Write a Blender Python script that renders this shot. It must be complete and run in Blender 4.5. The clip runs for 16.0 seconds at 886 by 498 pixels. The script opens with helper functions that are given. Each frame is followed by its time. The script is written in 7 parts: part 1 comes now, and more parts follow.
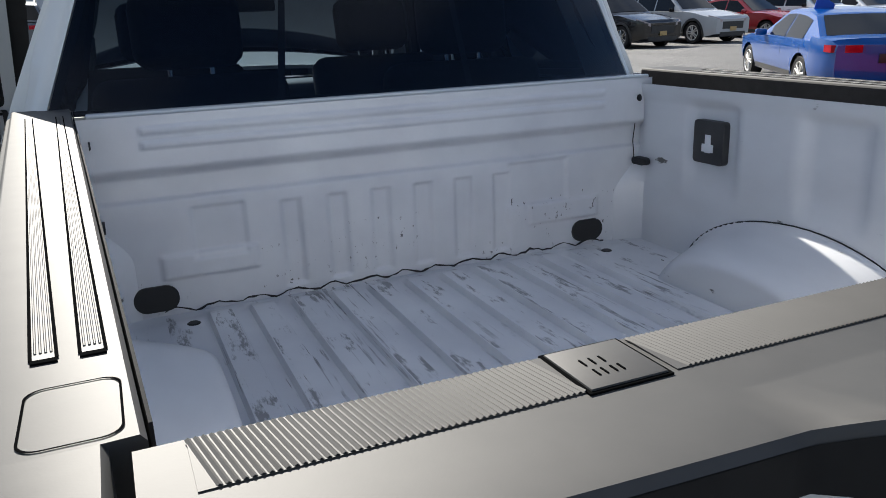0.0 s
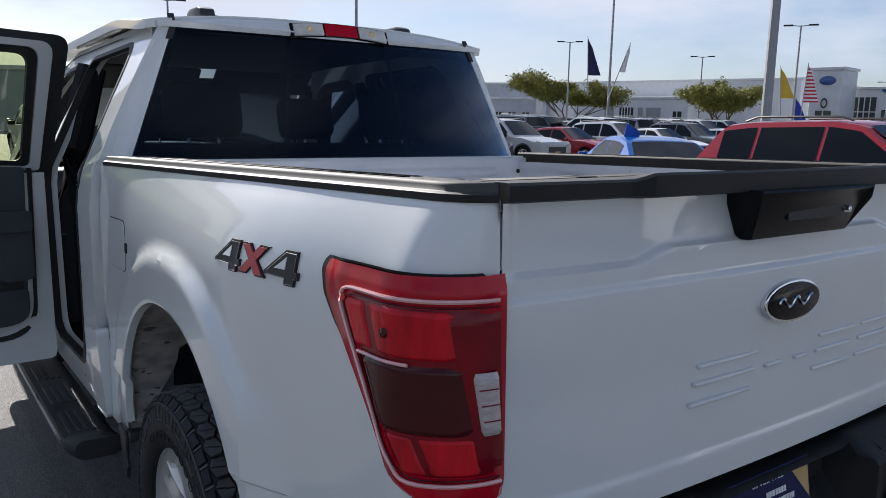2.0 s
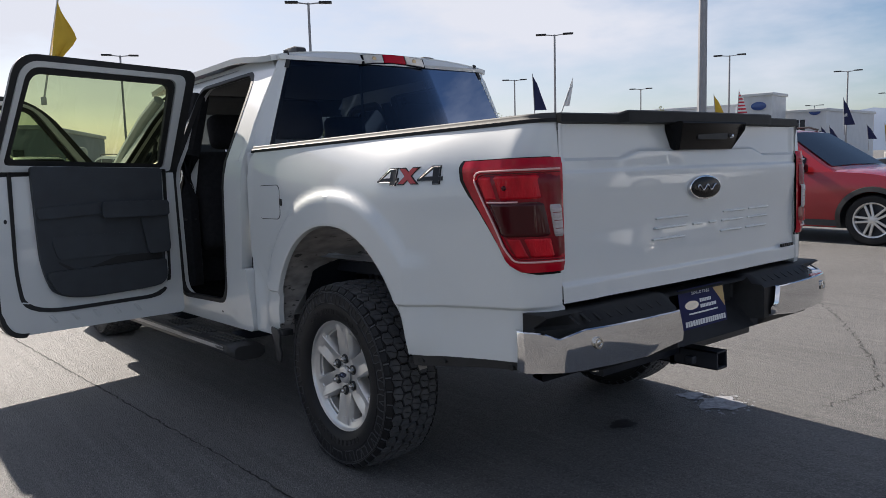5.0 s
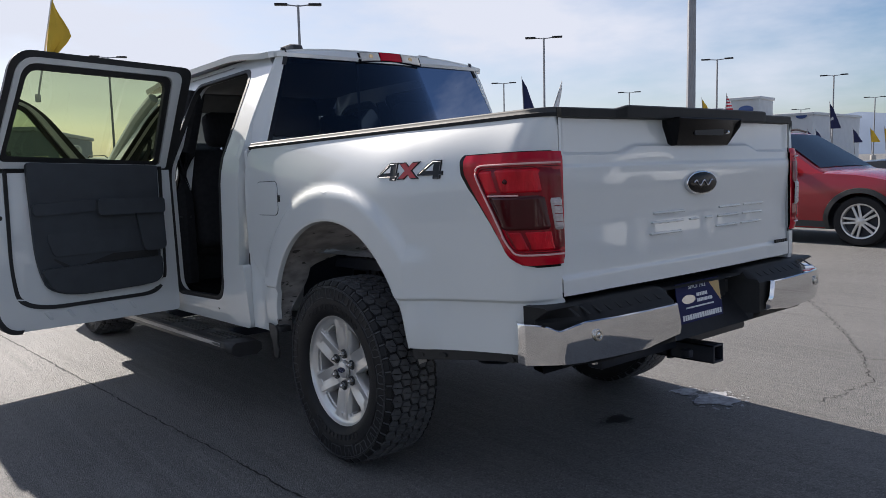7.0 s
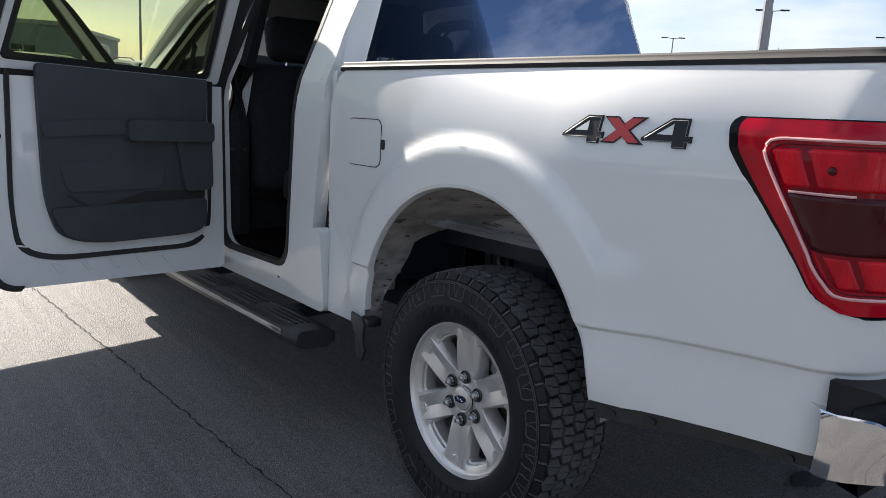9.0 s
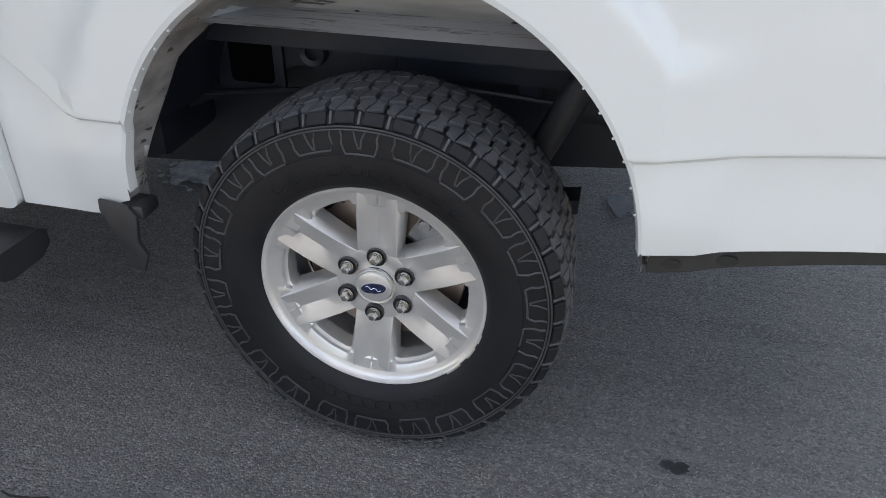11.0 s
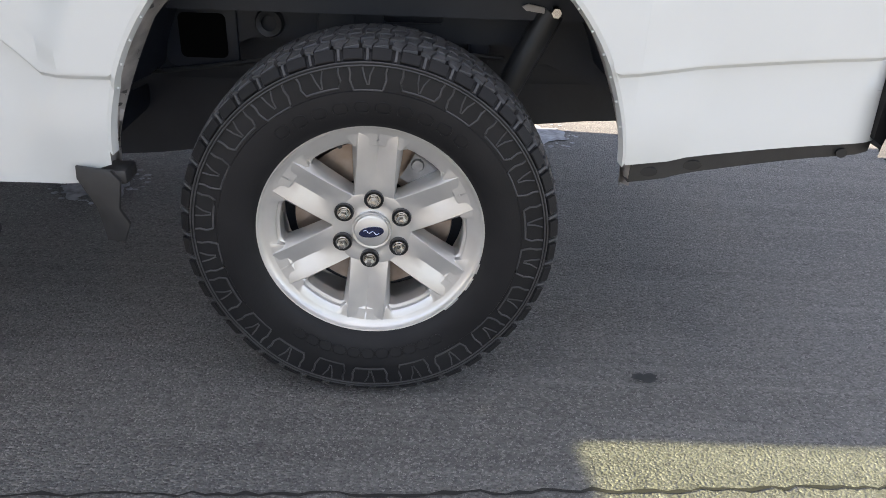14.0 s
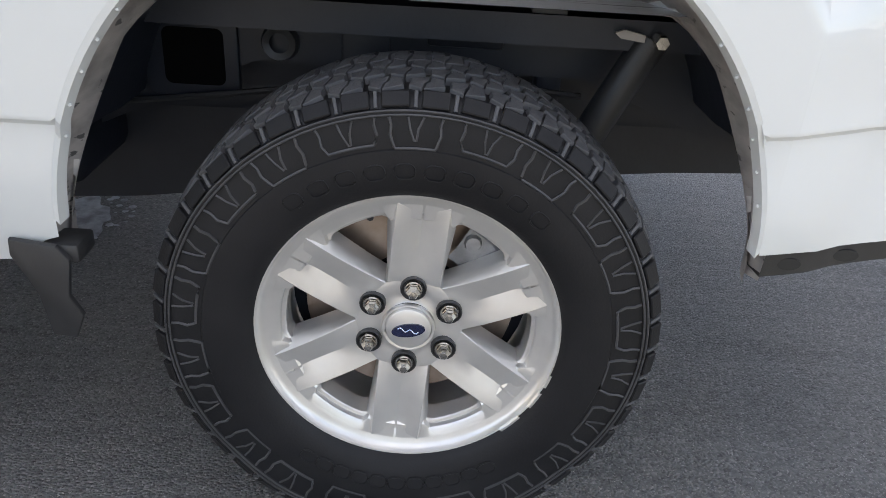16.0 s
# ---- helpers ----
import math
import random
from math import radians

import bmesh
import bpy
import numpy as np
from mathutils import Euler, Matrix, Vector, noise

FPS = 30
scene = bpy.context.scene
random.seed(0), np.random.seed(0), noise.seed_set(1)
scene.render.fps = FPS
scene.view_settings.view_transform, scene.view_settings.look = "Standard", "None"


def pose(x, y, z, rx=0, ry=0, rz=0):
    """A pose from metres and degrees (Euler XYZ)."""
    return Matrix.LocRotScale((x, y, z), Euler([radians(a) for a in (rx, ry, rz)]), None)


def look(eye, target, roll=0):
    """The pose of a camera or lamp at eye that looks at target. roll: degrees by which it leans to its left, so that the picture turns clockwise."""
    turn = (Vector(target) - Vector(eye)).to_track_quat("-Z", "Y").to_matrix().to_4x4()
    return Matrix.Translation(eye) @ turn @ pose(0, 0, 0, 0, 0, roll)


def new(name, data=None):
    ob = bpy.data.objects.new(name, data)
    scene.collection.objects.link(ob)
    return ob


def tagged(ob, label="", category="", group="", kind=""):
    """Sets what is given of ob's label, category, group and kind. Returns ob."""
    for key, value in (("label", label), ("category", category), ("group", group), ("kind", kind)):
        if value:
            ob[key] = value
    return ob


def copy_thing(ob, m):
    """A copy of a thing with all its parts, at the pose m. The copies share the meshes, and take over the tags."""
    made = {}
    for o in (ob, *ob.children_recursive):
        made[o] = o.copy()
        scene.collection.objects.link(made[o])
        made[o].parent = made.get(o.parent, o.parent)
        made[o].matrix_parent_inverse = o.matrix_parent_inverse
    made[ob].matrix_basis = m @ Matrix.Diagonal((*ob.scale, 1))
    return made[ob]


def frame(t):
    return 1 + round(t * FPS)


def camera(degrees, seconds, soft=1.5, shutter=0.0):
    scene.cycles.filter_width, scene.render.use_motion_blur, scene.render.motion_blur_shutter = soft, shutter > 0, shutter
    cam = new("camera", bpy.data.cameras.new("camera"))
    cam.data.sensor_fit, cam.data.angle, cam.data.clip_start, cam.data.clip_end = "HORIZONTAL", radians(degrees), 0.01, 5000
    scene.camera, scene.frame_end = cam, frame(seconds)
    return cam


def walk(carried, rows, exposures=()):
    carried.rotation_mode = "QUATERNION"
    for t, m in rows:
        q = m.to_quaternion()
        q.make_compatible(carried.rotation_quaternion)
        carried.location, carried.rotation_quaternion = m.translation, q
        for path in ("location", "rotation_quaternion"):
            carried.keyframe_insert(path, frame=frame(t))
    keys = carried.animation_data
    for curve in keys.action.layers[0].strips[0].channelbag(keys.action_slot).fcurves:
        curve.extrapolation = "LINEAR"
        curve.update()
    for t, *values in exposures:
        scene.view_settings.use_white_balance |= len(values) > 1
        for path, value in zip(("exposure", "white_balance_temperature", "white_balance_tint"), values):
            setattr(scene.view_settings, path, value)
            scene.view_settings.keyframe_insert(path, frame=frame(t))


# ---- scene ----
cam = camera(59.9, 16.0, soft=0.85)

PATH = [
    (0, (-0.729, -0.198, 1.591), (0.026, 1.545, 0.966), -1.4),
    (0.5, (-0.861, -0.364, 1.581), (-0.07, 1.402, 1.077), -0.5),
    (1, (-1.016, -0.534, 1.575), (-0.13, 1.192, 1.088), -0.2),
    (1.5, (-1.272, -0.676, 1.539), (-0.204, 0.966, 1.132), 0.7),
    (2, (-1.502, -0.875, 1.503), (-0.352, 0.727, 1.17), 1.3),
    (2.5, (-1.691, -1.104, 1.467), (-0.536, 0.495, 1.138), 0.8),
    (3, (-1.946, -1.232, 1.42), (-0.745, 0.337, 1.109), 0.7),
    (3.5, (-2.169, -1.357, 1.388), (-0.945, 0.196, 1.091), 0.5),
    (4, (-2.325, -1.526, 1.322), (-1.088, 0.02, 1.041), -0.5),
    (4.5, (-2.457, -1.63, 1.293), (-1.215, -0.081, 1.055), -1.0),
    (4.7, (-2.535, -1.643, 1.272), (-1.29, -0.095, 1.043), -1.3),
    (6.8, (-2.695, -1.687, 1.249), (-1.413, -0.168, 1.03), -1.3),
    (7, (-2.639, -1.646, 1.236), (-1.363, -0.121, 1.016), -1.4),
    (7.2, (-2.558, -1.591, 1.24), (-1.31, -0.046, 1.001), -1.5),
    (7.5, (-2.459, -1.488, 1.231), (-1.293, 0.115, 0.965), -1.2),
    (8, (-2.383, -1.162, 1.231), (-1.231, 0.442, 0.917), 2.6),
    (8.2, (-2.376, -1.057, 1.244), (-1.231, 0.55, 0.919), 3.1),
    (10.3, (-2.192, 0.289, 1.297), (-0.671, 1.27, 0.446), 0.9),
    (10.5, (-2.085, 0.387, 1.31), (-0.585, 1.256, 0.314), -1.1),
    (11, (-2.131, 0.684, 1.279), (-0.484, 1.052, 0.206), 2.4),
    (11.5, (-2.093, 0.886, 1.274), (-0.431, 0.975, 0.165), 2.1),
    (12, (-1.999, 0.999, 1.184), (-0.335, 1.082, 0.077), 1.2),
    (12.5, (-2.029, 1.019, 1.123), (-0.347, 1.046, 0.043), 2.1),
    (13, (-2.19, 1.025, 1.118), (-0.455, 0.97, 0.124), 3.5),
    (13.5, (-2.323, 1.012, 1.104), (-0.554, 0.938, 0.173), 3.8),
    (14, (-2.369, 1.012, 1.089), (-0.594, 0.925, 0.17), 4.1),
    (14.5, (-2.365, 1.017, 1.07), (-0.586, 0.925, 0.161), 4.3),
    (15, (-2.305, 1.024, 1.051), (-0.527, 0.936, 0.141), 4.6),
    (15.5, (-2.13, 1.045, 1.029), (-0.351, 0.945, 0.121), 5.4),
    (16, (-1.931, 1.095, 1.04), (-0.156, 1.018, 0.122), 5.6),
]
EXPOSURES = [(0.0, 1.07, 5700, 11), (0.5, 0.39, 5350, 11), (1.0, 0.59, 5100, 12), (1.5, 0.89, 5330, 14), (2.5, 0.85, 5680, 15), (4.7, 0.9, 5880, 15), (8.2, 0.9, 5680, 15), (10.3, 2.49, 6460, 14), (11.5, 2.54, 6460, 14), (12.5, 2.87, 6600, 15), (13.2, 2.79, 6590, 15), (14.0, 2.65, 6590, 15), (14.6, 2.67, 6580, 15), (16.0, 2.73, 6570, 14)]
walk(cam, [(t, look(eye, target, roll)) for t, eye, target, roll in PATH], EXPOSURES)

# ---- light ----
SUN_EL, SUN_AZ = 31.4, 0.9
world = bpy.data.worlds.new("sky")
scene.world = world
world.use_nodes = True
wn, wl = world.node_tree.nodes, world.node_tree.links
wn.clear()
w_out = wn.new("ShaderNodeOutputWorld")
w_bg = wn.new("ShaderNodeBackground")
w_bg.inputs[1].default_value = 0.05
sky = wn.new("ShaderNodeTexSky")
sky.sky_type = "NISHITA"
sky.sun_disc = False
sky.sun_elevation, sky.sun_rotation = radians(SUN_EL), radians(SUN_AZ)
sky.air_density, sky.dust_density, sky.ozone_density = 1.0, 0.7, 1.4
w_tc = wn.new("ShaderNodeTexCoord")
w_map = wn.new("ShaderNodeMapping")
w_map.inputs["Scale"].default_value = (1.0, 1.0, 3.2)
w_map.inputs["Rotation"].default_value = (0, 0, radians(20))
w_noise = wn.new("ShaderNodeTexNoise")
w_noise.inputs["Scale"].default_value = 1.7
w_noise.inputs["Detail"].default_value = 7.0
w_noise.inputs["Roughness"].default_value = 0.55
w_ramp = wn.new("ShaderNodeValToRGB")
w_ramp.color_ramp.elements[0].position, w_ramp.color_ramp.elements[1].position = 0.455, 0.65
w_mix = wn.new("ShaderNodeMix")
w_mix.data_type = "RGBA"
w_mix.inputs[7].default_value = (8.6, 8.5, 8.3, 1)
wl.new(w_tc.outputs["Generated"], w_map.inputs[0])
wl.new(w_map.outputs[0], w_noise.inputs[0])
wl.new(w_noise.outputs[0], w_ramp.inputs[0])
wl.new(w_ramp.outputs[0], w_mix.inputs[0])
wl.new(sky.outputs[0], w_mix.inputs[6])
wl.new(w_mix.outputs[2], w_bg.inputs[0])
wl.new(w_bg.outputs[0], w_out.inputs[0])
sun = new("sun", bpy.data.lights.new("sun", "SUN"))
sun.data.energy, sun.data.angle, sun.data.color = 5.0, radians(0.6), (1.0, 0.88, 0.69)
sun.matrix_world = look((math.sin(radians(SUN_AZ)) * 30, math.cos(radians(SUN_AZ)) * 30, math.tan(radians(SUN_EL)) * 30), (0, 0, 0))


# ---- materials ----
def material(name, color, rough=0.5, metal=0.0, color2=None, scale=8.0, bump=0.0, bump_scale=60.0, coat=0.0, spec=0.5,
             speck=None, speck_scale=40.0, speck_at=0.62, rough2=None, stretch=(1, 1, 1), per_object=0.0):
    m = bpy.data.materials.new(name)
    m.use_nodes = True
    n, l = m.node_tree.nodes, m.node_tree.links
    b = n["Principled BSDF"]
    b.inputs["Roughness"].default_value, b.inputs["Metallic"].default_value = rough, metal
    b.inputs["Coat Weight"].default_value, b.inputs["Coat Roughness"].default_value = coat, 0.025
    b.inputs["Specular IOR Level"].default_value = spec
    tc = n.new("ShaderNodeTexCoord")
    mp = n.new("ShaderNodeMapping")
    mp.inputs["Scale"].default_value = stretch
    l.new(tc.outputs["Object"], mp.inputs[0])
    c2 = color2 or tuple(v * 0.86 for v in color)
    no = n.new("ShaderNodeTexNoise")
    no.inputs["Scale"].default_value, no.inputs["Detail"].default_value = scale, 6.0
    l.new(mp.outputs[0], no.inputs[0])
    mx = n.new("ShaderNodeMix")
    mx.data_type = "RGBA"
    mx.inputs[6].default_value, mx.inputs[7].default_value = (*color, 1), (*c2, 1)
    ra = n.new("ShaderNodeMapRange")
    ra.inputs[1].default_value, ra.inputs[2].default_value = 0.33, 0.67
    l.new(no.outputs[0], ra.inputs[0])
    l.new(ra.outputs[0], mx.inputs[0])
    out = mx.outputs[2]
    if speck:
        n2 = n.new("ShaderNodeTexNoise")
        n2.inputs["Scale"].default_value, n2.inputs["Detail"].default_value = speck_scale, 5.0
        l.new(mp.outputs[0], n2.inputs[0])
        r2 = n.new("ShaderNodeMapRange")
        r2.inputs[1].default_value, r2.inputs[2].default_value = speck_at, speck_at + 0.035
        l.new(n2.outputs[0], r2.inputs[0])
        m2 = n.new("ShaderNodeMix")
        m2.data_type = "RGBA"
        m2.inputs[7].default_value = (*speck, 1)
        l.new(out, m2.inputs[6])
        l.new(r2.outputs[0], m2.inputs[0])
        out = m2.outputs[2]
    if per_object:
        oi = n.new("ShaderNodeObjectInfo")
        hv = n.new("ShaderNodeHueSaturation")
        mr = n.new("ShaderNodeMapRange")
        mr.inputs[3].default_value, mr.inputs[4].default_value = 1 - per_object, 1 + per_object
        l.new(oi.outputs["Random"], mr.inputs[0])
        l.new(mr.outputs[0], hv.inputs["Value"])
        l.new(out, hv.inputs["Color"])
        out = hv.outputs[0]
    l.new(out, b.inputs["Base Color"])
    if rough2 is not None:
        rr = n.new("ShaderNodeMapRange")
        rr.inputs[1].default_value, rr.inputs[2].default_value = 0.3, 0.7
        rr.inputs[3].default_value, rr.inputs[4].default_value = rough, rough2
        l.new(no.outputs[0], rr.inputs[0])
        l.new(rr.outputs[0], b.inputs["Roughness"])
    if bump:
        n3 = n.new("ShaderNodeTexNoise")
        n3.inputs["Scale"].default_value, n3.inputs["Detail"].default_value = bump_scale, 4.0
        l.new(mp.outputs[0], n3.inputs[0])
        bu = n.new("ShaderNodeBump")
        bu.inputs["Strength"].default_value, bu.inputs["Distance"].default_value = bump, 0.01
        l.new(n3.outputs[0], bu.inputs["Height"])
        l.new(bu.outputs[0], b.inputs["Normal"])
    return m


def glass_material(name, tint, gloss=(0.9, 0.9, 0.9), ior=1.5):
    m = bpy.data.materials.new(name)
    m.use_nodes = True
    n, l = m.node_tree.nodes, m.node_tree.links
    n.clear()
    o = n.new("ShaderNodeOutputMaterial")
    t = n.new("ShaderNodeBsdfTransparent")
    t.inputs[0].default_value = (*tint, 1)
    g = n.new("ShaderNodeBsdfGlossy")
    g.inputs["Roughness"].default_value = 0.01
    g.inputs["Color"].default_value = (*gloss, 1)
    f = n.new("ShaderNodeFresnel")
    f.inputs[0].default_value = ior
    x = n.new("ShaderNodeMixShader")
    l.new(f.outputs[0], x.inputs[0])
    l.new(t.outputs[0], x.inputs[1])
    l.new(g.outputs[0], x.inputs[2])
    l.new(x.outputs[0], o.inputs[0])
    return m


WHITE = material("white_paint", (0.635, 0.65, 0.64), 0.45, coat=0.9, color2=(0.615, 0.63, 0.62), scale=3, bump=0.004, bump_scale=300)
BEDWHITE = material("worn_white_bed_paint", (0.64, 0.65, 0.67), 0.42, coat=0.4, color2=(0.56, 0.57, 0.59), scale=6, bump=0.02, bump_scale=120,
                    speck=(0.10, 0.095, 0.09), speck_scale=24, speck_at=0.70, stretch=(1, 0.45, 1))
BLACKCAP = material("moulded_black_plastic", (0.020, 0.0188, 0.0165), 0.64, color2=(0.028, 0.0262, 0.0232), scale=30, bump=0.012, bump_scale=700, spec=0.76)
# darker copy of the cap plastic, shade put into the colour; also on the bumper
SIDECAP = material("darker_black_plastic", (0.008, 0.008, 0.0085), 0.55, spec=0.28, color2=(0.012, 0.012, 0.0125), scale=30, bump=0.012, bump_scale=700)
BLACK = material("satin_black_plastic", (0.018, 0.018, 0.019), 0.45, color2=(0.03, 0.03, 0.031), scale=12, bump=0.06, bump_scale=400)
GLOSSBLACK = material("gloss_black", (0.005, 0.005, 0.006), 0.16, spec=0.16, scale=5)
CHROME = material("chrome", (0.70, 0.70, 0.71), 0.05, 1.0, color2=(0.66, 0.66, 0.67), scale=4)
ALLOY = material("silver_painted_alloy", (0.70, 0.683, 0.655), 0.36, 0.66, color2=(0.64, 0.623, 0.598), scale=18, coat=0.35, bump=0.015, bump_scale=500)
NUT = material("bright_steel", (0.62, 0.60, 0.56), 0.22, 1.0, scale=30)
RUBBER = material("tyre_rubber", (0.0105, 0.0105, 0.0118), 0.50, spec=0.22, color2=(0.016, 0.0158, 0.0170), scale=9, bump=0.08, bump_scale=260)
TREAD = material("dusty_tread_rubber", (0.060, 0.061, 0.065), 0.58, spec=0.35, color2=(0.092, 0.092, 0.096), scale=22, bump=0.2, bump_scale=200)
GROOVE = material("deep_shadow_gap", (0.006, 0.006, 0.006), 1.0, scale=20, spec=0.0)
SEAL = material("rubber_seal", (0.012, 0.012, 0.012), 0.6, scale=20)
REDLENS = material("red_lamp_lens", (0.46, 0.001, 0.014), 0.18, coat=0.30, color2=(0.30, 0.0, 0.010), scale=9, spec=0.16)
DARKLENS = material("smoked_red_lens", (0.050, 0.003, 0.005), 0.10, coat=0.2, spec=0.2, scale=14)
PINKLENS = material("pale_red_light_guide", (0.74, 0.40, 0.39), 0.15, coat=1.0, scale=20)
CLEARLENS = material("clear_lamp_lens", (0.46, 0.41, 0.41), 0.12, coat=0.6, color2=(0.34, 0.29, 0.29), scale=60, bump=0.1, bump_scale=300, stretch=(1, 1, 5))
BRIGHTRED = material("bright_red_reflector", (0.60, 0.003, 0.014), 0.26, 0.1, coat=0.2, spec=0.2, color2=(0.34, 0.0, 0.008), scale=26, bump=0.25, bump_scale=160, stretch=(1, 1, 0.3))
LAMPCLEAR = material("clear_lens_over_reflector", (0.78, 0.73, 0.64), 0.18, 0.3, coat=0.8, color2=(0.62, 0.57, 0.50), scale=30)
GALV = material("weathered_grey_sheet_metal", (0.47, 0.435, 0.405), 0.50, 0.15, color2=(0.26, 0.240, 0.223), scale=14, bump=0.06, bump_scale=80, stretch=(1, 0.25, 2.2), speck=(0.09, 0.085, 0.08), speck_scale=26, speck_at=0.62)
CHASSIS = material("black_chassis_paint", (0.0125, 0.0152, 0.0225), 0.46, color2=(0.019, 0.0225, 0.032), spec=0.4, scale=8, bump=0.05, bump_scale=90)
ROTOR = material("rusty_brake_disc", (0.40, 0.325, 0.27), 0.40, 0.75, color2=(0.28, 0.21, 0.165), scale=22)
CALIPER = material("cast_grey_caliper", (0.34, 0.34, 0.345), 0.45, 0.5, color2=(0.22, 0.22, 0.225), scale=40, bump=0.1, bump_scale=200)
RIB = material("highlit_rubber_relief", (0.042, 0.042, 0.0440), 0.50, spec=0.35, color2=(0.060, 0.060, 0.0625), scale=14, bump=0.10, bump_scale=240)
INNERLENS = material("deep_red_inner_lens", (0.20, 0.0, 0.007), 0.18, coat=0.2, color2=(0.12, 0.0, 0.005), scale=9, spec=0.18)
TINT = glass_material("privacy_glass", (0.185, 0.230, 0.290), (0.30, 0.34, 0.43), 1.45)
DOORGLASS = glass_material("green_tinted_glass", (0.46, 0.51, 0.32))
FRONTGLASS = glass_material("darker_green_tinted_glass", (0.40, 0.47, 0.36))
CLEARGLASS = glass_material("clear_glass", (0.80, 0.86, 0.84))
TRIM = material("dark_grey_trim_plastic", (0.036, 0.042, 0.049), 0.62, color2=(0.029, 0.033, 0.039), scale=10, bump=0.08, bump_scale=500)
CLOTH = material("black_seat_cloth", (0.014, 0.014, 0.0155), 0.9, spec=0.2, color2=(0.020, 0.020, 0.0215), scale=40, bump=0.1, bump_scale=300)
PLATEBLUE = material("navy_plate_print", (0.010, 0.013, 0.075), 0.60, spec=0.2, scale=10)
PRINTWHITE = material("white_print", (0.75, 0.75, 0.75), 0.5, scale=10)
PRINTGOLD = material("tan_print", (0.50, 0.34, 0.13), 0.5, scale=10)
LOGOBLUE = material("dark_blue_enamel", (0.012, 0.016, 0.05), 0.12, coat=1.0, scale=10)
BADGEGREY = material("dark_grey_badge", (0.012, 0.012, 0.013), 0.42, spec=0.3, color2=(0.018, 0.018, 0.019), scale=14)
BADGELINE = material("mid_grey_badge_line", (0.16, 0.16, 0.165), 0.4, scale=14)
BADGERED = material("red_badge", (0.42, 0.03, 0.03), 0.4, scale=14)


def asphalt_material():
    """Worn asphalt: rounded aggregate in relief, pale grit, broad patches and faint drag marks along the lot."""
    m = bpy.data.materials.new("worn_asphalt")
    m.use_nodes = True
    n, l = m.node_tree.nodes, m.node_tree.links
    b = n["Principled BSDF"]
    b.inputs["Roughness"].default_value, b.inputs["Specular IOR Level"].default_value = 0.72, 0.4
    tc = n.new("ShaderNodeTexCoord")

    def coords(s):
        q = n.new("ShaderNodeMapping")
        q.inputs["Scale"].default_value = s
        l.new(tc.outputs["Object"], q.inputs[0])
        return q.outputs[0]

    def noise(scale, s=(1, 1, 1), detail=5.0, rough=0.5):
        q = n.new("ShaderNodeTexNoise")
        q.inputs["Scale"].default_value, q.inputs["Detail"].default_value, q.inputs["Roughness"].default_value = scale, detail, rough
        l.new(coords(s), q.inputs[0])
        return q.outputs[0]

    def span(v, a0, a1, b0=0.0, b1=1.0):
        q = n.new("ShaderNodeMapRange")
        for k, w in enumerate((a0, a1, b0, b1)):
            q.inputs[k + 1].default_value = w
        l.new(v, q.inputs[0])
        return q.outputs[0]

    def times(v, w):
        q = n.new("ShaderNodeMath")
        q.operation = "MULTIPLY"
        l.new(v, q.inputs[0])
        if isinstance(w, float):
            q.inputs[1].default_value = w
        else:
            l.new(w, q.inputs[1])
        return q.outputs[0]

    def mix(f, c0, c1):
        q = n.new("ShaderNodeMix")
        q.data_type = "RGBA"
        for k, v in ((0, f), (6, c0), (7, c1)):
            if isinstance(v, tuple):
                q.inputs[k].default_value = (*v, 1)
            else:
                l.new(v, q.inputs[k])
        return q.outputs[2]
    cells = n.new("ShaderNodeTexVoronoi")
    cells.inputs["Scale"].default_value, cells.inputs["Randomness"].default_value = 200.0, 1.0
    l.new(coords((1, 0.8, 1)), cells.inputs[0])
    hue = n.new("ShaderNodeSeparateColor")
    l.new(cells.outputs["Color"], hue.inputs[0])
    col = mix(span(noise(0.7, (1, 0.6, 1)), 0.33, 0.67), (0.164, 0.161, 0.156), (0.112, 0.110, 0.1075))
    col = mix(times(span(noise(2.2, (9.0, 0.22, 1), 7.0, 0.68), 0.49, 0.66), 0.42), col, (0.225, 0.220, 0.210))
    col = mix(times(span(noise(1.6, (5.0, 0.30, 1), 5.0, 0.6), 0.52, 0.70), 0.45), col, (0.075, 0.073, 0.071))
    col = mix(times(span(hue.outputs[0], 0.60, 1.0), 0.60), col, (0.27, 0.263, 0.25))
    col = mix(times(span(hue.outputs[1], 0.56, 1.0), 0.62), col, (0.045, 0.044, 0.044))
    col = mix(times(span(noise(230.0, detail=2.0), 0.645, 0.68), 0.85), col, (0.34, 0.33, 0.31))
    l.new(col, b.inputs["Base Color"])
    h = n.new("ShaderNodeMath")
    h.operation = "SUBTRACT"
    l.new(times(noise(320.0, detail=3.0), 0.6), h.inputs[0])
    l.new(times(cells.outputs["Distance"], 1.1), h.inputs[1])
    bu = n.new("ShaderNodeBump")
    bu.inputs["Strength"].default_value, bu.inputs["Distance"].default_value = 0.85, 0.0055
    l.new(h.outputs[0], bu.inputs["Height"])
    l.new(bu.outputs[0], b.inputs["Normal"])
    return m


ASPHALT = asphalt_material()
CRACK = material("dark_crack_fill", (0.022, 0.021, 0.020), 0.9, scale=30)
STAIN = material("dried_white_stain", (0.46, 0.47, 0.50), 0.8, color2=(0.22, 0.22, 0.23), scale=30)
OIL = material("dark_oil_stain", (0.022, 0.022, 0.022), 0.5, color2=(0.05, 0.05, 0.05), scale=30)


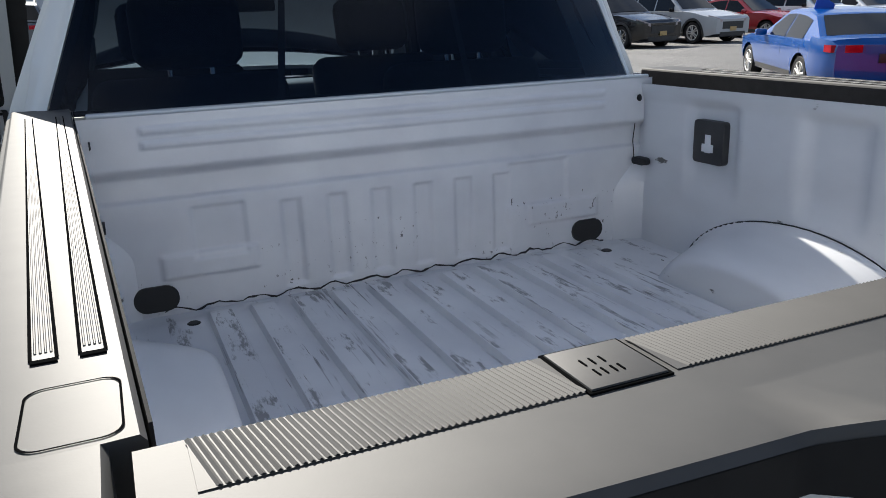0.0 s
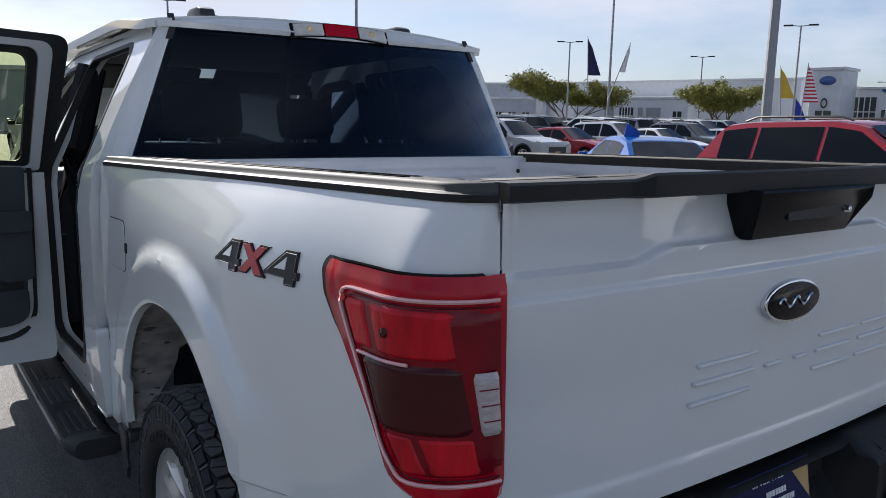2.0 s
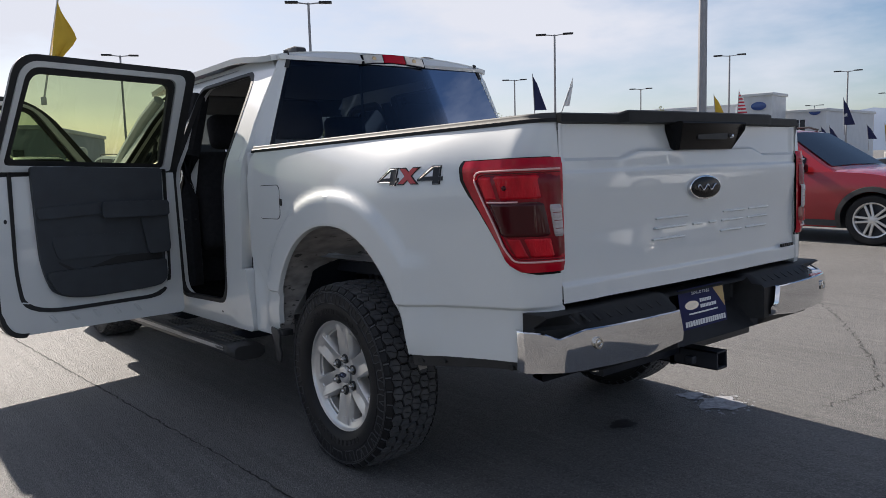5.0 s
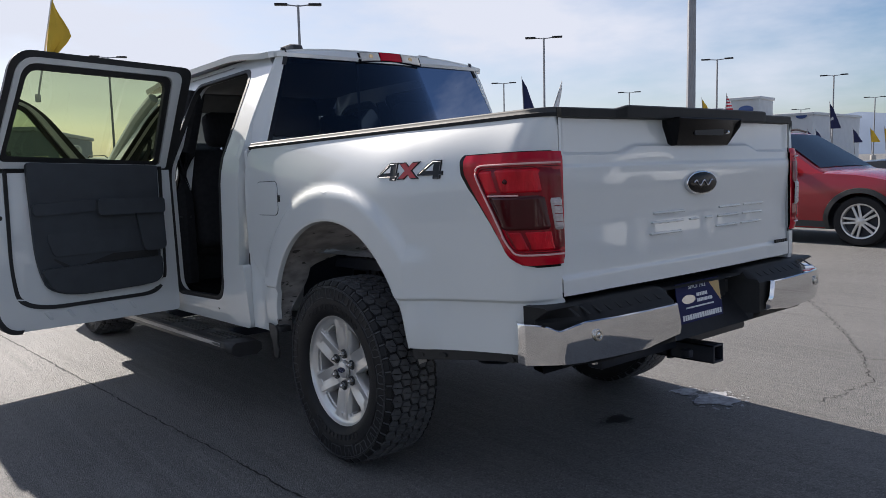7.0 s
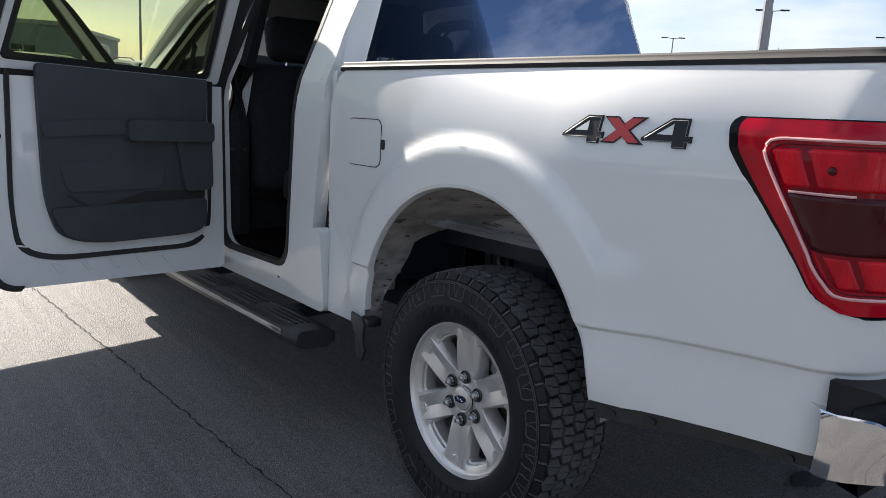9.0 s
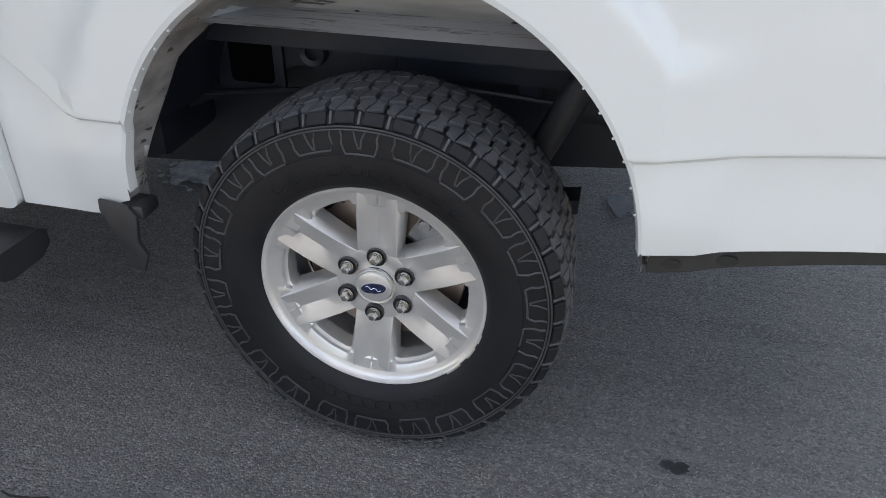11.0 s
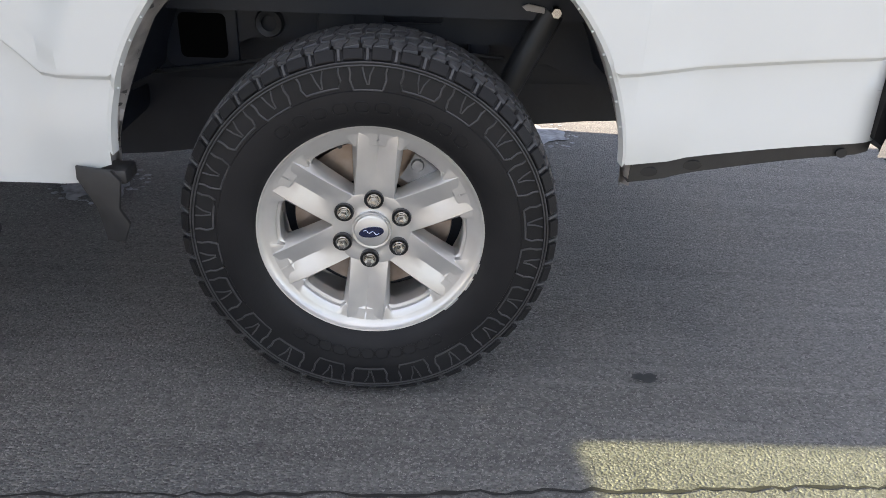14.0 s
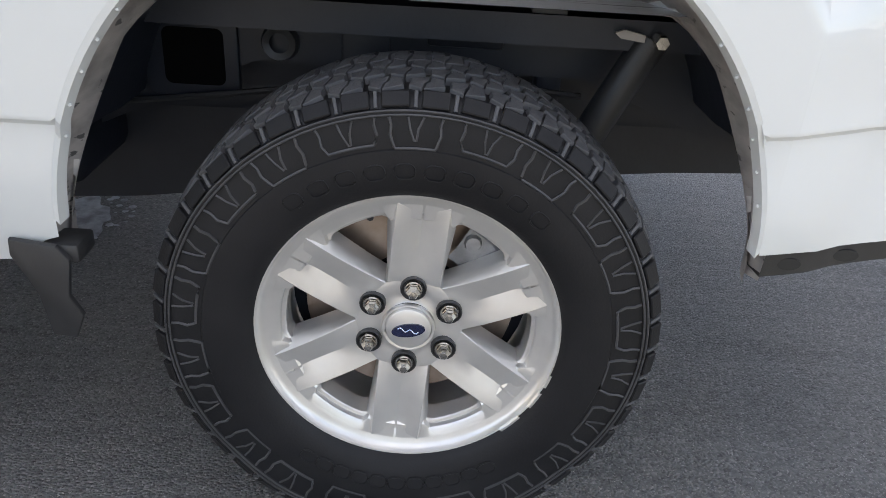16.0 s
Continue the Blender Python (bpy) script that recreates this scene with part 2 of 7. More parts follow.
def wear_material(name, ridges):
    """White bed paint with dark scuffs: on the ridge tops of the floor, or low on the front wall."""
    m = material(name, (0.63, 0.64, 0.66), 0.42, coat=0.35, color2=(0.54, 0.55, 0.58), scale=5, bump=0.02, bump_scale=110)
    n, l = m.node_tree.nodes, m.node_tree.links
    b = n["Principled BSDF"]
    base = b.inputs["Base Color"].links[0].from_socket
    tc = n.new("ShaderNodeTexCoord")
    sep = n.new("ShaderNodeSeparateXYZ")
    l.new(tc.outputs["Object"], sep.inputs[0])

    def math_node(op, a, c=None):
        q = n.new("ShaderNodeMath")
        q.operation = op
        for k, v in enumerate((a, c)):
            if v is None:
                continue
            if isinstance(v, (int, float)):
                q.inputs[k].default_value = v
            else:
                l.new(v, q.inputs[k])
        return q.outputs[0]

    def spots(scale, stretch, lo, hi, detail=6.0):
        mp = n.new("ShaderNodeMapping")
        mp.inputs["Scale"].default_value = stretch
        l.new(tc.outputs["Object"], mp.inputs[0])
        t = n.new("ShaderNodeTexNoise")
        t.inputs["Scale"].default_value, t.inputs["Detail"].default_value, t.inputs["Roughness"].default_value = scale, detail, 0.7
        l.new(mp.outputs[0], t.inputs[0])
        r = n.new("ShaderNodeMapRange")
        r.inputs[1].default_value, r.inputs[2].default_value = lo, hi
        l.new(t.outputs[0], r.inputs[0])
        return r.outputs[0]
    if ridges:
        ph = math_node("MULTIPLY", math_node("ADD", sep.outputs[0], 0.53), 2 * math.pi / 0.106)
        top = math_node("GREATER_THAN", math_node("COSINE", ph), 0.05)
        smudge = math_node("MULTIPLY", math_node("MULTIPLY", spots(11.0, (2.2, 0.55, 1), 0.545, 0.61), top), 0.75)
        lines = math_node("MULTIPLY", math_node("MULTIPLY", spots(60.0, (1, 0.05, 1), 0.58, 0.62, 3.0), spots(3.0, (1, 0.6, 1), 0.50, 0.60)), 0.8)
        fac = math_node("MAXIMUM", smudge, lines)
    else:
        zone = math_node("LESS_THAN", sep.outputs[2], 1.04)
        chips = math_node("MULTIPLY", math_node("MULTIPLY", spots(66.0, (1, 1, 0.6), 0.635, 0.66, 3.0), spots(4.5, (1, 1, 1), 0.50, 0.58)), zone)
        fac = math_node("MULTIPLY", chips, 0.9)
    mx = n.new("ShaderNodeMix")
    mx.data_type = "RGBA"
    mx.inputs[7].default_value = (0.085, 0.082, 0.085, 1)
    l.new(base, mx.inputs[6])
    l.new(fac, mx.inputs[0])
    l.new(mx.outputs[2], b.inputs["Base Color"])
    return m


FLOORWEAR = wear_material("scuffed_white_ribbed_floor_paint", True)
WALLWEAR = wear_material("chipped_white_wall_paint", False)


# ---- mesh helpers ----
def finish(name, me, mat, parent=None, label="", angle=35):
    me.materials.append(mat)
    me.polygons.foreach_set("use_smooth", [True] * len(me.polygons))
    me.set_sharp_from_angle(angle=radians(angle))
    ob = new(name, me)
    ob.parent = parent
    if label:
        tagged(ob, label=label)
    return ob


# parts whose pieces each become an object
APART = {"pressed_bars", "tread_ribs", "four_wheel_drive_badge", "badge_counter", "rim_ledge", "latch", "pressed_ridge", "drain_plug", "floor_bolt", "step_bracket",
         "valance_slot", "small_badge", "gate_gap", "cargo_bulb", "window_divider", "side_plug", "frame_bracket", "shock_bolt", "badge_script", "headrest_post", "moulded_mark", "door_seal"}


def islands(bm):
    left = set(bm.verts)
    out = []
    while left:
        todo, seen = [left.pop()], set()
        while todo:
            v = todo.pop()
            seen.add(v)
            for e in v.link_edges:
                w = e.other_vert(v)
                if w in left:
                    left.discard(w)
                    todo.append(w)
        out.append(seen)
    return out


def part(name, bm, mat, parent=None, label="", angle=35):
    bmesh.ops.recalc_face_normals(bm, faces=bm.faces)
    bm.verts.index_update()
    bm.faces.index_update()
    groups = islands(bm) if name in APART else []
    if len(groups) > 1:
        groups.sort(key=lambda g: tuple(round(min(v.co[k] for v in g), 4) for k in (0, 1, 2)))
        first = None
        for g in groups:
            ids = {v: i for i, v in enumerate(sorted(g, key=lambda v: v.index))}
            me = bpy.data.meshes.new(name)
            fs = {f for v in g for f in v.link_faces}
            me.from_pydata([v.co[:] for v in ids], [], [[ids[v] for v in f.verts] for f in sorted(fs, key=lambda f: f.index)])
            ob = finish(name.rstrip("s") if name != "pressed_bars" else "pressed_bar", me, mat, parent, label, angle)
            first = first or ob
        bm.free()
        return first
    me = bpy.data.meshes.new(name)
    bm.to_mesh(me)
    bm.free()
    return finish(name, me, mat, parent, label, angle)


def empty(name, label, category, group="", at=None, kind=""):
    ob = tagged(new(name), label, category, group, kind)
    ob.empty_display_size = 0.2
    if at:
        ob.matrix_world = at
    return ob


def B():
    return bmesh.new()


def box(bm, c, s, bev=0.0, seg=2, m=None):
    r = bmesh.ops.create_cube(bm, size=1.0)["verts"]
    for v in r:
        v.co = Vector((v.co.x * s[0], v.co.y * s[1], v.co.z * s[2]))
    if bev:
        e = {e for v in r for e in v.link_edges}
        g = bmesh.ops.bevel(bm, geom=list(e), offset=bev, segments=seg, affect="EDGES", profile=0.5)
        r = list({v for f in g["faces"] for v in f.verts} | {v for v in r if v.is_valid})
    t = Matrix.Translation(c) if m is None else m
    for v in r:
        v.co = t @ v.co
    return r


def prism(bm, pts, axis, a, b, bev=0.0):
    """A 2D outline pushed from a to b along an axis."""
    def p3(p, h):
        return {"x": (h, p[0], p[1]), "y": (p[0], h, p[1]), "z": (p[0], p[1], h)}[axis]
    lo = [bm.verts.new(p3(p, a)) for p in pts]
    hi = [bm.verts.new(p3(p, b)) for p in pts]
    n = len(pts)
    fs = [bm.faces.new(lo), bm.faces.new(hi)]
    fs += [bm.faces.new((lo[i], lo[(i + 1) % n], hi[(i + 1) % n], hi[i])) for i in range(n)]
    if bev:
        bmesh.ops.recalc_face_normals(bm, faces=fs)
        edges = [e for f in fs[:2] for e in f.edges]
        bmesh.ops.bevel(bm, geom=edges, offset=bev, segments=2, affect="EDGES", profile=0.5)
    return lo + hi


def sheet(bm, rows, close=False):
    g = [[bm.verts.new(p) for p in r] for r in rows]
    for i in range(len(g) - 1):
        k = len(g[i])
        for j in range(k if close else k - 1):
            bm.faces.new((g[i][j], g[i][(j + 1) % k], g[i + 1][(j + 1) % k], g[i + 1][j]))
    return g


def thicken(bm, t):
    bmesh.ops.recalc_face_normals(bm, faces=bm.faces)
    bmesh.ops.solidify(bm, geom=list(bm.faces), thickness=t)


def lathe(bm, prof, n, c, axis="x", arc=(0, 360)):
    """Turns a profile of (radius, height) round an axis through c."""
    rows = []
    full = arc == (0, 360)
    k = n if full else n + 1
    for i in range(k):
        a = radians(arc[0] + (arc[1] - arc[0]) * i / n)
        ca, sa = math.cos(a), math.sin(a)
        rows.append([{"x": (h, r * ca, r * sa), "y": (r * ca, h, r * sa), "z": (r * ca, r * sa, h)}[axis] for r, h in prof])
    if full:
        rows.append(rows[0])
    g = sheet(bm, [[Vector(c) + Vector(p) for p in r] for r in rows])
    if full:
        bmesh.ops.remove_doubles(bm, verts=[v for r in (g[0], g[-1]) for v in r], dist=1e-6)


def tube(bm, pts, r, n=8):
    pts = [Vector(p) for p in pts]
    rows = []
    for i, p in enumerate(pts):
        d = (pts[min(i + 1, len(pts) - 1)] - pts[max(i - 1, 0)]).normalized()
        s = d.cross(Vector((0, 0, 1)))
        s = (s if s.length > 0.05 else d.cross(Vector((1, 0, 0)))).normalized()
        u = s.cross(d)
        q = r[i] if isinstance(r, (list, tuple)) else r
        rows.append([p + q * (math.cos(a) * s + math.sin(a) * u) for a in (2 * math.pi * j / n for j in range(n))])
    g = sheet(bm, rows, close=True)
    for e in (g[0], g[-1]):
        bm.faces.new(e)


def ss(t):
    t = min(1.0, max(0.0, t))
    return t * t * (3 - 2 * t)


def lerp(a, b, t):
    return a + (b - a) * t


def rounded(x0, x1, z0, z1, r, n=5):
    """Outline of a rectangle with round corners."""
    o = []
    for cx, cz, a0 in ((x1 - r, z1 - r, 0), (x0 + r, z1 - r, 90), (x0 + r, z0 + r, 180), (x1 - r, z0 + r, 270)):
        for i in range(n + 1):
            a = radians(a0 + 90 * i / n)
            o.append((cx + r * math.cos(a), cz + r * math.sin(a)))
    return o


def text_mesh(name, body, size, depth, mat, m, parent, label=""):
    cu = bpy.data.curves.new(name, "FONT")
    cu.body, cu.size, cu.extrude, cu.align_x, cu.align_y = body, size, depth, "CENTER", "CENTER"
    ob = bpy.data.objects.new(name, cu)
    me = bpy.data.meshes.new_from_object(ob)
    bpy.data.objects.remove(ob)
    me.transform(m)
    return finish(name, me, mat, parent, label)


# ---- ground ----
def gz(x, y):
    """The lot is level round the truck, dips to a drain under the first row and rises gently far off."""
    s = x * 0.77 + y * 0.64
    d = math.hypot(x, y)
    dip = 0.24 * math.exp(-((y - 22.4) / 4.0) ** 2) * ss((x - 9.0) / 5.0) * (1 - ss((x - 45.0) / 15.0))
    return -0.02 - dip + 0.0035 * max(0.0, s - 14.0) * ss((s - 14.0) / 12.0) * (1.0 - ss((d - 160) / 400))


def build_ground():
    bm = B()
    rows = []
    for r in (0, 2, 4, 7, 10, 13, 16, 19, 22, 24, 26, 28, 30, 33, 36, 39, 42, 46, 50, 60, 72, 86, 104, 130, 170, 230, 320, 460, 700, 1200, 2400, 4000):
        rows.append([(r * math.cos(a), r * math.sin(a), gz(r * math.cos(a), r * math.sin(a))) for a in (2 * math.pi * i / 72 for i in range(72))])
    c = bm.verts.new((0, 0, gz(0, 0)))
    g = sheet(bm, rows[1:], close=True)
    for j in range(72):
        bm.faces.new((c, g[0][j], g[0][(j + 1) % 72]))
    tagged(part("ground", bm, ASPHALT), "worn grey asphalt of a sunlit car lot", "ground", kind="structure")


build_ground()


def strip(name, pts, w, mat, label, jag=0.012, seed=1, z=0.003):
    """A thin irregular line on the ground."""
    rnd = random.Random(seed)
    rows = []
    for (x0, y0), (x1, y1) in zip(pts, pts[1:]):
        d = math.hypot(x1 - x0, y1 - y0)
        nx, ny = -(y1 - y0) / d, (x1 - x0) / d
        k = max(2, int(d / 0.025))
        for i in range(k):
            t = i / k
            o = rnd.uniform(-jag, jag)
            h = w * rnd.uniform(0.25, 1.0) / 2
            x, y = lerp(x0, x1, t), lerp(y0, y1, t)
            rows.append([(x + nx * (o - h), y + ny * (o - h), gz(x, y) + z), (x + nx * (o + h), y + ny * (o + h), gz(x, y) + z)])
    bm = B()
    sheet(bm, rows)
    return tagged(part(name, bm, mat), label, "crack", kind="structure")


strip("pavement_joint", [(-0.92, -6), (-1.20, 0), (-1.268, 1.0), (-1.296, 1.55), (-1.330, 2.1), (-1.395, 3.2), (-1.53, 5.6), (-1.62, 7.0), (-2.05, 14)], 0.012, CRACK, "dark cracked joint running along the asphalt", 0.007, 3)
strip("pavement_crack", [(4.3, 1.6), (3.54, 1.01), (2.78, 0.53), (2.30, 0.25), (1.85, 0.02), (1.24, 0.06)], 0.009, CRACK, "jagged dark crack in sunlit asphalt", 0.022, 5)
strip("pavement_crack", [(2.30, 0.25), (2.6, -0.15), (2.7, -0.65), (3.1, -1.05)], 0.007, CRACK, "jagged dark crack in sunlit asphalt", 0.022, 6)


def blot(name, x, y, rx, ry, mat, label, seed, holes=0.0, z=-0.016):
    rnd = random.Random(seed)
    bm = B()
    n = 40
    ring = []
    ph = [rnd.uniform(0, 6.28) for _ in range(6)]
    for i in range(n):
        a = 2 * math.pi * i / n
        k = 1 + 0.16 * math.sin(3 * a + ph[0]) + 0.10 * math.sin(5 * a + ph[1]) + 0.08 * math.sin(9 * a + ph[2]) + rnd.uniform(-0.05, 0.05)
        ring.append(bm.verts.new((x + rx * k * math.cos(a), y + ry * k * math.sin(a), z)))
    bm.faces.new(ring)
    for _ in range(int(holes * 2.5)):
        a, k = rnd.uniform(0, 6.28), rnd.uniform(1.05, 1.6)
        q = rnd.uniform(0.03, 0.11) * rx
        cx, cy = x + rx * k * math.cos(a), y + ry * k * math.sin(a)
        bm.faces.new([bm.verts.new((cx + q * rnd.uniform(0.6, 1.2) * math.cos(b), cy + q * math.sin(b), z)) for b in (0, 1.05, 2.1, 3.14, 4.2, 5.2)])
    return tagged(part(name, bm, mat), label, "stain", kind="structure")


blot("stain", 0.94, 0.443, 0.12, 0.10, STAIN, "dried whitish stain on the asphalt", 2, 14)
blot("stain", 0.945, 0.62, 0.07, 0.06, STAIN, "dried whitish stain on the asphalt", 3, 8)
blot("stain", 0.13, 2.10, 0.13, 0.10, STAIN, "dried whitish stain on the asphalt", 4, 20)
blot("stain", -0.861, 0.424, 0.018, 0.032, OIL, "small dark oil spot on the asphalt", 5, 16)
blot("stain", 0.321, 0.597, 0.07, 0.05, OIL, "small dark oil spot on the asphalt", 6, 8)

# ---- pickup truck: bed ----
truck = empty("pickup_truck", "white crew-cab pickup truck with both near-side doors open, parked on asphalt", "pickup truck")
AY, AZ = 1.092, 0.50          # centre of the wheel arch ellipse
AA, AB, AN = 0.505, 0.530, 2.10
HUB = (1.093, 0.386)
RAIL = 1.364
MID = 0.030                   # centre line of the bed
# the unladen body sits tail-high on its wheels
RAKE = Matrix.Translation((0, HUB[0], 0.374)) @ Matrix.Rotation(radians(-1.6), 4, "X") @ Matrix.Translation((0, -HUB[0], -HUB[1]))
truck.matrix_world = RAKE


def mirror(bm, s):
    if s > 0:
        for v in bm.verts:
            v.co.x = 2 * MID - v.co.x
    return bm


def rail_x(y):
    """Half width at the top of the bed side."""
    return 0.748 + 0.069 * math.sqrt(max(0.0, 1 - ((0.1 - y) / 0.1) ** 2)) if y < 0.1 else 0.817 + 0.0690 * (y - 0.1)


def side_x(y, z):
    """Half width of the bed's outer skin."""
    if y < 0.12:
        x = 0.746 + 1.1 * math.sqrt(max(0.0, 0.12 ** 2 - (0.12 - y) ** 2))
    else:
        x = 0.878 + 0.067 * ss((y - 0.12) / 0.65)
    x = lerp(x, rail_x(y), min(1.0, max(0.0, (z - 1.10) / 0.26)) ** 2.3)
    c = crease_z(y)
    x -= 0.012 * ss((c - z) / 0.012) * (1 - 0.6 * ss((c - 0.044 - z) / 0.15))
    rho = (abs((y - AY) / AA) ** AN + abs((z - AZ) / AB) ** AN) ** (1 / AN)
    x += 0.026 * (1 - ss((rho - 1.20) / 0.085)) * ss((y - 0.30) / 0.25) * ss((z - 0.45) / 0.2)
    return x


def crease_z(y):
    """Height of the body line along the lower bed side: it falls towards the front and kicks up at the cab."""
    return 0.742 + 0.052 * (0.637 - y) * (1 - ss((y - 0.6) / 0.2)) - 0.030 * ss((y - 0.6) / 0.6) + 0.9 * max(0.0, y - 1.70)


def row_z(y, h):
    """Rows of the skin follow the body line."""
    return h + (crease_z(y) - 0.744) * ss((h - 0.52) / 0.12) * (1 - ss((h - 0.79) / 0.25))


def arch(a, ra=0.0, rb=None):
    """Point of the wheel arch at angle a, the curve a little squarer than an ellipse."""
    ca, sa = math.cos(a), max(0.0, math.sin(a))
    return AY - (AA + ra) * math.copysign(abs(ca) ** (2 / AN), ca), AZ + (AB + (ra if rb is None else rb)) * sa ** (2 / AN)


def arch_z(y, low):
    t = (y - AY) / AA
    return max(low, AZ + AB * (1 - abs(t) ** AN) ** (1 / AN)) if abs(t) < 1 else low


def low_z(y):
    if y > AY:
        return 0.484 + 0.046 * (1 - ss((y - 1.60) / 0.07))
    return 0.555 + 0.035 * min(1.0, max(0.0, (0.58 - y) / 0.48))


def plan_columns():
    c = [0.0, 0.004, 0.012, 0.022, 0.036, 0.052, 0.07, 0.09, 0.11] + [0.13 + 0.41 * i / 10 for i in range(10)]
    c += [AY - AA * math.cos(math.pi * i / 56) for i in range(57)]
    c += [AY + AA + 0.02 + (1.865 - AY - AA - 0.02) * i / 6 for i in range(7)]
    return sorted(c)


HEIGHTS = [0.484, 0.505, 0.526] + [0.545 + 0.0155 * i for i in range(10)] + [0.70 + 0.003 * i for i in range(17)] + [0.76 + 0.016 * i for i in range(30)] + [1.24 + 0.01 * i for i in range(12)] + [RAIL]


def well_top(y):
    """Height of the wheelhouse's inner wall under the bed."""
    return max(0.846, 0.765 + 0.20 * math.sqrt(max(0.0, 0.56 - (abs(y - 1.09) / 0.40) ** 2.5)))


def well_edge(y, z):
    return min(z, max(0.85, 0.80 + 0.185 * math.sqrt(max(0.0, 1 - (abs(y - 1.09) / 0.40) ** 2.5))))


def bed_side(s):
    bm = B()
    rows = []
    for y in plan_columns():
        z0 = arch_z(y, low_z(y))
        top = RAIL - 0.12 * ss((y - 1.805) / 0.06)
        rows.append([(-side_x(y, z), y, z) for z in (min(top, max(z0, row_z(y, h))) for h in HEIGHTS)])
    rows.insert(0, [(p[0] - 0.001, 0.075, p[2]) for p in rows[0]])      # jamb beside the tailgate
    sheet(bm, rows)
    bmesh.ops.remove_doubles(bm, verts=bm.verts, dist=1e-5)
    ob = part("bed_side", mirror(bm, s), WHITE, truck, angle=28)
    # folded arch lip with its rivets
    bm = B()
    rows = []
    for i in range(61):
        a = math.pi * (0.03 + 0.94 * i / 60)
        y, z = arch(a)
        x = side_x(y, z)
        rows.append([(-x - 0.001, y, z + 0.004), (-x + 0.002, y + 0.004 * math.cos(a), z - 0.006), (-x + 0.022, y + 0.010 * math.cos(a), z - 0.012 * math.sin(a)), (-x + 0.030, y, z + 0.002)])
    sheet(bm, rows)
    part("arch_lip", mirror(bm, s), WHITE, ob)
    bm = B()
    for i in list(range(3, 15, 2)) + list(range(45, 57, 2)):
        a = math.pi * (0.03 + 0.94 * i / 60)
        y, z = arch(a, -0.009)
        lathe(bm, [(0.0001, -0.0006), (0.0019, -0.0003), (0.0027, 0.002)], 8, (-side_x(y, z) + 0.008, y, z), "x")
    tagged(part("rivet", mirror(bm, s), WHITE, ob), kind="stuff")
    # sheet-metal wheelhouse seen inside the arch: a strip along the lip, and the inner wall hanging over the tyre
    bm = B()
    rows = []
    rnd = random.Random(21)
    for i in range(73):
        a = math.pi * i / 72
        y, z = arch(a, 0.02, 0.012)
        w = 0.13 * (0.25 + 0.75 * ss((z - 0.52) / 0.25))
        high = ss((z - 0.80) / 0.07)
        xd = lerp(-0.93 + w, -0.645, high)
        cut = 0.838 + 0.008 * (y - 1.1) + (rnd.uniform(-0.006, 0.004) if y > 1.2 else 0.0)
        zi = lerp(z - 0.012, min(z - 0.012, well_top(y)), high)
        zb = min(zi - 0.002, cut)
        yy = y + 0.016 * math.cos(a)
        rows.append([(-side_x(y, z) + 0.012, y, z), (lerp(-0.87, -0.80, high), y + 0.010 * math.cos(a), lerp(z - 0.008, well_edge(y, z - 0.01), high)), (xd, yy, zi), (xd - 0.004, yy, lerp(zi, zb, 0.5)), (xd - 0.002, yy, zb)])
    sheet(bm, rows)
    ia = part("inner_arch", mirror(bm, s), GALV, ob, "weathered grey sheet metal")
    bm = B()
    for y in (0.88, 1.20, 1.49):
        lathe(bm, [(0.0001, -0.6512), (0.007, -0.6512), (0.0075, -0.648)], 10, (0, y, 0.856), "x")
    tagged(part("sheet_hole", mirror(bm, s), SEAL, ia), kind="stuff")
    bm = B()
    for y in (0.89, 1.31):
        box(bm, (-0.632, y, 0.822), (0.016, 0.060, 0.044), 0.004)
    tagged(part("bed_bracket", mirror(bm, s), BLACK, ia), kind="stuff")
    bm = B()
    rows = []
    for i in range(41):
        a = math.pi * (0.10 + 0.82 * i / 40)
        y, z = arch(a, 0.028, 0.018)
        zw = min(z - 0.02, well_top(y) + 0.004)
        zc = min(zw, 0.847)
        rows.append([(-0.80, y, well_edge(y, z - 0.012) + 0.006), (-0.641, y, zw), (-0.639, y, zc), (-0.40, y, zc)])
    sheet(bm, rows)
    part("wheelhouse", mirror(bm, s), CHASSIS, ob, "black underbody")
    # valance under the panel behind the wheel
    bm = B()
    rows = []
    for i in range(15):
        y = lerp(0.575, 0.045, i / 14)
        z = low_z(y)
        h = 0.040 - 0.012 * ss(i / 14)
        x = side_x(y, z) - 0.004
        rows.append([(-x, y, z + 0.004), (-x + 0.004, y, z - h), (-x + 0.05, y, z - h - 0.004), (-x + 0.06, y, z)])
    sheet(bm, rows)
    part("valance", mirror(bm, s), BLACK, ob, "black lower valance with slots")
    bm = B()
    for y, q in ((0.535, 0.018), (0.44, 0.020), (0.12, 0.012)):
        z = low_z(y) - 0.02
        prism(bm, [(y + q * math.cos(a), z + 0.010 * math.sin(a)) for a in (2 * math.pi * i / 12 for i in range(12))], "x", -side_x(y, z) - 0.0, -side_x(y, z) + 0.01)
    part("valance_slot", mirror(bm, s), SEAL, ob)
    return ob


left_side, right_side = bed_side(-1), bed_side(1)


def skin_patch(outline, off):
    """A flat outline laid on the curved bed side."""
    bm = B()
    c = (sum(p[0] for p in outline) / len(outline), sum(p[1] for p in outline) / len(outline))
    rows = [[(-(side_x(lerp(c[0], y, k), lerp(c[1], z, k)) + off * (1 if k < 1 else 0)), lerp(c[0], y, k), lerp(c[1], z, k)) for y, z in outline] for k in (0.05, 0.4, 0.75, 0.96, 0.985, 1.0)]
    g = sheet(bm, rows, close=True)
    bm.faces.new(g[0])
    return bm


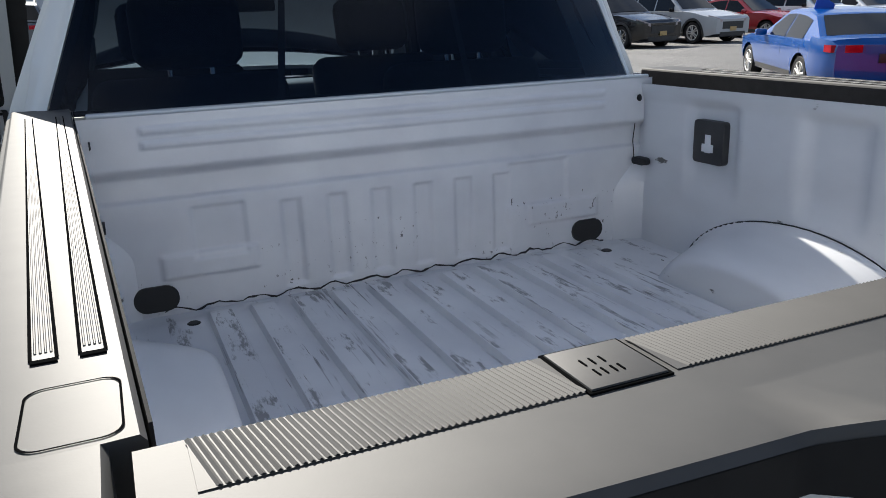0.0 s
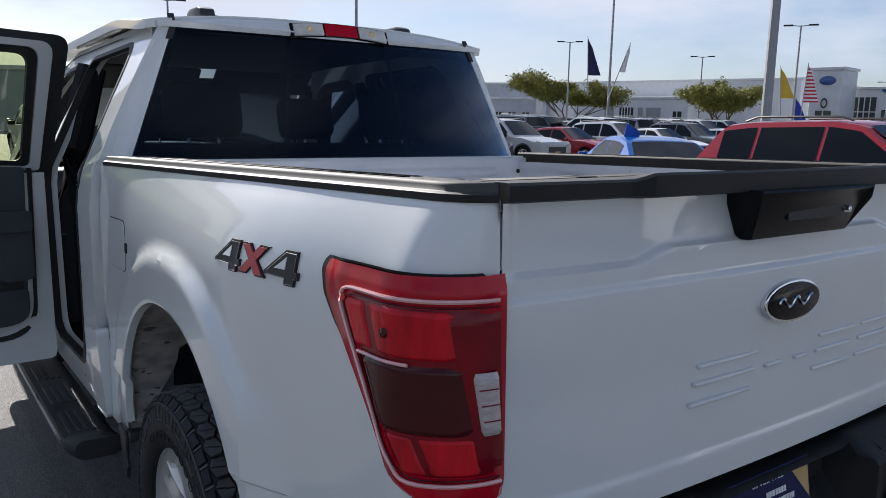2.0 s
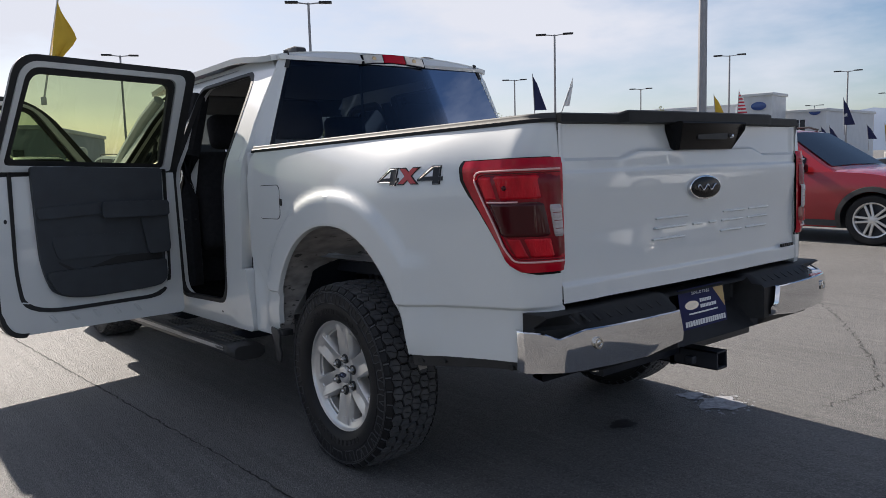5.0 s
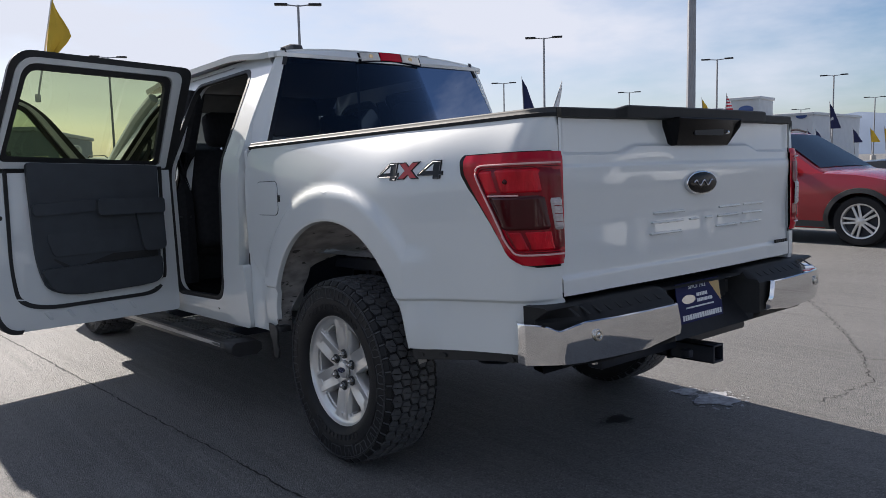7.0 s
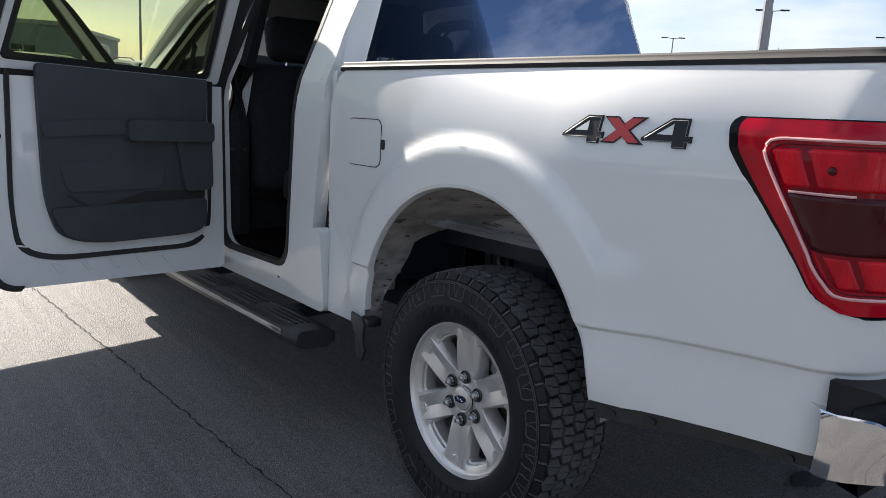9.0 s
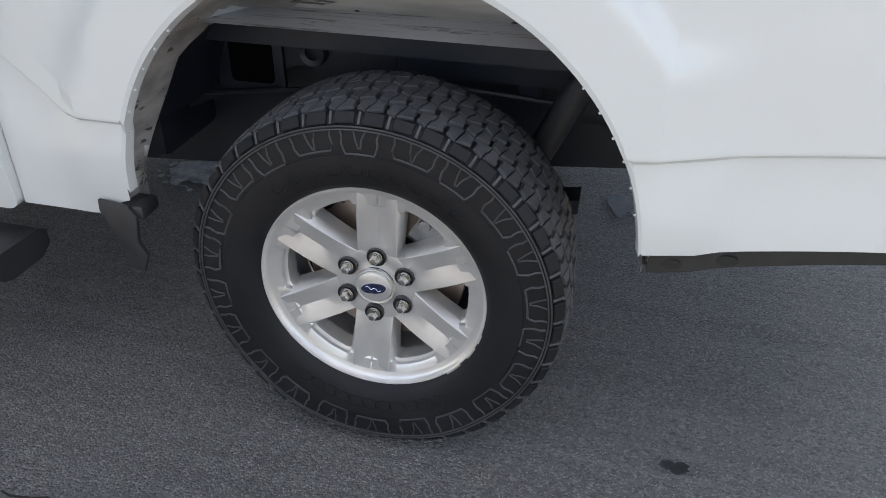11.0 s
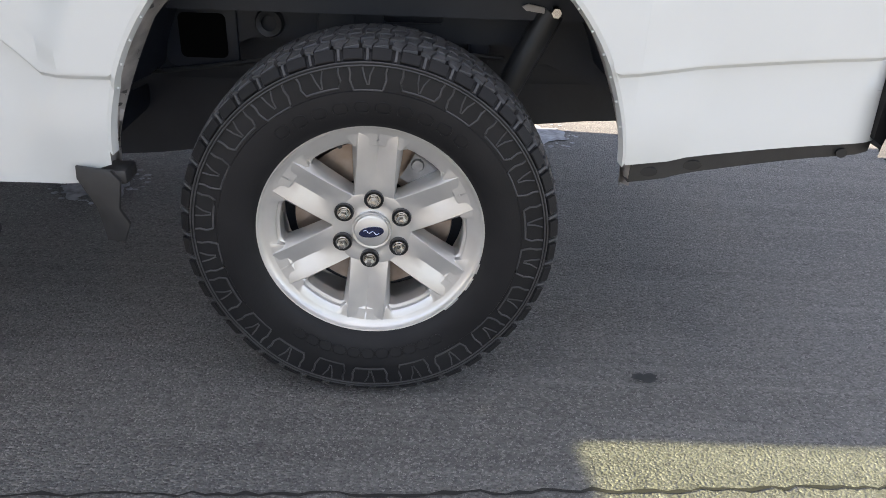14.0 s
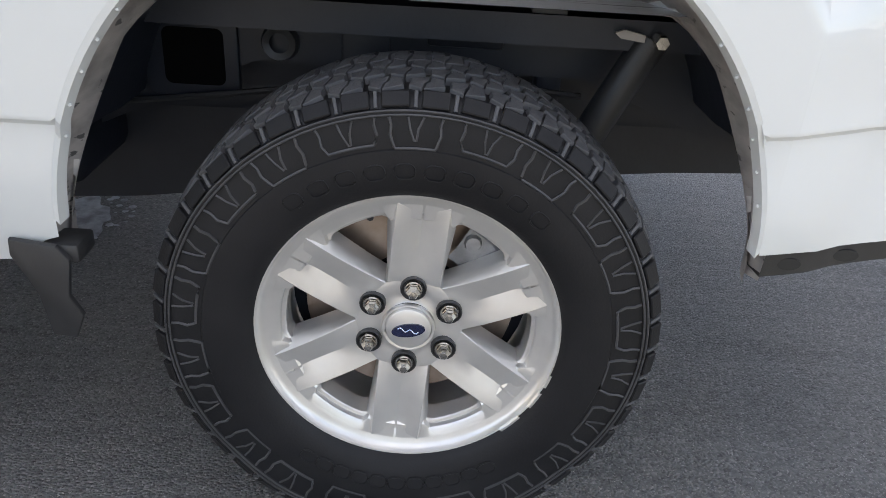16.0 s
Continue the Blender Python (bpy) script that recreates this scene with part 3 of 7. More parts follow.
def fuel_door():
    part("fuel_door", skin_patch(rounded(1.535, 1.74, 1.045, 1.200, 0.03), 0.0035), WHITE, left_side)
    part("fuel_door_gap", skin_patch(rounded(1.5325, 1.7425, 1.0425, 1.2025, 0.032), 0.0016), SEAL, left_side)
    part("fuel_door_release", skin_patch(rounded(1.512, 1.531, 1.105, 1.137, 0.006), 0.004), SEAL, left_side)


fuel_door()


def badge(s):
    """The 4x4 lettering as raised pieces on the skin: dark fours with a lighter edge and a red cross between them."""
    z0, h, w = 1.178, 0.066, 0.108
    four = [(0, 0.30), (0.62, 1.0), (1.0, 1.0), (1.0, 0.42), (1.10, 0.42), (1.10, 0.20), (1.0, 0.20), (1.0, 0.0), (0.70, 0.0), (0.70, 0.20), (0, 0.20)]
    hole = [(0.34, 0.44), (0.68, 0.80), (0.68, 0.44)]

    def lay(b, pts, off):
        lo = [b.verts.new((-side_x(y, z) + 0.002, y, z)) for y, z in pts]
        hi = [b.verts.new((-side_x(y, z) - off, y, z)) for y, z in pts]
        for i in range(len(pts)):
            b.faces.new((lo[i], lo[(i + 1) % len(pts)], hi[(i + 1) % len(pts)], hi[i]))
        b.faces.new(hi)

    def edge(b, pts, off, k):
        cy, cz = sum(p[0] for p in pts) / len(pts), sum(p[1] for p in pts) / len(pts)
        q = [(lerp(cy, p[0], k), lerp(cz, p[1], k)) for p in pts]
        tube(b, [(-side_x(y, z) - off, y, z) for y, z in q + q[:1]], 0.0011, 4)
    fours = [[(y0 - p[0] * w, z0 + p[1] * h) for p in four] for y0 in (0.740, 0.520)]
    b = B()
    for f in fours:
        lay(b, f, 0.005)
    ob = part("four_wheel_drive_badge", mirror(b, s), BADGEGREY, truck, "dark grey and red 4x4 badge")
    for f in fours:
        b = B()
        edge(b, f, 0.0052, 0.88)
        part("badge_edge", mirror(b, s), BADGELINE, ob, "thin grey inner line")
    b = B()
    for y0 in (0.740, 0.520):
        lay(b, [(y0 - p[0] * w, z0 + p[1] * h) for p in hole], 0.0058)
    part("badge_counter", mirror(b, s), WHITE, ob)
    y0, w2 = 0.627, 0.112
    strokes = (((0, 0), (0.32, 0), (1.0, 0.94), (0.68, 0.94)), ((0.68, 0), (1.0, 0), (0.32, 0.94), (0, 0.94)))
    b = B()
    for up, p in zip((0.0046, 0.0054), strokes):
        lay(b, [(y0 - q[0] * w2, z0 + 0.003 + q[1] * h) for q in p], up)
    x = part("badge_cross", mirror(b, s), BADGEGREY, ob, "red letter x with a dark edge")
    b = B()
    for up, p in zip((0.0060, 0.0068), strokes):
        cy, cz = 0.5, 0.47
        lay(b, [(y0 - lerp(cy, q[0], 0.84) * w2, z0 + 0.003 + lerp(cz, q[1], 0.88) * h) for q in p], up)
    part("cross_face", mirror(b, s), BADGERED, x)


badge(-1)
badge(1)


def rail_cap(s):
    """Black moulding on the bed rail, wrapping round the rear corner."""
    def ring(y, x):
        return (-x, y)
    bm = B()
    rows = []
    ys = [0.0, 0.004, 0.012, 0.022, 0.036, 0.052, 0.07, 0.09, 0.1075, 0.1085, 0.114] + [0.14 + 0.1 * i for i in range(17)] + [1.812]
    for y in ys:
        xo = side_x(y, RAIL)
        inner = 0.749 if y < 0.108 else 0.732 + 0.040 * (y - 0.1)
        zt = RAIL + 0.027
        o = max(inner + 0.004, xo - 0.0)
        nx = 1.0
        prof = [(o + 0.002, RAIL - 0.003), (o + 0.002, RAIL + 0.009), (o - 0.001, RAIL + 0.0115), (o - 0.005, RAIL + 0.012), (o - 0.007, RAIL + 0.014), (o - 0.009, zt - 0.006), (o - 0.0105, zt - 0.002), (o - 0.014, zt)]
        prof = [(max(inner + 0.002, p[0]), p[1]) for p in prof] + [(inner + 0.003, zt), (inner, zt - 0.004), (inner, RAIL - 0.04)]
        yy = y
        rows.append([(-p[0], yy - (0.006 if (y < 0.03 and k < 2) else 0.0), p[1]) for k, p in enumerate(prof)])
    g = sheet(bm, rows)
    for e in (g[0], g[-1]):
        bm.faces.new(e)
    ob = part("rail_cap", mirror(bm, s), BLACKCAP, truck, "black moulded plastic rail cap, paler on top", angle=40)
    # thin skin in the darker black: the outer face's shade as colour
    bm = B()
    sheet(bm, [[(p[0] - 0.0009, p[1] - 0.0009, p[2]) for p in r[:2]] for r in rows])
    part("cap_side", mirror(bm, s), SIDECAP, ob, "lower face with its shade in a darker black")
    # matt black sheet over the inner face puts its shade in the colour
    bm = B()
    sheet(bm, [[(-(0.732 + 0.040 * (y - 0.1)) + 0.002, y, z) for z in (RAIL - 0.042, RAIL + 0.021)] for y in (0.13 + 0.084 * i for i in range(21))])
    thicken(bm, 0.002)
    part("inner_lip", mirror(bm, s), CLOTH, ob, "matt black sheet that darkens the cap's inner face")

    def lean(b, x0, x1):
        for v in b.verts:
            v.co.x += -lerp(x0, x1, (v.co.y - 0.2) / 1.45)
        return b
    for x0, x1 in ((0.7785, 0.878), (0.7535, 0.8185)):
        x = 0.0
        bm = B()
        for k in range(4):
            box(bm, (-(x + (k - 1.5) * 0.0028), 0.92, RAIL + 0.0268), (0.0016, 1.38, 0.0026), 0.0005, 1)
        box(bm, (-x, 0.92, RAIL + 0.0262), (0.0125, 1.40, 0.0024))
        tagged(part("ribbed_strip", mirror(lean(bm, x0, x1), s), BLACKCAP, ob), kind="stuff")
        # near-black bars draw the shadow lines round each ribbed strip
        bm = B()
        box(bm, (-x, 0.217, RAIL + 0.0272), (0.014, 0.005, 0.0022))
        for q in (-0.0068, 0.0068):
            box(bm, (-x + q, 0.92, RAIL + 0.0274), (0.0020, 1.40, 0.0018))
        part("strip_groove", mirror(lean(bm, x0, x1), s), GROOVE, ob)
    bm = B()
    o = rounded(-0.787, -0.741, 0.112, 0.180, 0.010)
    i = [(lerp(-0.764, p[0], 0.945), lerp(0.146, p[1], 0.960)) for p in o]
    sheet(bm, [[(p[0], p[1], RAIL + 0.0276) for p in o + o[:1]], [(p[0], p[1], RAIL + 0.0276) for p in i + i[:1]]])
    part("pocket_cover_gap", mirror(bm, s), GROOVE, ob)
    return ob


rail_cap(-1)
rail_cap(1)


def bed_inside():
    FZ = 0.86
    # floor with lengthwise ribs
    bm = B()
    xs = []
    n = 11
    for k in range(n):
        c = -0.53 + 1.06 * k / (n - 1)
        xs += [(c - 0.034, 0), (c - 0.028, 0.017), (c + 0.028, 0.017), (c + 0.034, 0)]
    xs = [(-0.80, 0)] + xs + [(0.83, 0)]
    rows = []
    for y in [0.06 + 0.04 * i for i in range(41)] + [1.70, 1.72, 1.745]:
        f = 1 - ss((y - 1.685) / 0.03)
        rows.append([(x, y, FZ + h * f) for x, h in xs])
    sheet(bm, rows)
    fl = part("bed_floor", bm, FLOORWEAR, truck, "ribbed white bed floor with scuffed ridges", angle=50)
    bm = B()
    for x in (-0.60, 0.63):
        lathe(bm, [(0.0001, 0.002), (0.014, 0.0025), (0.017, 0.0)], 16, (x, 1.655, FZ), "z")
    part("floor_bolt", bm, SEAL, fl)
    bm = B()
    rnd = random.Random(9)
    rows = []
    for i in range(90):
        x = -0.66 + 1.34 * i / 89
        z = FZ + 0.010 + 0.006 * math.sin(i * 0.9) + rnd.uniform(-0.003, 0.003)
        rows.append([(x, 1.744, z - rnd.uniform(0.001, 0.005)), (x, 1.7435, z + rnd.uniform(0.001, 0.004))])
    sheet(bm, rows)
    part("seam", bm, SEAL, fl, "dark dirty seam")
    # front wall with steps and pressed ribs
    def wall_y(x, z):
        y = 1.757
        y -= 0.035 * ss((z - 1.215) / 0.03)
        y -= 0.005 * (1 - ss((abs(z - 1.300) - 0.006) / 0.004)) * (1 if abs(x) < 0.66 else 0)
        y -= 0.005 * (1 - ss((abs(z - 1.335) - 0.006) / 0.004)) * (1 if abs(x) < 0.66 else 0)
        y -= 0.012 * ss((1.165 - z) / 0.008)
        for k in range(6):
            c = -0.312 + 0.1255 * k
            d = max(abs(x - c) - 0.024, z - 1.120, 0.89 - z)
            if d < 0.02:
                y += 0.009 * (1 - ss((d + 0.004) / 0.010))
        for c in (-0.50, 0.44):
            d = max(abs(x - c) - 0.065, z - 1.13, 1.00 - z) if c < 0 else max(abs(x - c) - 0.10, z - 1.145, 1.02 - z)
            y += 0.006 * (1 - ss((d + 0.004) / 0.010))
        for c in (-0.53, 0.53):
            d = max(abs(x - c) - 0.12, abs(z - 0.985) - 0.030)
            y -= 0.008 * (1 - ss((d + 0.004) / 0.010))
        return y
    bm = B()
    zs = [0.855 + 0.515 * i / 120 for i in range(121)]
    xs = [-0.80 + 1.63 * i / 260 for i in range(261)]
    sheet(bm, [[(x, wall_y(x, z), z) for x in xs] for z in zs])
    w = part("bed_front_wall", bm, WALLWEAR, truck, "white pressed-steel bed front wall with scratches", angle=60)
    bm = B()
    box(bm, (MID, 1.775, 1.372), (1.60, 0.075, 0.012), 0.004)
    box(bm, (0, 1.80, 1.10), (1.58, 0.02, 0.52))
    part("front_wall_cap", bm, WHITE, w)
    bm = B()
    for c in (-0.675, 0.615):
        prism(bm, rounded(c - 0.055, c + 0.055, 0.875, 0.942, 0.032, 8), "y", 1.737, 1.745)
    part("drain_plug", bm, SEAL, w, "black oval rubber plug")
    # inner sides and wheelhouses
    for s in (-1, 1):
        def inner_x(y, z):
            x = 0.800
            rib = 0.5 + 0.5 * math.cos((y - 0.62) * 2 * math.pi / 0.40)
            band = ss((z - 1.02) / 0.10) * (1 - ss((z - 1.295) / 0.03))
            x += 0.018 * band * ss((rib - 0.45) / 0.25)
            x -= 0.008 * ss((z - 1.30) / 0.04)
            x -= 0.10 * ss((y - 1.705) / 0.05) * (1 - ss((z - 1.0) / 0.18))
            dy, dz = (y - 1.09) / 0.40, (z - 0.80) / 0.225
            d = math.hypot(abs(dy) ** 1.25, dz)
            x -= 0.205 * (1 - ss((d - 0.66) / 0.36)) ** 0.75
            return x
        bm = B()
        sheet(bm, [[(-inner_x(y, z), y, z) for y in (0.06 + 1.70 * i / 92 for i in range(93))] for z in (0.858 + 0.495 * j / 56 for j in range(57))])
        ob = part("bed_inner_side", mirror(bm, s), BEDWHITE, truck, "white bed inner side with wheelhouse bulge", angle=50)
        bm = B()
        rows = []
        for i in range(24):
            a = math.pi * (0.08 + 0.84 * i / 23)
            y, z = 1.09 - 0.415 * math.cos(a), 0.80 + 0.238 * math.sin(a)
            rows.append([(-inner_x(y, z) + 0.0022, y, z), (-inner_x(y, z) + 0.0022, y - 0.003 * math.cos(a), z + 0.004)])
        sheet(bm, rows)
        part("wheelhouse_seam", mirror(bm, s), SEAL, ob)
        bm = B()
        sheet(bm, [[(-0.787 + 0.004 * k, 1.749 - 0.012 * abs(math.sin(z * 16)) + 0.0, z) for k in range(2)] for z in (0.87 + 0.48 * i / 30 for i in range(31))])
        part("corner_seam", mirror(bm, s), SEAL, ob)
        bm = B()
        prism(bm, rounded(1.370, 1.488, 1.148, 1.268, 0.012), "x", -0.822, -0.797, 0.002)
        tp = part("tie_down_plate", mirror(bm, s), BLACK, ob, "black tie-down plate with keyhole slot")
        bm = B()
        box(bm, (-0.7965, 1.429, 1.204), (0.003, 0.022, 0.05), 0.001)
        box(bm, (-0.7958, 1.429, 1.192), (0.003, 0.044, 0.022), 0.001)
        part("keyhole", mirror(bm, s), BEDWHITE, tp)
        bm = B()
        lathe(bm, [(0.0001, 0.004), (0.009, 0.004), (0.011, 0.0)], 12, (-0.772, 1.705, 1.312), "x")
        prism(bm, rounded(1.665, 1.725, 1.108, 1.130, 0.010), "x", -0.79, -0.765)
        part("side_plug", mirror(bm, s), SEAL, ob)
        ob.location.x = -0.06 if s > 0 else 0.0
    bm = B()
    box(bm, (0, 0.9, 0.80), (1.3, 1.7, 0.05))
    part("bed_underside", bm, CHASSIS, truck)


bed_inside()


# ---- pickup truck: tailgate ----
def tailgate():
    GW = 0.7695
    def gy(x, z):
        y = 0.002 - 0.026 * (1 - (x / GW) ** 2)
        e = ss((GW - abs(x)) / 0.02)
        y += 0.002 * (1 - e)
        # inset band under the cap, its lower edge stepping down towards the corners
        k = 1.262 - 0.026 * ss((abs(x) - 0.37) / 0.12)
        y += 0.013 * ss((z - k) / 0.009) * ss((GW - 0.004 - abs(x)) / 0.03)
        y -= 0.006 * ss((1.205 - z) / 0.006)
        y += 0.014 * ss((1.185 - z) / 0.20)
        d = ss((0.842 - z) / 0.012)
        corner = ss((abs(x) - 0.55) / 0.08)
        y -= 0.012 * d * (0.35 + 0.65 * corner)
        return y
    bm = B()
    xs = [-GW + 2 * GW * i / 150 for i in range(151)]
    zs = [0.775 + (RAIL - 0.775) * i / 110 for i in range(111)]
    g = sheet(bm, [[(x, gy(x, z), z) for x in xs] for z in zs])
    gate = part("tailgate", bm, WHITE, truck, "white tailgate with pressed creases", angle=45)
    bm = B()
    box(bm, (0, 0.048, 1.06), (1.50, 0.07, 0.555), 0.01)
    part("tailgate_inner", bm, BEDWHITE, gate)
    # top cap with a raised centre spoiler
    def cap_prof(x):
        b = ss((0.50 - abs(x)) / 0.03)
        b2 = ss((abs(x) - GW + 0.006) / 0.006)
        zt = RAIL + 0.026
        back = 0.002 - 0.026 * (1 - (x / GW) ** 2) - 0.014 - 0.022 * b
        return [(0.098, RAIL - 0.03), (0.100, zt - 0.004), (0.096, zt), (0.020, zt + 0.001), (0.016, zt + 0.001), ((back + 0.012), zt + 0.001 + 0.010 * b), (back + 0.004, zt + 0.0005 + 0.011 * b), (back, zt - 0.004 + 0.011 * b), (back + 0.001, RAIL - 0.003), (back + 0.03, RAIL - 0.008)]
    bm = B()
    xs = [-GW + 2 * GW * i / 120 for i in range(121)]
    g = sheet(bm, [[(x, p[0], p[1]) for p in cap_prof(x)] for x in xs])
    for e in (g[0], g[-1]):
        bm.faces.new(e)
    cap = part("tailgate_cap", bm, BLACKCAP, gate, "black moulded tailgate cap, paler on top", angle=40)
    # same skin behind the tailgate cap, shade of the rear face in its colour
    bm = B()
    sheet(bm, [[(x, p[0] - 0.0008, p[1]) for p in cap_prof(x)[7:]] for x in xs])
    part("cap_back", bm, SIDECAP, cap, "rear face with its shade in a darker black")
    bm = B()
    zt = RAIL + 0.0272
    for x0, x1 in ((-0.748, -0.572), (-0.512, -0.25), (0.25, 0.512), (0.572, 0.748)):
        pitch, w, hgt = 0.0034, 0.0015, 0.0010
        k = int((x1 - x0) / pitch)
        for i in range(k):
            x = lerp(x0, x1, (i + 0.5) / k)
            sheet(bm, [[(x + w * q + 0.008, 0.050, zt + hgt * (q == 0)), (x + w * q, 0.093, zt + hgt * (q == 0))] for q in (-1, 0, 1)])
    tagged(part("grip_rib", bm, BLACKCAP, cap, "diagonal grip ribs"), kind="stuff")
    for x0, x1 in ((-0.748, -0.572), (-0.512, -0.25), (0.25, 0.512), (0.572, 0.748)):
        bm = B()
        box(bm, ((x0 + x1) / 2 + 0.004, 0.0715, zt - 0.0012), (x1 - x0 + 0.006, 0.044, 0.0026))
        part("grip_bed", bm, BLACKCAP, cap)
    for sx in (-0.541, 0.541):
        bm = B()
        o = [(sx - 0.023, 0.048), (sx + 0.023, 0.048), (sx + 0.023, 0.093), (sx - 0.023, 0.093)]
        prism(bm, o, "z", zt - 0.004, zt + 0.0018, 0.001)
        sq = part("access_cover", bm, BLACKCAP, cap)
        bm = B()
        prism(bm, [(sx + (p[0] - sx) * 1.09, 0.0705 + (p[1] - 0.0705) * 1.09) for p in o], "z", zt - 0.004, zt + 0.0006)
        part("cover_gap", bm, GROOVE, cap)
        bm = B()
        rnd = random.Random(4)
        for i in range(7):
            box(bm, (sx - 0.010 + 0.005 * (i % 4) + rnd.uniform(-0.001, 0.001), 0.062 + 0.012 * (i // 4), zt + 0.0020), (0.0011, 0.007, 0.0006))
        part("moulded_mark", bm, GROOVE, cap)
    # handle: leans out under the cap
    bm = B()
    prism(bm, [(-0.215, 1.364), (0.215, 1.364), (0.213, 1.335), (0.178, 1.263), (-0.178, 1.263), (-0.213, 1.335)], "y", -0.086, 0.02, 0.006)
    for v in bm.verts:
        if v.co.y < -0.02:
            v.co.y += 0.040 * ss((1.350 - v.co.z) / 0.085)
    hd = part("handle", bm, GLOSSBLACK, gate, "gloss black handle with camera")
    bm = B()
    prism(bm, rounded(-0.10, 0.10, 1.300, 1.330, 0.008), "y", -0.0725, -0.04)
    part("handle_recess", bm, SEAL, hd)
    bm = B()
    lathe(bm, [(0.0001, -0.076), (0.007, -0.074), (0.009, -0.05)], 14, (0.135, 0, 1.312), "y")
    part("camera_lens", bm, CHROME, hd)
    # oval badge
    def oval(rx, rz, n=40):
        return [(rx * math.cos(a), 1.122 + rz * math.sin(a)) for a in (2 * math.pi * i / n for i in range(n))]
    bm = B()
    prism(bm, oval(0.104, 0.046), "y", -0.040, -0.010, 0.004)
    lo = part("oval_badge", bm, CHROME, gate, "dark oval badge with a chrome rim")
    bm = B()
    prism(bm, oval(0.098, 0.040), "y", -0.0425, -0.02, 0.002)
    part("badge_field", bm, GLOSSBLACK, lo)
    bm = B()
    tube(bm, [(-0.062 + 0.124 * k / 16, -0.0435, 1.122 + 0.010 * math.sin(k * 0.9)) for k in range(17)], 0.0034, 6)
    part("badge_script", bm, CHROME, lo)
    # pressed lettering, kept as plain raised bars
    bm = B()
    for x0, x1 in ((-0.30, -0.10), (-0.06, 0.0), (0.05, 0.10), (0.14, 0.30), (0.34, 0.50)):
        for z in (0.945, 0.985, 1.020):
            if x1 - x0 < 0.07 and z != 0.985:
                continue
            box(bm, ((x0 + x1) / 2 + (z - 0.98) * 0.3, -0.0175 + 0.026 * (((x0 + x1) / 2) / GW) ** 2, z), (x1 - x0, 0.0145, 0.009), 0.004, 2)
    part("pressed_bars", bm, WHITE, gate)
    bm = B()
    for k in range(6):
        box(bm, (0.625 + 0.018 * k, -0.014, 0.842), (0.014, 0.010, 0.014), 0.002, 1)
    part("small_badge", bm, BADGEGREY, gate, "small dark unreadable badge")
    # dark gaps at both sides
    bm = B()
    for s in (-1, 1):
        box(bm, (s * 0.7725, 0.062, 1.06), (0.005, 0.05, 0.60))
    part("gate_gap", bm, SEAL, gate)
    gate.location.x = MID


tailgate()


# ---- pickup truck: tail lamps ----
def lamp_curve(s):
    """Point on the rear corner's plan at arc length s from the tailgate gap."""
    if s < 0.010:
        return 0.736 + s, 0.0, 0.0, -1.0
    s -= 0.010
    q = 0.12 * math.pi / 2
    if s < q:
        a = s / 0.12
        return 0.746 + 0.132 * math.sin(a), 0.12 - 0.12 * math.cos(a), math.sin(a), -math.cos(a)
    y = 0.12 + (s - q)
    return side_x(y, 1.1), y, 1.0, -0.12


def lamp_edge(z):
    """Arc length at which the lamp's outer edge lies at height z."""
    y = lerp(0.10, 0.305, ss((z - 0.872) / 0.36) * 0.35 + 0.65 * min(1, max(0, (z - 0.887) / 0.30)))
    low, high = max(0.0, 1 - (z - 0.878) / 0.062), max(0.0, (z - 1.228) / 0.027)
    y -= 0.075 * (1 - math.sqrt(max(0.0, 1 - min(1, low) ** 2))) + 0.026 * (1 - math.sqrt(max(0.0, 1 - min(1, high) ** 2)))
    return 0.010 + 0.12 * math.pi / 2 + (y - 0.12)


def lamp_patch(bm, f0, f1, z0, z1, off, n=18, m=14, taper=0.0):
    rows = []
    for j in range(m + 1):
        z = lerp(z0, z1, j / m)
        e = lamp_edge(z)
        row = []
        for i in range(n + 1):
            f = lerp(f0(z) if callable(f0) else f0, f1(z) if callable(f1) else f1, i / n)
            x, y, nx, ny = lamp_curve(max(0.002, f * e))
            o = off - 0.0075 * (1 - ss(min(i, n - i) / (n * 0.14))) - 0.0060 * (1 - ss(min(j, m - j) / (m * 0.08)))
            row.append((-(x + nx * o), y + ny * o, z))
        rows.append(row)
    g = sheet(bm, rows)
    return g


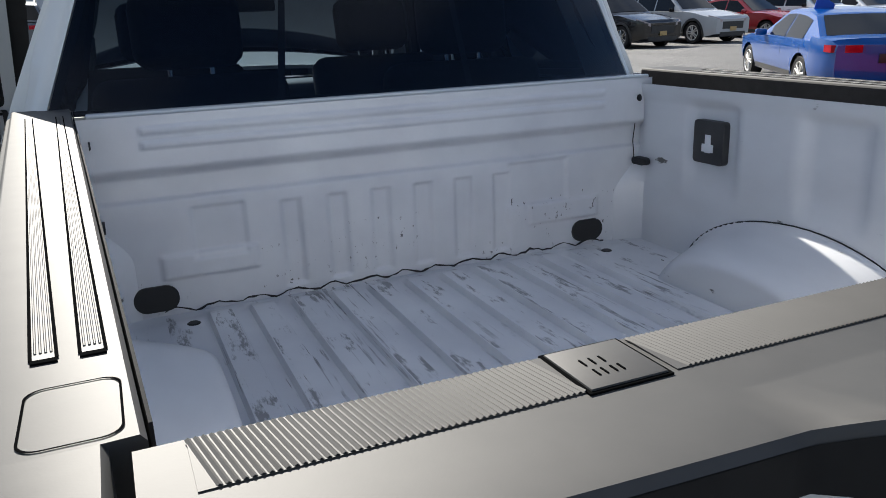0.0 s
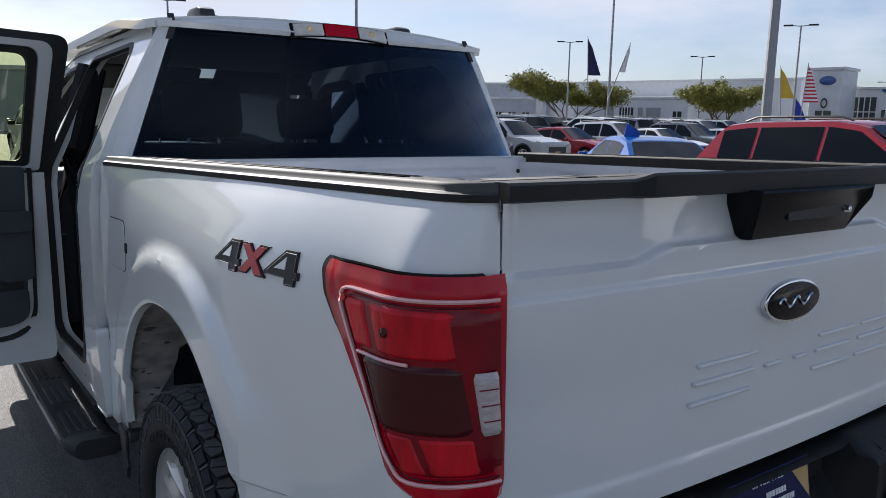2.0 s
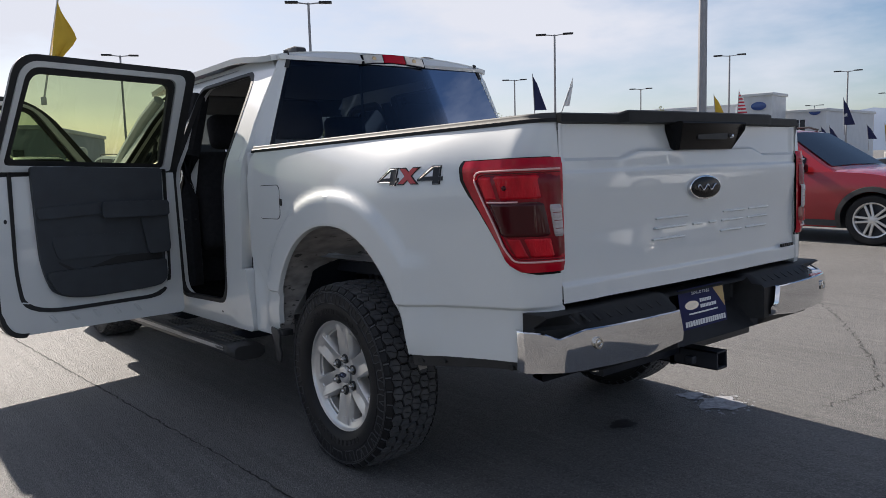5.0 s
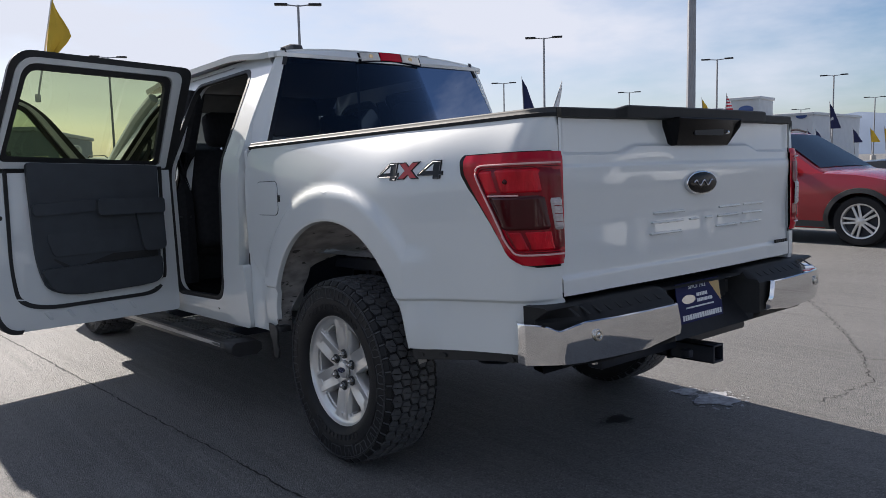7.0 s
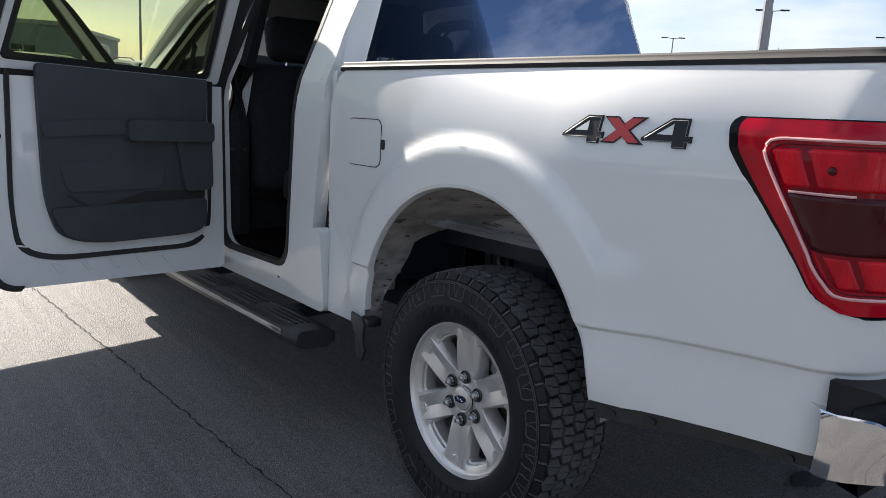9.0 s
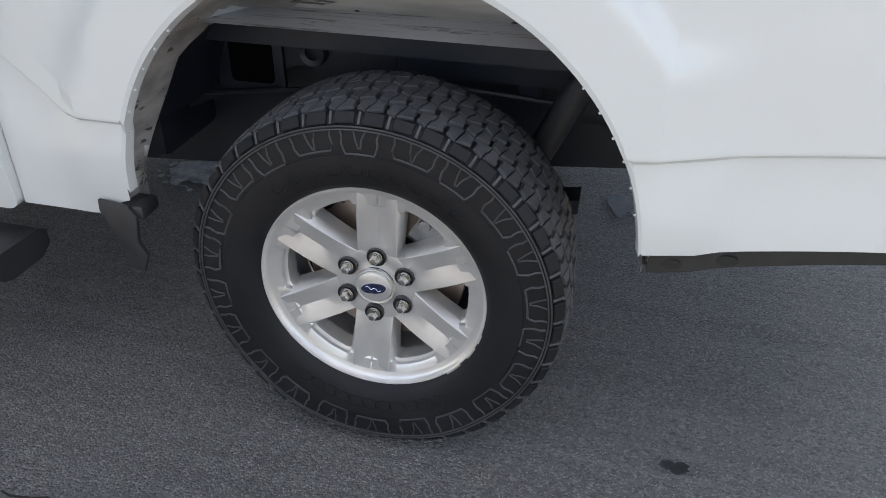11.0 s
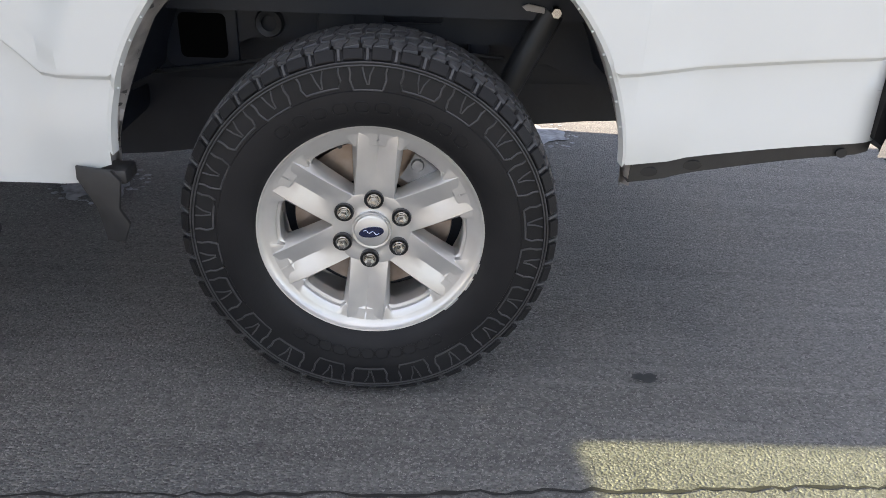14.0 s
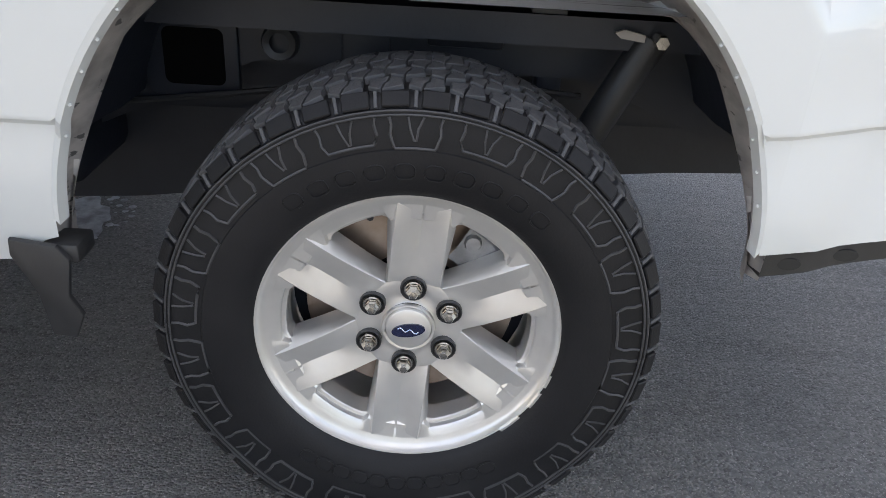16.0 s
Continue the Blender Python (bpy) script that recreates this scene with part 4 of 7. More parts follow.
def tail_lamp(s):
    """Crimson outer lens round a recessed cluster: light guide, reflector cells, smoked panel, stacked reversing lens."""
    bm = B()
    lamp_patch(bm, 0.0, 1.036, 0.878, 1.2535, 0.0070, 26, 48)
    ob = part("tail_lamp", mirror(bm, s), GLOSSBLACK, truck, "red tail lamp cluster with smoked centre", angle=60)

    def piece(name, f0, f1, z0, z1, off, mat, label="", n=18, m=24):
        b = B()
        lamp_patch(b, f0, f1, z0, z1, off, n, m)
        return part(name, mirror(b, s), mat, ob, label, angle=60)

    def line(path, off, r, sides=6):
        pts = []
        for f, z in path:
            x, y, nx, ny = lamp_curve(max(0.002, f * lamp_edge(max(z, 0.940))))
            pts.append((-(x + nx * off), y + ny * off, z))
        g = B()
        tube(g, pts, r, sides)
        return mirror(g, s)
    piece("outer_lens", 0.0, 0.974, 0.887, 1.2505, 0.0165, REDLENS, "crimson outer lens", 26, 36)
    piece("inner_lens", 0.045, 0.800, 0.930, 1.204, 0.0215, INNERLENS, "deep red inner lens")
    piece("upper_cell", 0.615, 0.785, 1.120, 1.196, 0.0245, BRIGHTRED)
    piece("upper_cell", 0.20, 0.610, 1.120, 1.198, 0.0250, BRIGHTRED)
    piece("lower_cell", 0.545, 0.73, 0.936, 0.998, 0.0240, BRIGHTRED)
    piece("lower_cell", 0.20, 0.54, 0.936, 0.998, 0.0245, BRIGHTRED)
    piece("smoked_lens", 0.185, 0.785, 1.000, 1.114, 0.0262, DARKLENS, "smoked dark red lens")
    part("reflex_strip", line([(0.42 + 0.034 * k, 1.113) for k in range(11)], 0.0252, 0.0030), PINKLENS, ob)
    path = [(0.06 + 0.05 * k, 1.214) for k in range(14)] + [(0.745, 1.213), (0.785, 1.209), (0.808, 1.200), (0.820, 1.186)]
    path += [(0.824, 1.172 - 0.012 * k) for k in range(18)] + [(0.820, 0.958), (0.806, 0.944), (0.775, 0.932), (0.735, 0.925), (0.68, 0.922)] + [(0.62 - 0.06 * k, 0.921) for k in range(10)]
    part("light_guide", line(path, 0.0208, 0.0036), PINKLENS, ob, "pale red light guide")
    part("guide_shadow", line([(f * 0.965, z - 0.010 if z > 1.19 else z + 0.008 if z < 0.94 else z) for f, z in path], 0.0203, 0.0013), DARKLENS, ob)
    x, y, nx, ny = lamp_curve(0.49 * lamp_edge(1.158))
    g = B()
    lathe(g, [(0.0001, -0.006), (0.007, -0.004), (0.010, 0.004)], 12, (0, 0, 0), "x")
    for v in g.verts:
        v.co = Vector((-(x + nx * 0.0250), y + ny * 0.0250, 1.158)) + v.co
    part("bulb_holder", mirror(g, s), DARKLENS, ob)
    piece("reverse_lens", 0.070, 0.178, 1.000, 1.102, 0.0290, CLEARLENS, "clear ribbed reversing lens", 8, 12)
    for k in (1, 2, 3):
        z = 1.000 + 0.0255 * k
        part("lens_rib", line([(0.085, z), (0.12, z), (0.165, z)], 0.0290, 0.0012), INNERLENS, ob)


tail_lamp(-1)
tail_lamp(1)


# ---- pickup truck: rear bumper ----
def bumper():
    bm = B()
    # black core: stepped pads left and right, lower middle
    def core(x):
        mid = 1 - ss((abs(x) - 0.25) / 0.05)
        back = -0.108 + 0.11 * ss((abs(x) - 0.66) / 0.24)
        top = 0.752 - 0.015 * mid
        return [(0.06, 0.60), (0.06, top + 0.004), (-0.03, top + 0.004), (-0.045, top - 0.002), (lerp(back + 0.010, -0.005, mid), top - 0.038 + 0.03 * mid), (lerp(back, 0.02, mid), top - 0.050 + 0.03 * mid), (lerp(back, 0.02, mid), 0.66), (lerp(back, -0.06, mid), 0.58), (lerp(back + 0.02, -0.09, mid), 0.555), (-0.02, 0.545)]
    xs = [-0.90 + 1.80 * i / 90 for i in range(91)]
    g = sheet(bm, [[(x, p[0], p[1]) for p in core(x)] for x in xs], close=True)
    for e in (g[0], g[-1]):
        bm.faces.new(e)
    ob = part("rear_bumper", bm, SIDECAP, truck, "black step bumper with chrome corner caps", angle=30)
    bm = B()
    for s in (-1, 1):
        for k in range(9):
            box(bm, (0, 0, 0), (0.014, 0.046, 0.002), 0.0008, 1, pose(s * (0.36 + 0.055 * k), -0.068, 0.7342, 30))
    part("tread_ribs", bm, SIDECAP, ob)
    for s in (-1, 1):
        bm = B()
        # path of the chrome skin from the side round to the inner end
        path = [(0.935, 0.055), (0.938, 0.02), (0.925, -0.005), (0.895, -0.035), (0.872, -0.056), (0.862, -0.064), (0.845, -0.074), (0.78, -0.096), (0.66, -0.118), (0.50, -0.130), (0.36, -0.134), (0.300, -0.132), (0.286, -0.120)]
        rows = []
        for k, (x, y) in enumerate(path):
            t = k / (len(path) - 1)
            zt = 0.706 - 0.0 * t
            dip = 0.028 * (1 - ss(abs(x - 0.862) / 0.05))
            zb = 0.572 if x > 0.5 else lerp(0.572, 0.592, ss((0.5 - x) / 0.2))
            shift = 0.022 * ss((0.36 - x) / 0.07)
            d = 0.010 * (1 if x > 0.85 else 1)
            rows.append([(-(x - 0.016), y + 0.018, zb - 0.006), (-(x - 0.004), y + 0.006, zb + 0.0), (-(x - 0.003 - shift * 0.2), y + 0.004, zb + 0.024), (-(x + shift * 0.3), y - 0.003, 0.64), (-(x + shift), y - 0.001, zt - dip * 0.8 - 0.005), (-(x + shift - 0.002), y + 0.003, zt - dip * 0.8 - 0.001), (-(x + shift - 0.03), y + 0.035, zt - 0.002 - dip * 0.8)])
        sheet(bm, rows)
        cc = part("chrome_cap", mirror(bm, s), CHROME, ob, "chrome bumper corner cap", angle=30)
        bm = B()
        lathe(bm, [(0.0001, -0.1145), (0.008, -0.1145), (0.011, -0.1125), (0.013, -0.1155), (0.019, -0.1150), (0.021, -0.100)], 22, (-0.735, 0.0, 0.655), "y")
        part("parking_sensor", mirror(bm, s), NUT, cc, "round parking sensor")
    # centre recess and plate
    bm = B()
    box(bm, (0, 0.050, 0.66), (0.50, 0.08, 0.12), 0.008)
    part("plate_recess", bm, SEAL, ob)
    pm = pose(-0.022, -0.034, 0.668, 90 - 8, 0, 0)
    bm = B()
    box(bm, (0, 0, 0), (0.305, 0.152, 0.004), 0.001, 1, pm)
    pl = part("plate", bm, PLATEBLUE, ob, "navy dealer plate with white print")
    bm = B()
    v = [bm.verts.new(pm @ Vector(p)) for p in ((0.07, 0.070, 0.0026), (0.148, 0.070, 0.0026), (0.148, -0.02, 0.0026))]
    bm.faces.new(v)
    part("plate_corner", bm, PRINTGOLD, pl)
    text_mesh("plate_words", "SINCE 1922", 0.024, 0.0003, PRINTWHITE, pm @ pose(-0.01, 0.058, 0.0030), pl)
    bm = B()
    rnd = random.Random(11)
    for y, h, x0, x1 in ((0.024, 0.013, -0.02, 0.05), (0.002, 0.013, -0.02, 0.085), (-0.020, 0.006, -0.10, 0.09), (-0.056, 0.020, -0.13, 0.13)):
        x = x0
        while x < x1:
            w = h * rnd.uniform(0.5, 0.8)
            box(bm, (0, 0, 0), (w, h, 0.0008), 0, 1, pm @ pose(x + w / 2, y, 0.0030))
            x += w * 1.3
    tagged(part("plate_bar", bm, PRINTWHITE, pl), kind="stuff")
    bm = B()
    prism_pts = [(0.045 * math.cos(a) - 0.075, 0.017 * math.sin(a) + 0.012) for a in (2 * math.pi * i / 24 for i in range(24))]
    bm.faces.new([bm.verts.new(pm @ Vector((p[0], p[1], 0.0028))) for p in prism_pts])
    part("plate_oval", bm, LOGOBLUE, pl)
    # hitch receiver
    bm = B()
    for dx, dz, sx, sz in ((-0.031, 0, 0.008, 0.070), (0.031, 0, 0.008, 0.070), (0, -0.031, 0.070, 0.008), (0, 0.031, 0.070, 0.008)):
        box(bm, (0.0 + dx, 0.035, 0.462 + dz), (sx, 0.27, sz), 0.002, 1)
    box(bm, (0, 0.10, 0.455), (0.07, 0.02, 0.07))
    box(bm, (0, 0.10, 0.50), (1.0, 0.07, 0.07), 0.01)
    box(bm, (-0.115, -0.035, 0.475), (0.03, 0.04, 0.03), 0.006)
    part("tow_hitch", bm, CHASSIS, ob, "black square tow hitch receiver")
    bm = B()
    lathe(bm, [(0.0001, 0.515), (0.012, 0.515), (0.014, 0.535), (0.008, 0.55)], 12, (-0.60, 0.02, 0), "z")
    part("bumper_bolt", bm, NUT, ob)
    ob.location.x = MID


bumper()


# ---- pickup truck: wheels ----
def wheel(name, s, y):
    """A wheel with its tyre, six-spoke rim, nuts and cap, turned to the outside; s is the truck's side."""
    R, CZ, xo, wide = 0.394, 0.374, 0.964, 0.262

    def place(bm):
        for v in bm.verts:
            r = math.hypot(v.co.y, v.co.z)
            if v.co.z < -0.23 and r > 0.245:      # the loaded tyre bulges above the ground
                v.co.x += (0.012 if v.co.x > -0.83 else -0.012) * ss((-0.23 - v.co.z) / 0.10) * (1 - ss((v.co.z + 0.362) / -0.05))
            v.co.z = max(v.co.z + CZ, -0.0195)
            v.co.y += y
        return mirror(bm, s)
    bm = B()
    fx = -0.930
    side = [(0.230, 0.030), (0.238, 0.016), (0.250, 0.008), (0.272, 0.0015), (0.295, 0.0), (0.309, 0.0005), (0.3105, 0.0030), (0.332, 0.0035), (0.3555, 0.0060), (0.357, 0.0035), (0.3635, 0.0040), (0.365, 0.0085), (0.373, 0.0135), (0.3795, 0.0200), (0.3825, 0.0280)]
    prof = [(r, -xo + h) for r, h in side] + [(0.3835, -xo + wide / 2)] + [(r, -xo + wide - h) for r, h in side[::-1]]
    lathe(bm, prof, 120, (0, 0, 0), "x")
    wh = part(name, place(bm), RUBBER, truck, "all-terrain tyre on a silver six-spoke alloy rim", angle=30)

    def wall_pt(r, a, lift=0.0):
        h = 0.0
        for (r0, h0), (r1, h1) in zip(side, side[1:]):
            if r0 <= r <= r1:
                h = lerp(h0, h1, (r - r0) / max(1e-6, r1 - r0))
        return (-xo + h - lift, r * math.cos(a), r * math.sin(a))
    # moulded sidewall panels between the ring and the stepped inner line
    # ribs paler than the wall: highlights on the raised edges put in the colour
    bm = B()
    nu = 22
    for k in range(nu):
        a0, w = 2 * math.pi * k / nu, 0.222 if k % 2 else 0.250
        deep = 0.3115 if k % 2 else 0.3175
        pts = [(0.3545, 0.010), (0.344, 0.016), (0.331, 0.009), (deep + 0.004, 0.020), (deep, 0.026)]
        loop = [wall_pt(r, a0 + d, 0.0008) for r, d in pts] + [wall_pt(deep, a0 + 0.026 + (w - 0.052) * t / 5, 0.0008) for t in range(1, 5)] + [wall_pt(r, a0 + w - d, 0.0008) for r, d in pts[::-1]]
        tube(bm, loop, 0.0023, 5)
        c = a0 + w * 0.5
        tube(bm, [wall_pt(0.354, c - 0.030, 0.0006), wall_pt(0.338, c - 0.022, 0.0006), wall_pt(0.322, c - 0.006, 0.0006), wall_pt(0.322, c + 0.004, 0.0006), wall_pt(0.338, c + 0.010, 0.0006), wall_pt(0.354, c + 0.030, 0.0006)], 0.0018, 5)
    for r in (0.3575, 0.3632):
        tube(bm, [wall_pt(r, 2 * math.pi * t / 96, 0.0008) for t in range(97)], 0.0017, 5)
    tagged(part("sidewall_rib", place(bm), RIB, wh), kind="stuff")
    bm = B()
    for a0, n, st in ((52, 10, 8.4), (-122, 11, 6.4)):
        for k in range(n):
            a = radians(a0 + st * k)
            m = Matrix.Rotation(a, 4, "X") @ pose(-xo - 0.0, 0.279, 0)
            q = rounded(-0.011, 0.011, -0.014, 0.014, 0.009, 4)
            tube(bm, [m @ Vector((0, p[0], p[1])) for p in q + q[:1]], 0.0013, 5)
    tagged(part("sidewall_mark", place(bm), RUBBER, wh), kind="stuff")
    # tread: interlocking six-sided blocks, each cut by a slanted sipe
    bm = B()
    rnd = random.Random(3)
    nb, pitch = 44, 0.0420
    hw, hl = 0.0246, 0.0243

    def lump(m, o, top):
        n = len(o)
        cx, cz = sum(p[0] for p in o) / n, sum(p[1] for p in o) / n
        rings = []
        for k, h in ((1.0, -0.012), (0.975, top - 0.0010), (0.93, top)):
            rings.append([bm.verts.new(m @ Vector((lerp(cx, p[0], k), h, lerp(cz, p[1], k)))) for p in o])
        bm.faces.new(rings[2])
        for lo, hi in zip(rings, rings[1:]):
            for i in range(n):
                bm.faces.new((lo[i], lo[(i + 1) % n], hi[(i + 1) % n], hi[i]))
    for k in range(nb):
        for col in (-2, -1, 0, 1, 2):
            a = radians(360 / nb * (k + (0.5 if col % 2 else 0.0)))
            m = Matrix.Rotation(a, 4, "X") @ pose(-xo + wide / 2 + pitch * col, R - 0.0030 * (abs(col) == 2) - 0.0006 * abs(col), 0)
            if abs(col) == 2:
                m = m @ Matrix.Rotation(radians(6 if col < 0 else -6), 4, "Z")
            lim = 0.0235 if abs(col) == 2 else 1.0
            e = [rnd.uniform(-0.0012, 0.0012) for _ in range(8)]
            z1, z2 = 0.0045 + e[6], -0.0045 + e[7]
            up = [(-hw * 0.94, z2 + 0.0009), (-0.004, z2 + 0.0042), (0.003, z1 - 0.0016), (hw * 0.94, z1 + 0.0009), (hw * 0.50 + e[0], hl + e[1]), (0.002, hl * 0.93), (-hw * 0.50 + e[2], hl)]
            dn = [(hw * 0.94, z1 - 0.0009), (0.004, z1 - 0.0042), (-0.003, z2 + 0.0016), (-hw * 0.94, z2 - 0.0009), (-hw * 0.50 + e[3], -hl + e[4]), (-0.002, -hl * 0.93), (hw * 0.50 + e[5], -hl)]
            for o in (up, dn):
                lump(m, [(min(lim, max(-lim, p[0])), p[1]) for p in o], rnd.uniform(-0.0008, 0.0002))
    part("tread", place(bm), TREAD, wh, "blocky dusty tread", angle=30)
    # shoulder blocks and the narrow ribs between them
    bm, ribs = B(), B()
    for k in range(nb):
        for q in (0, 1):
            x, lean = (-xo + 0.0150, -41) if q == 0 else (-xo + wide - 0.0150, 41)
            m = Matrix.Rotation(radians(360 / nb * (k + 0.25)), 4, "X") @ pose(x, 0.3745, 0) @ Matrix.Rotation(radians(lean), 4, "Z")
            box(bm, (0, 0, 0), (0.0100, 0.0250 if k % 2 else 0.0225, 0.0375), 0.0016, 1, m)
            m = Matrix.Rotation(radians(360 / nb * (k + 0.75)), 4, "X") @ pose(x, 0.3750, 0) @ Matrix.Rotation(radians(lean), 4, "Z")
            box(ribs, (0, 0, 0), (0.0058, 0.0240, 0.0052), 0.0009, 1, m)
    tagged(part("shoulder_block", place(bm), RUBBER, wh, angle=30), kind="stuff")
    tagged(part("shoulder_rib", place(ribs), TREAD, wh), kind="stuff")
    # rim: barrel, lip and the flat ring outside the windows
    bm = B()
    lathe(bm, [(0.2385, fx - 0.003), (0.2392, fx - 0.010), (0.2375, fx - 0.0145), (0.2335, fx - 0.0135), (0.2312, fx - 0.0075), (0.2285, fx - 0.003), (0.2235, fx - 0.0008), (0.2150, fx + 0.0026), (0.2030, fx + 0.0060), (0.2000, fx + 0.0085), (0.1985, fx + 0.0200)], 96, (0, 0, 0), "x")
    lathe(bm, [(0.206, fx + 0.034), (0.203, fx + 0.06), (0.201, fx + 0.21)], 72, (0, 0, 0), "x")
    rim = part("rim", place(bm), ALLOY, wh, "silver alloy rim", angle=40)
    rot = radians(2.5)

    def half(r):
        """Half the width of a spoke between its raised edges, and out to the window."""
        return lerp(0.0395, 0.0385, (r - 0.05) / 0.16), lerp(0.0425, 0.0515, min(1, max(0, (r - 0.07) / 0.11)))

    def spoke(k):
        b = B()
        m = Matrix.Rotation(math.pi / 2 + rot + k * math.pi / 3, 4, "X")
        rows = []
        for r, d, v in ((0.045, 0.0240, 0.0), (0.066, 0.0195, 0.0002), (0.085, 0.0150, 0.0025), (0.110, 0.0095, 0.0080), (0.140, 0.0050, 0.0120), (0.170, 0.0018, 0.0125), (0.1960, 0.0004, 0.0088), (0.2135, 0.0006, 0.0058), (0.2185, 0.0075, 0.0040)):
            w, q = half(r)
            end = r > 0.20
            rc, rq = (0.1995 + (r - 0.2135), 0.2060 + (r - 0.2135)) if end else (r, r)
            x = fx + d
            drop = 0.0165 if not end else 0.012
            left = [(x + 0.055, r, q * 0.985), (x + drop + 0.006, r, q), (x + drop, r, q - 0.0012), (x + 0.0022, r, w + 0.0016), (x + 0.0004, r, w + 0.0002), (x + 0.0006, r, w - 0.0012), (x + v * 0.5, rq, w * 0.5)]
            mid = [(x + v, rc, 0.0)]
            rows.append([(px, pr, -pz) for px, pr, pz in left] + mid + left[::-1])
        g = sheet(b, [[m @ Vector(p) for p in r] for r in rows])
        for e in (g[0], g[-1]):
            b.faces.new(e)
        part("spoke", place(b), ALLOY, rim, angle=22)
    for k in range(6):
        spoke(k)
    # stepped window edges with rounded outer corners
    for k in range(6):
        b = B()
        mid = math.pi / 2 + rot + k * math.pi / 3 + math.pi / 6
        rows = []
        for i in range(33):
            t = i / 16 - 1
            th = radians(29.5) * math.copysign(abs(t) ** 0.55, t)

            def inner(r0, f):
                u = max(0.0, r0 * math.sin(radians(30) - abs(th)) - half(r0)[1] + 0.0012)
                return r0 - (f - math.sqrt(max(0.0, f * f - (f - u) ** 2)) if u < f else 0.0)
            o, n2 = inner(0.2015, 0.014), inner(0.1925, 0.012)
            prof = [(0.2155, 0.0020), (o + 0.0035, 0.0062), (o, 0.0092), (o - 0.0020, 0.0170), (n2 + 0.0015, 0.0185), (n2, 0.0205), (n2 - 0.0012, 0.0560)]
            rows.append([(fx + d, r * math.cos(mid + th), r * math.sin(mid + th)) for r, d in prof])
        sheet(b, rows)
        part("window_ledge", place(b), ALLOY, rim, angle=30)
    bm = B()
    lathe(bm, [(0.040, fx + 0.020), (0.0425, fx + 0.0215), (0.060, fx + 0.0205), (0.078, fx + 0.0172), (0.084, fx + 0.0185), (0.0875, fx + 0.026), (0.089, fx + 0.07)], 60, (0, 0, 0), "x")
    part("hub_face", place(bm), ALLOY, rim)
    # clip-on balance weights on the lip, and the valve
    for a0, n in ((-13, 1), (-22, 2), (-36, 3)):
        b = B()
        lathe(b, [(0.2310, fx - 0.0145), (0.2340, fx - 0.0180), (0.2395, fx - 0.0175), (0.2405, fx - 0.0090)], 5, (0, 0, 0), "x", (180 - a0, 180 - a0 + 4 + 2 * n))
        part("balance_weight", place(b), ALLOY, rim)
    b = B()
    av = math.pi / 2 + rot - radians(24)
    c = Vector((0, 0.196 * math.cos(av), 0.196 * math.sin(av)))
    tube(b, [(fx + 0.075, c.y, c.z), (fx + 0.045, c.y * 0.985, c.z * 0.985), (fx + 0.028, c.y * 0.96, c.z * 0.96)], 0.0052, 8)
    part("valve", place(b), BLACK, rim, "black rubber valve")
    bm = B()
    lathe(bm, [(0.0001, fx + 0.003), (0.030, fx + 0.004), (0.035, fx + 0.006), (0.0375, fx + 0.016)], 40, (0, 0, 0), "x")
    part("centre_cap", place(bm), ALLOY, rim)
    bm = B()
    prism(bm, [(0.026 * math.cos(a) * 1.0, 0.012 * math.sin(a) + 0.004 * math.cos(a) * -1) for a in (2 * math.pi * i / 28 for i in range(28))], "x", fx + 0.001, fx + 0.006)
    part("cap_oval", place(bm), LOGOBLUE, rim, "small blue oval")
    bm = B()
    lathe(bm, [(0.0372, fx + 0.0105), (0.0412, fx + 0.0095), (0.0425, fx + 0.014)], 40, (0, 0, 0), "x")
    part("cap_ring", place(bm), ALLOY, rim)
    bm = B()
    tube(bm, [(fx + 0.0006, -(-0.016 + 0.032 * k / 12), 0.003 * math.sin(k * 1.1) - (-0.016 + 0.032 * k / 12) * 0.15) for k in range(13)], 0.0009, 5)
    part("cap_script", place(bm), CHROME, rim)
    for k in range(6):
        a = math.pi / 2 + rot + k * math.pi / 3
        c = (0, 0.0690 * math.cos(a), 0.0690 * math.sin(a))
        b = B()
        lathe(b, [(0.0001, fx - 0.008), (0.0062, fx - 0.0075), (0.0098, fx - 0.002), (0.0112, fx + 0.003), (0.0118, fx + 0.034)], 6, c, "x")
        lathe(b, [(0.0115, fx + 0.010), (0.0142, fx + 0.010), (0.0148, fx + 0.030)], 18, c, "x")
        part("lug_nut", place(b), NUT, rim)
        b = B()
        lathe(b, [(0.0148, fx + 0.0155), (0.0190, fx + 0.0110), (0.0205, fx + 0.0125), (0.0210, fx + 0.030)], 18, c, "x")
        part("nut_recess", place(b), BLACK, rim)
    bm = B()
    lathe(bm, [(0.09, fx + 0.09), (0.170, fx + 0.088), (0.172, fx + 0.094), (0.172, fx + 0.115), (0.09, fx + 0.118)], 60, (0, 0, 0), "x")
    part("brake_disc", place(bm), ROTOR, wh, "rust-tinged brake disc")
    bm = B()
    lathe(bm, [(0.112, fx + 0.068), (0.140, fx + 0.060), (0.176, fx + 0.060), (0.188, fx + 0.068), (0.190, fx + 0.13), (0.12, fx + 0.13)], 10, (0, 0, 0), "x", (118, 152))
    for a in (124, 146):
        lathe(bm, [(0.0001, fx + 0.050), (0.012, fx + 0.051), (0.014, fx + 0.056), (0.014, fx + 0.07)], 10, (0, 0.160 * math.cos(radians(a)), 0.160 * math.sin(radians(a))), "x")
    cal = part("brake_caliper", place(bm), CALIPER, wh, "grey cast brake caliper", angle=30)
    bm = B()
    for a in (128, 142):
        q = Matrix.Rotation(radians(a), 4, "X")
        box(bm, (fx + 0.064, 0.150, 0), (0.016, 0.058, 0.011), 0.003, 2, q)
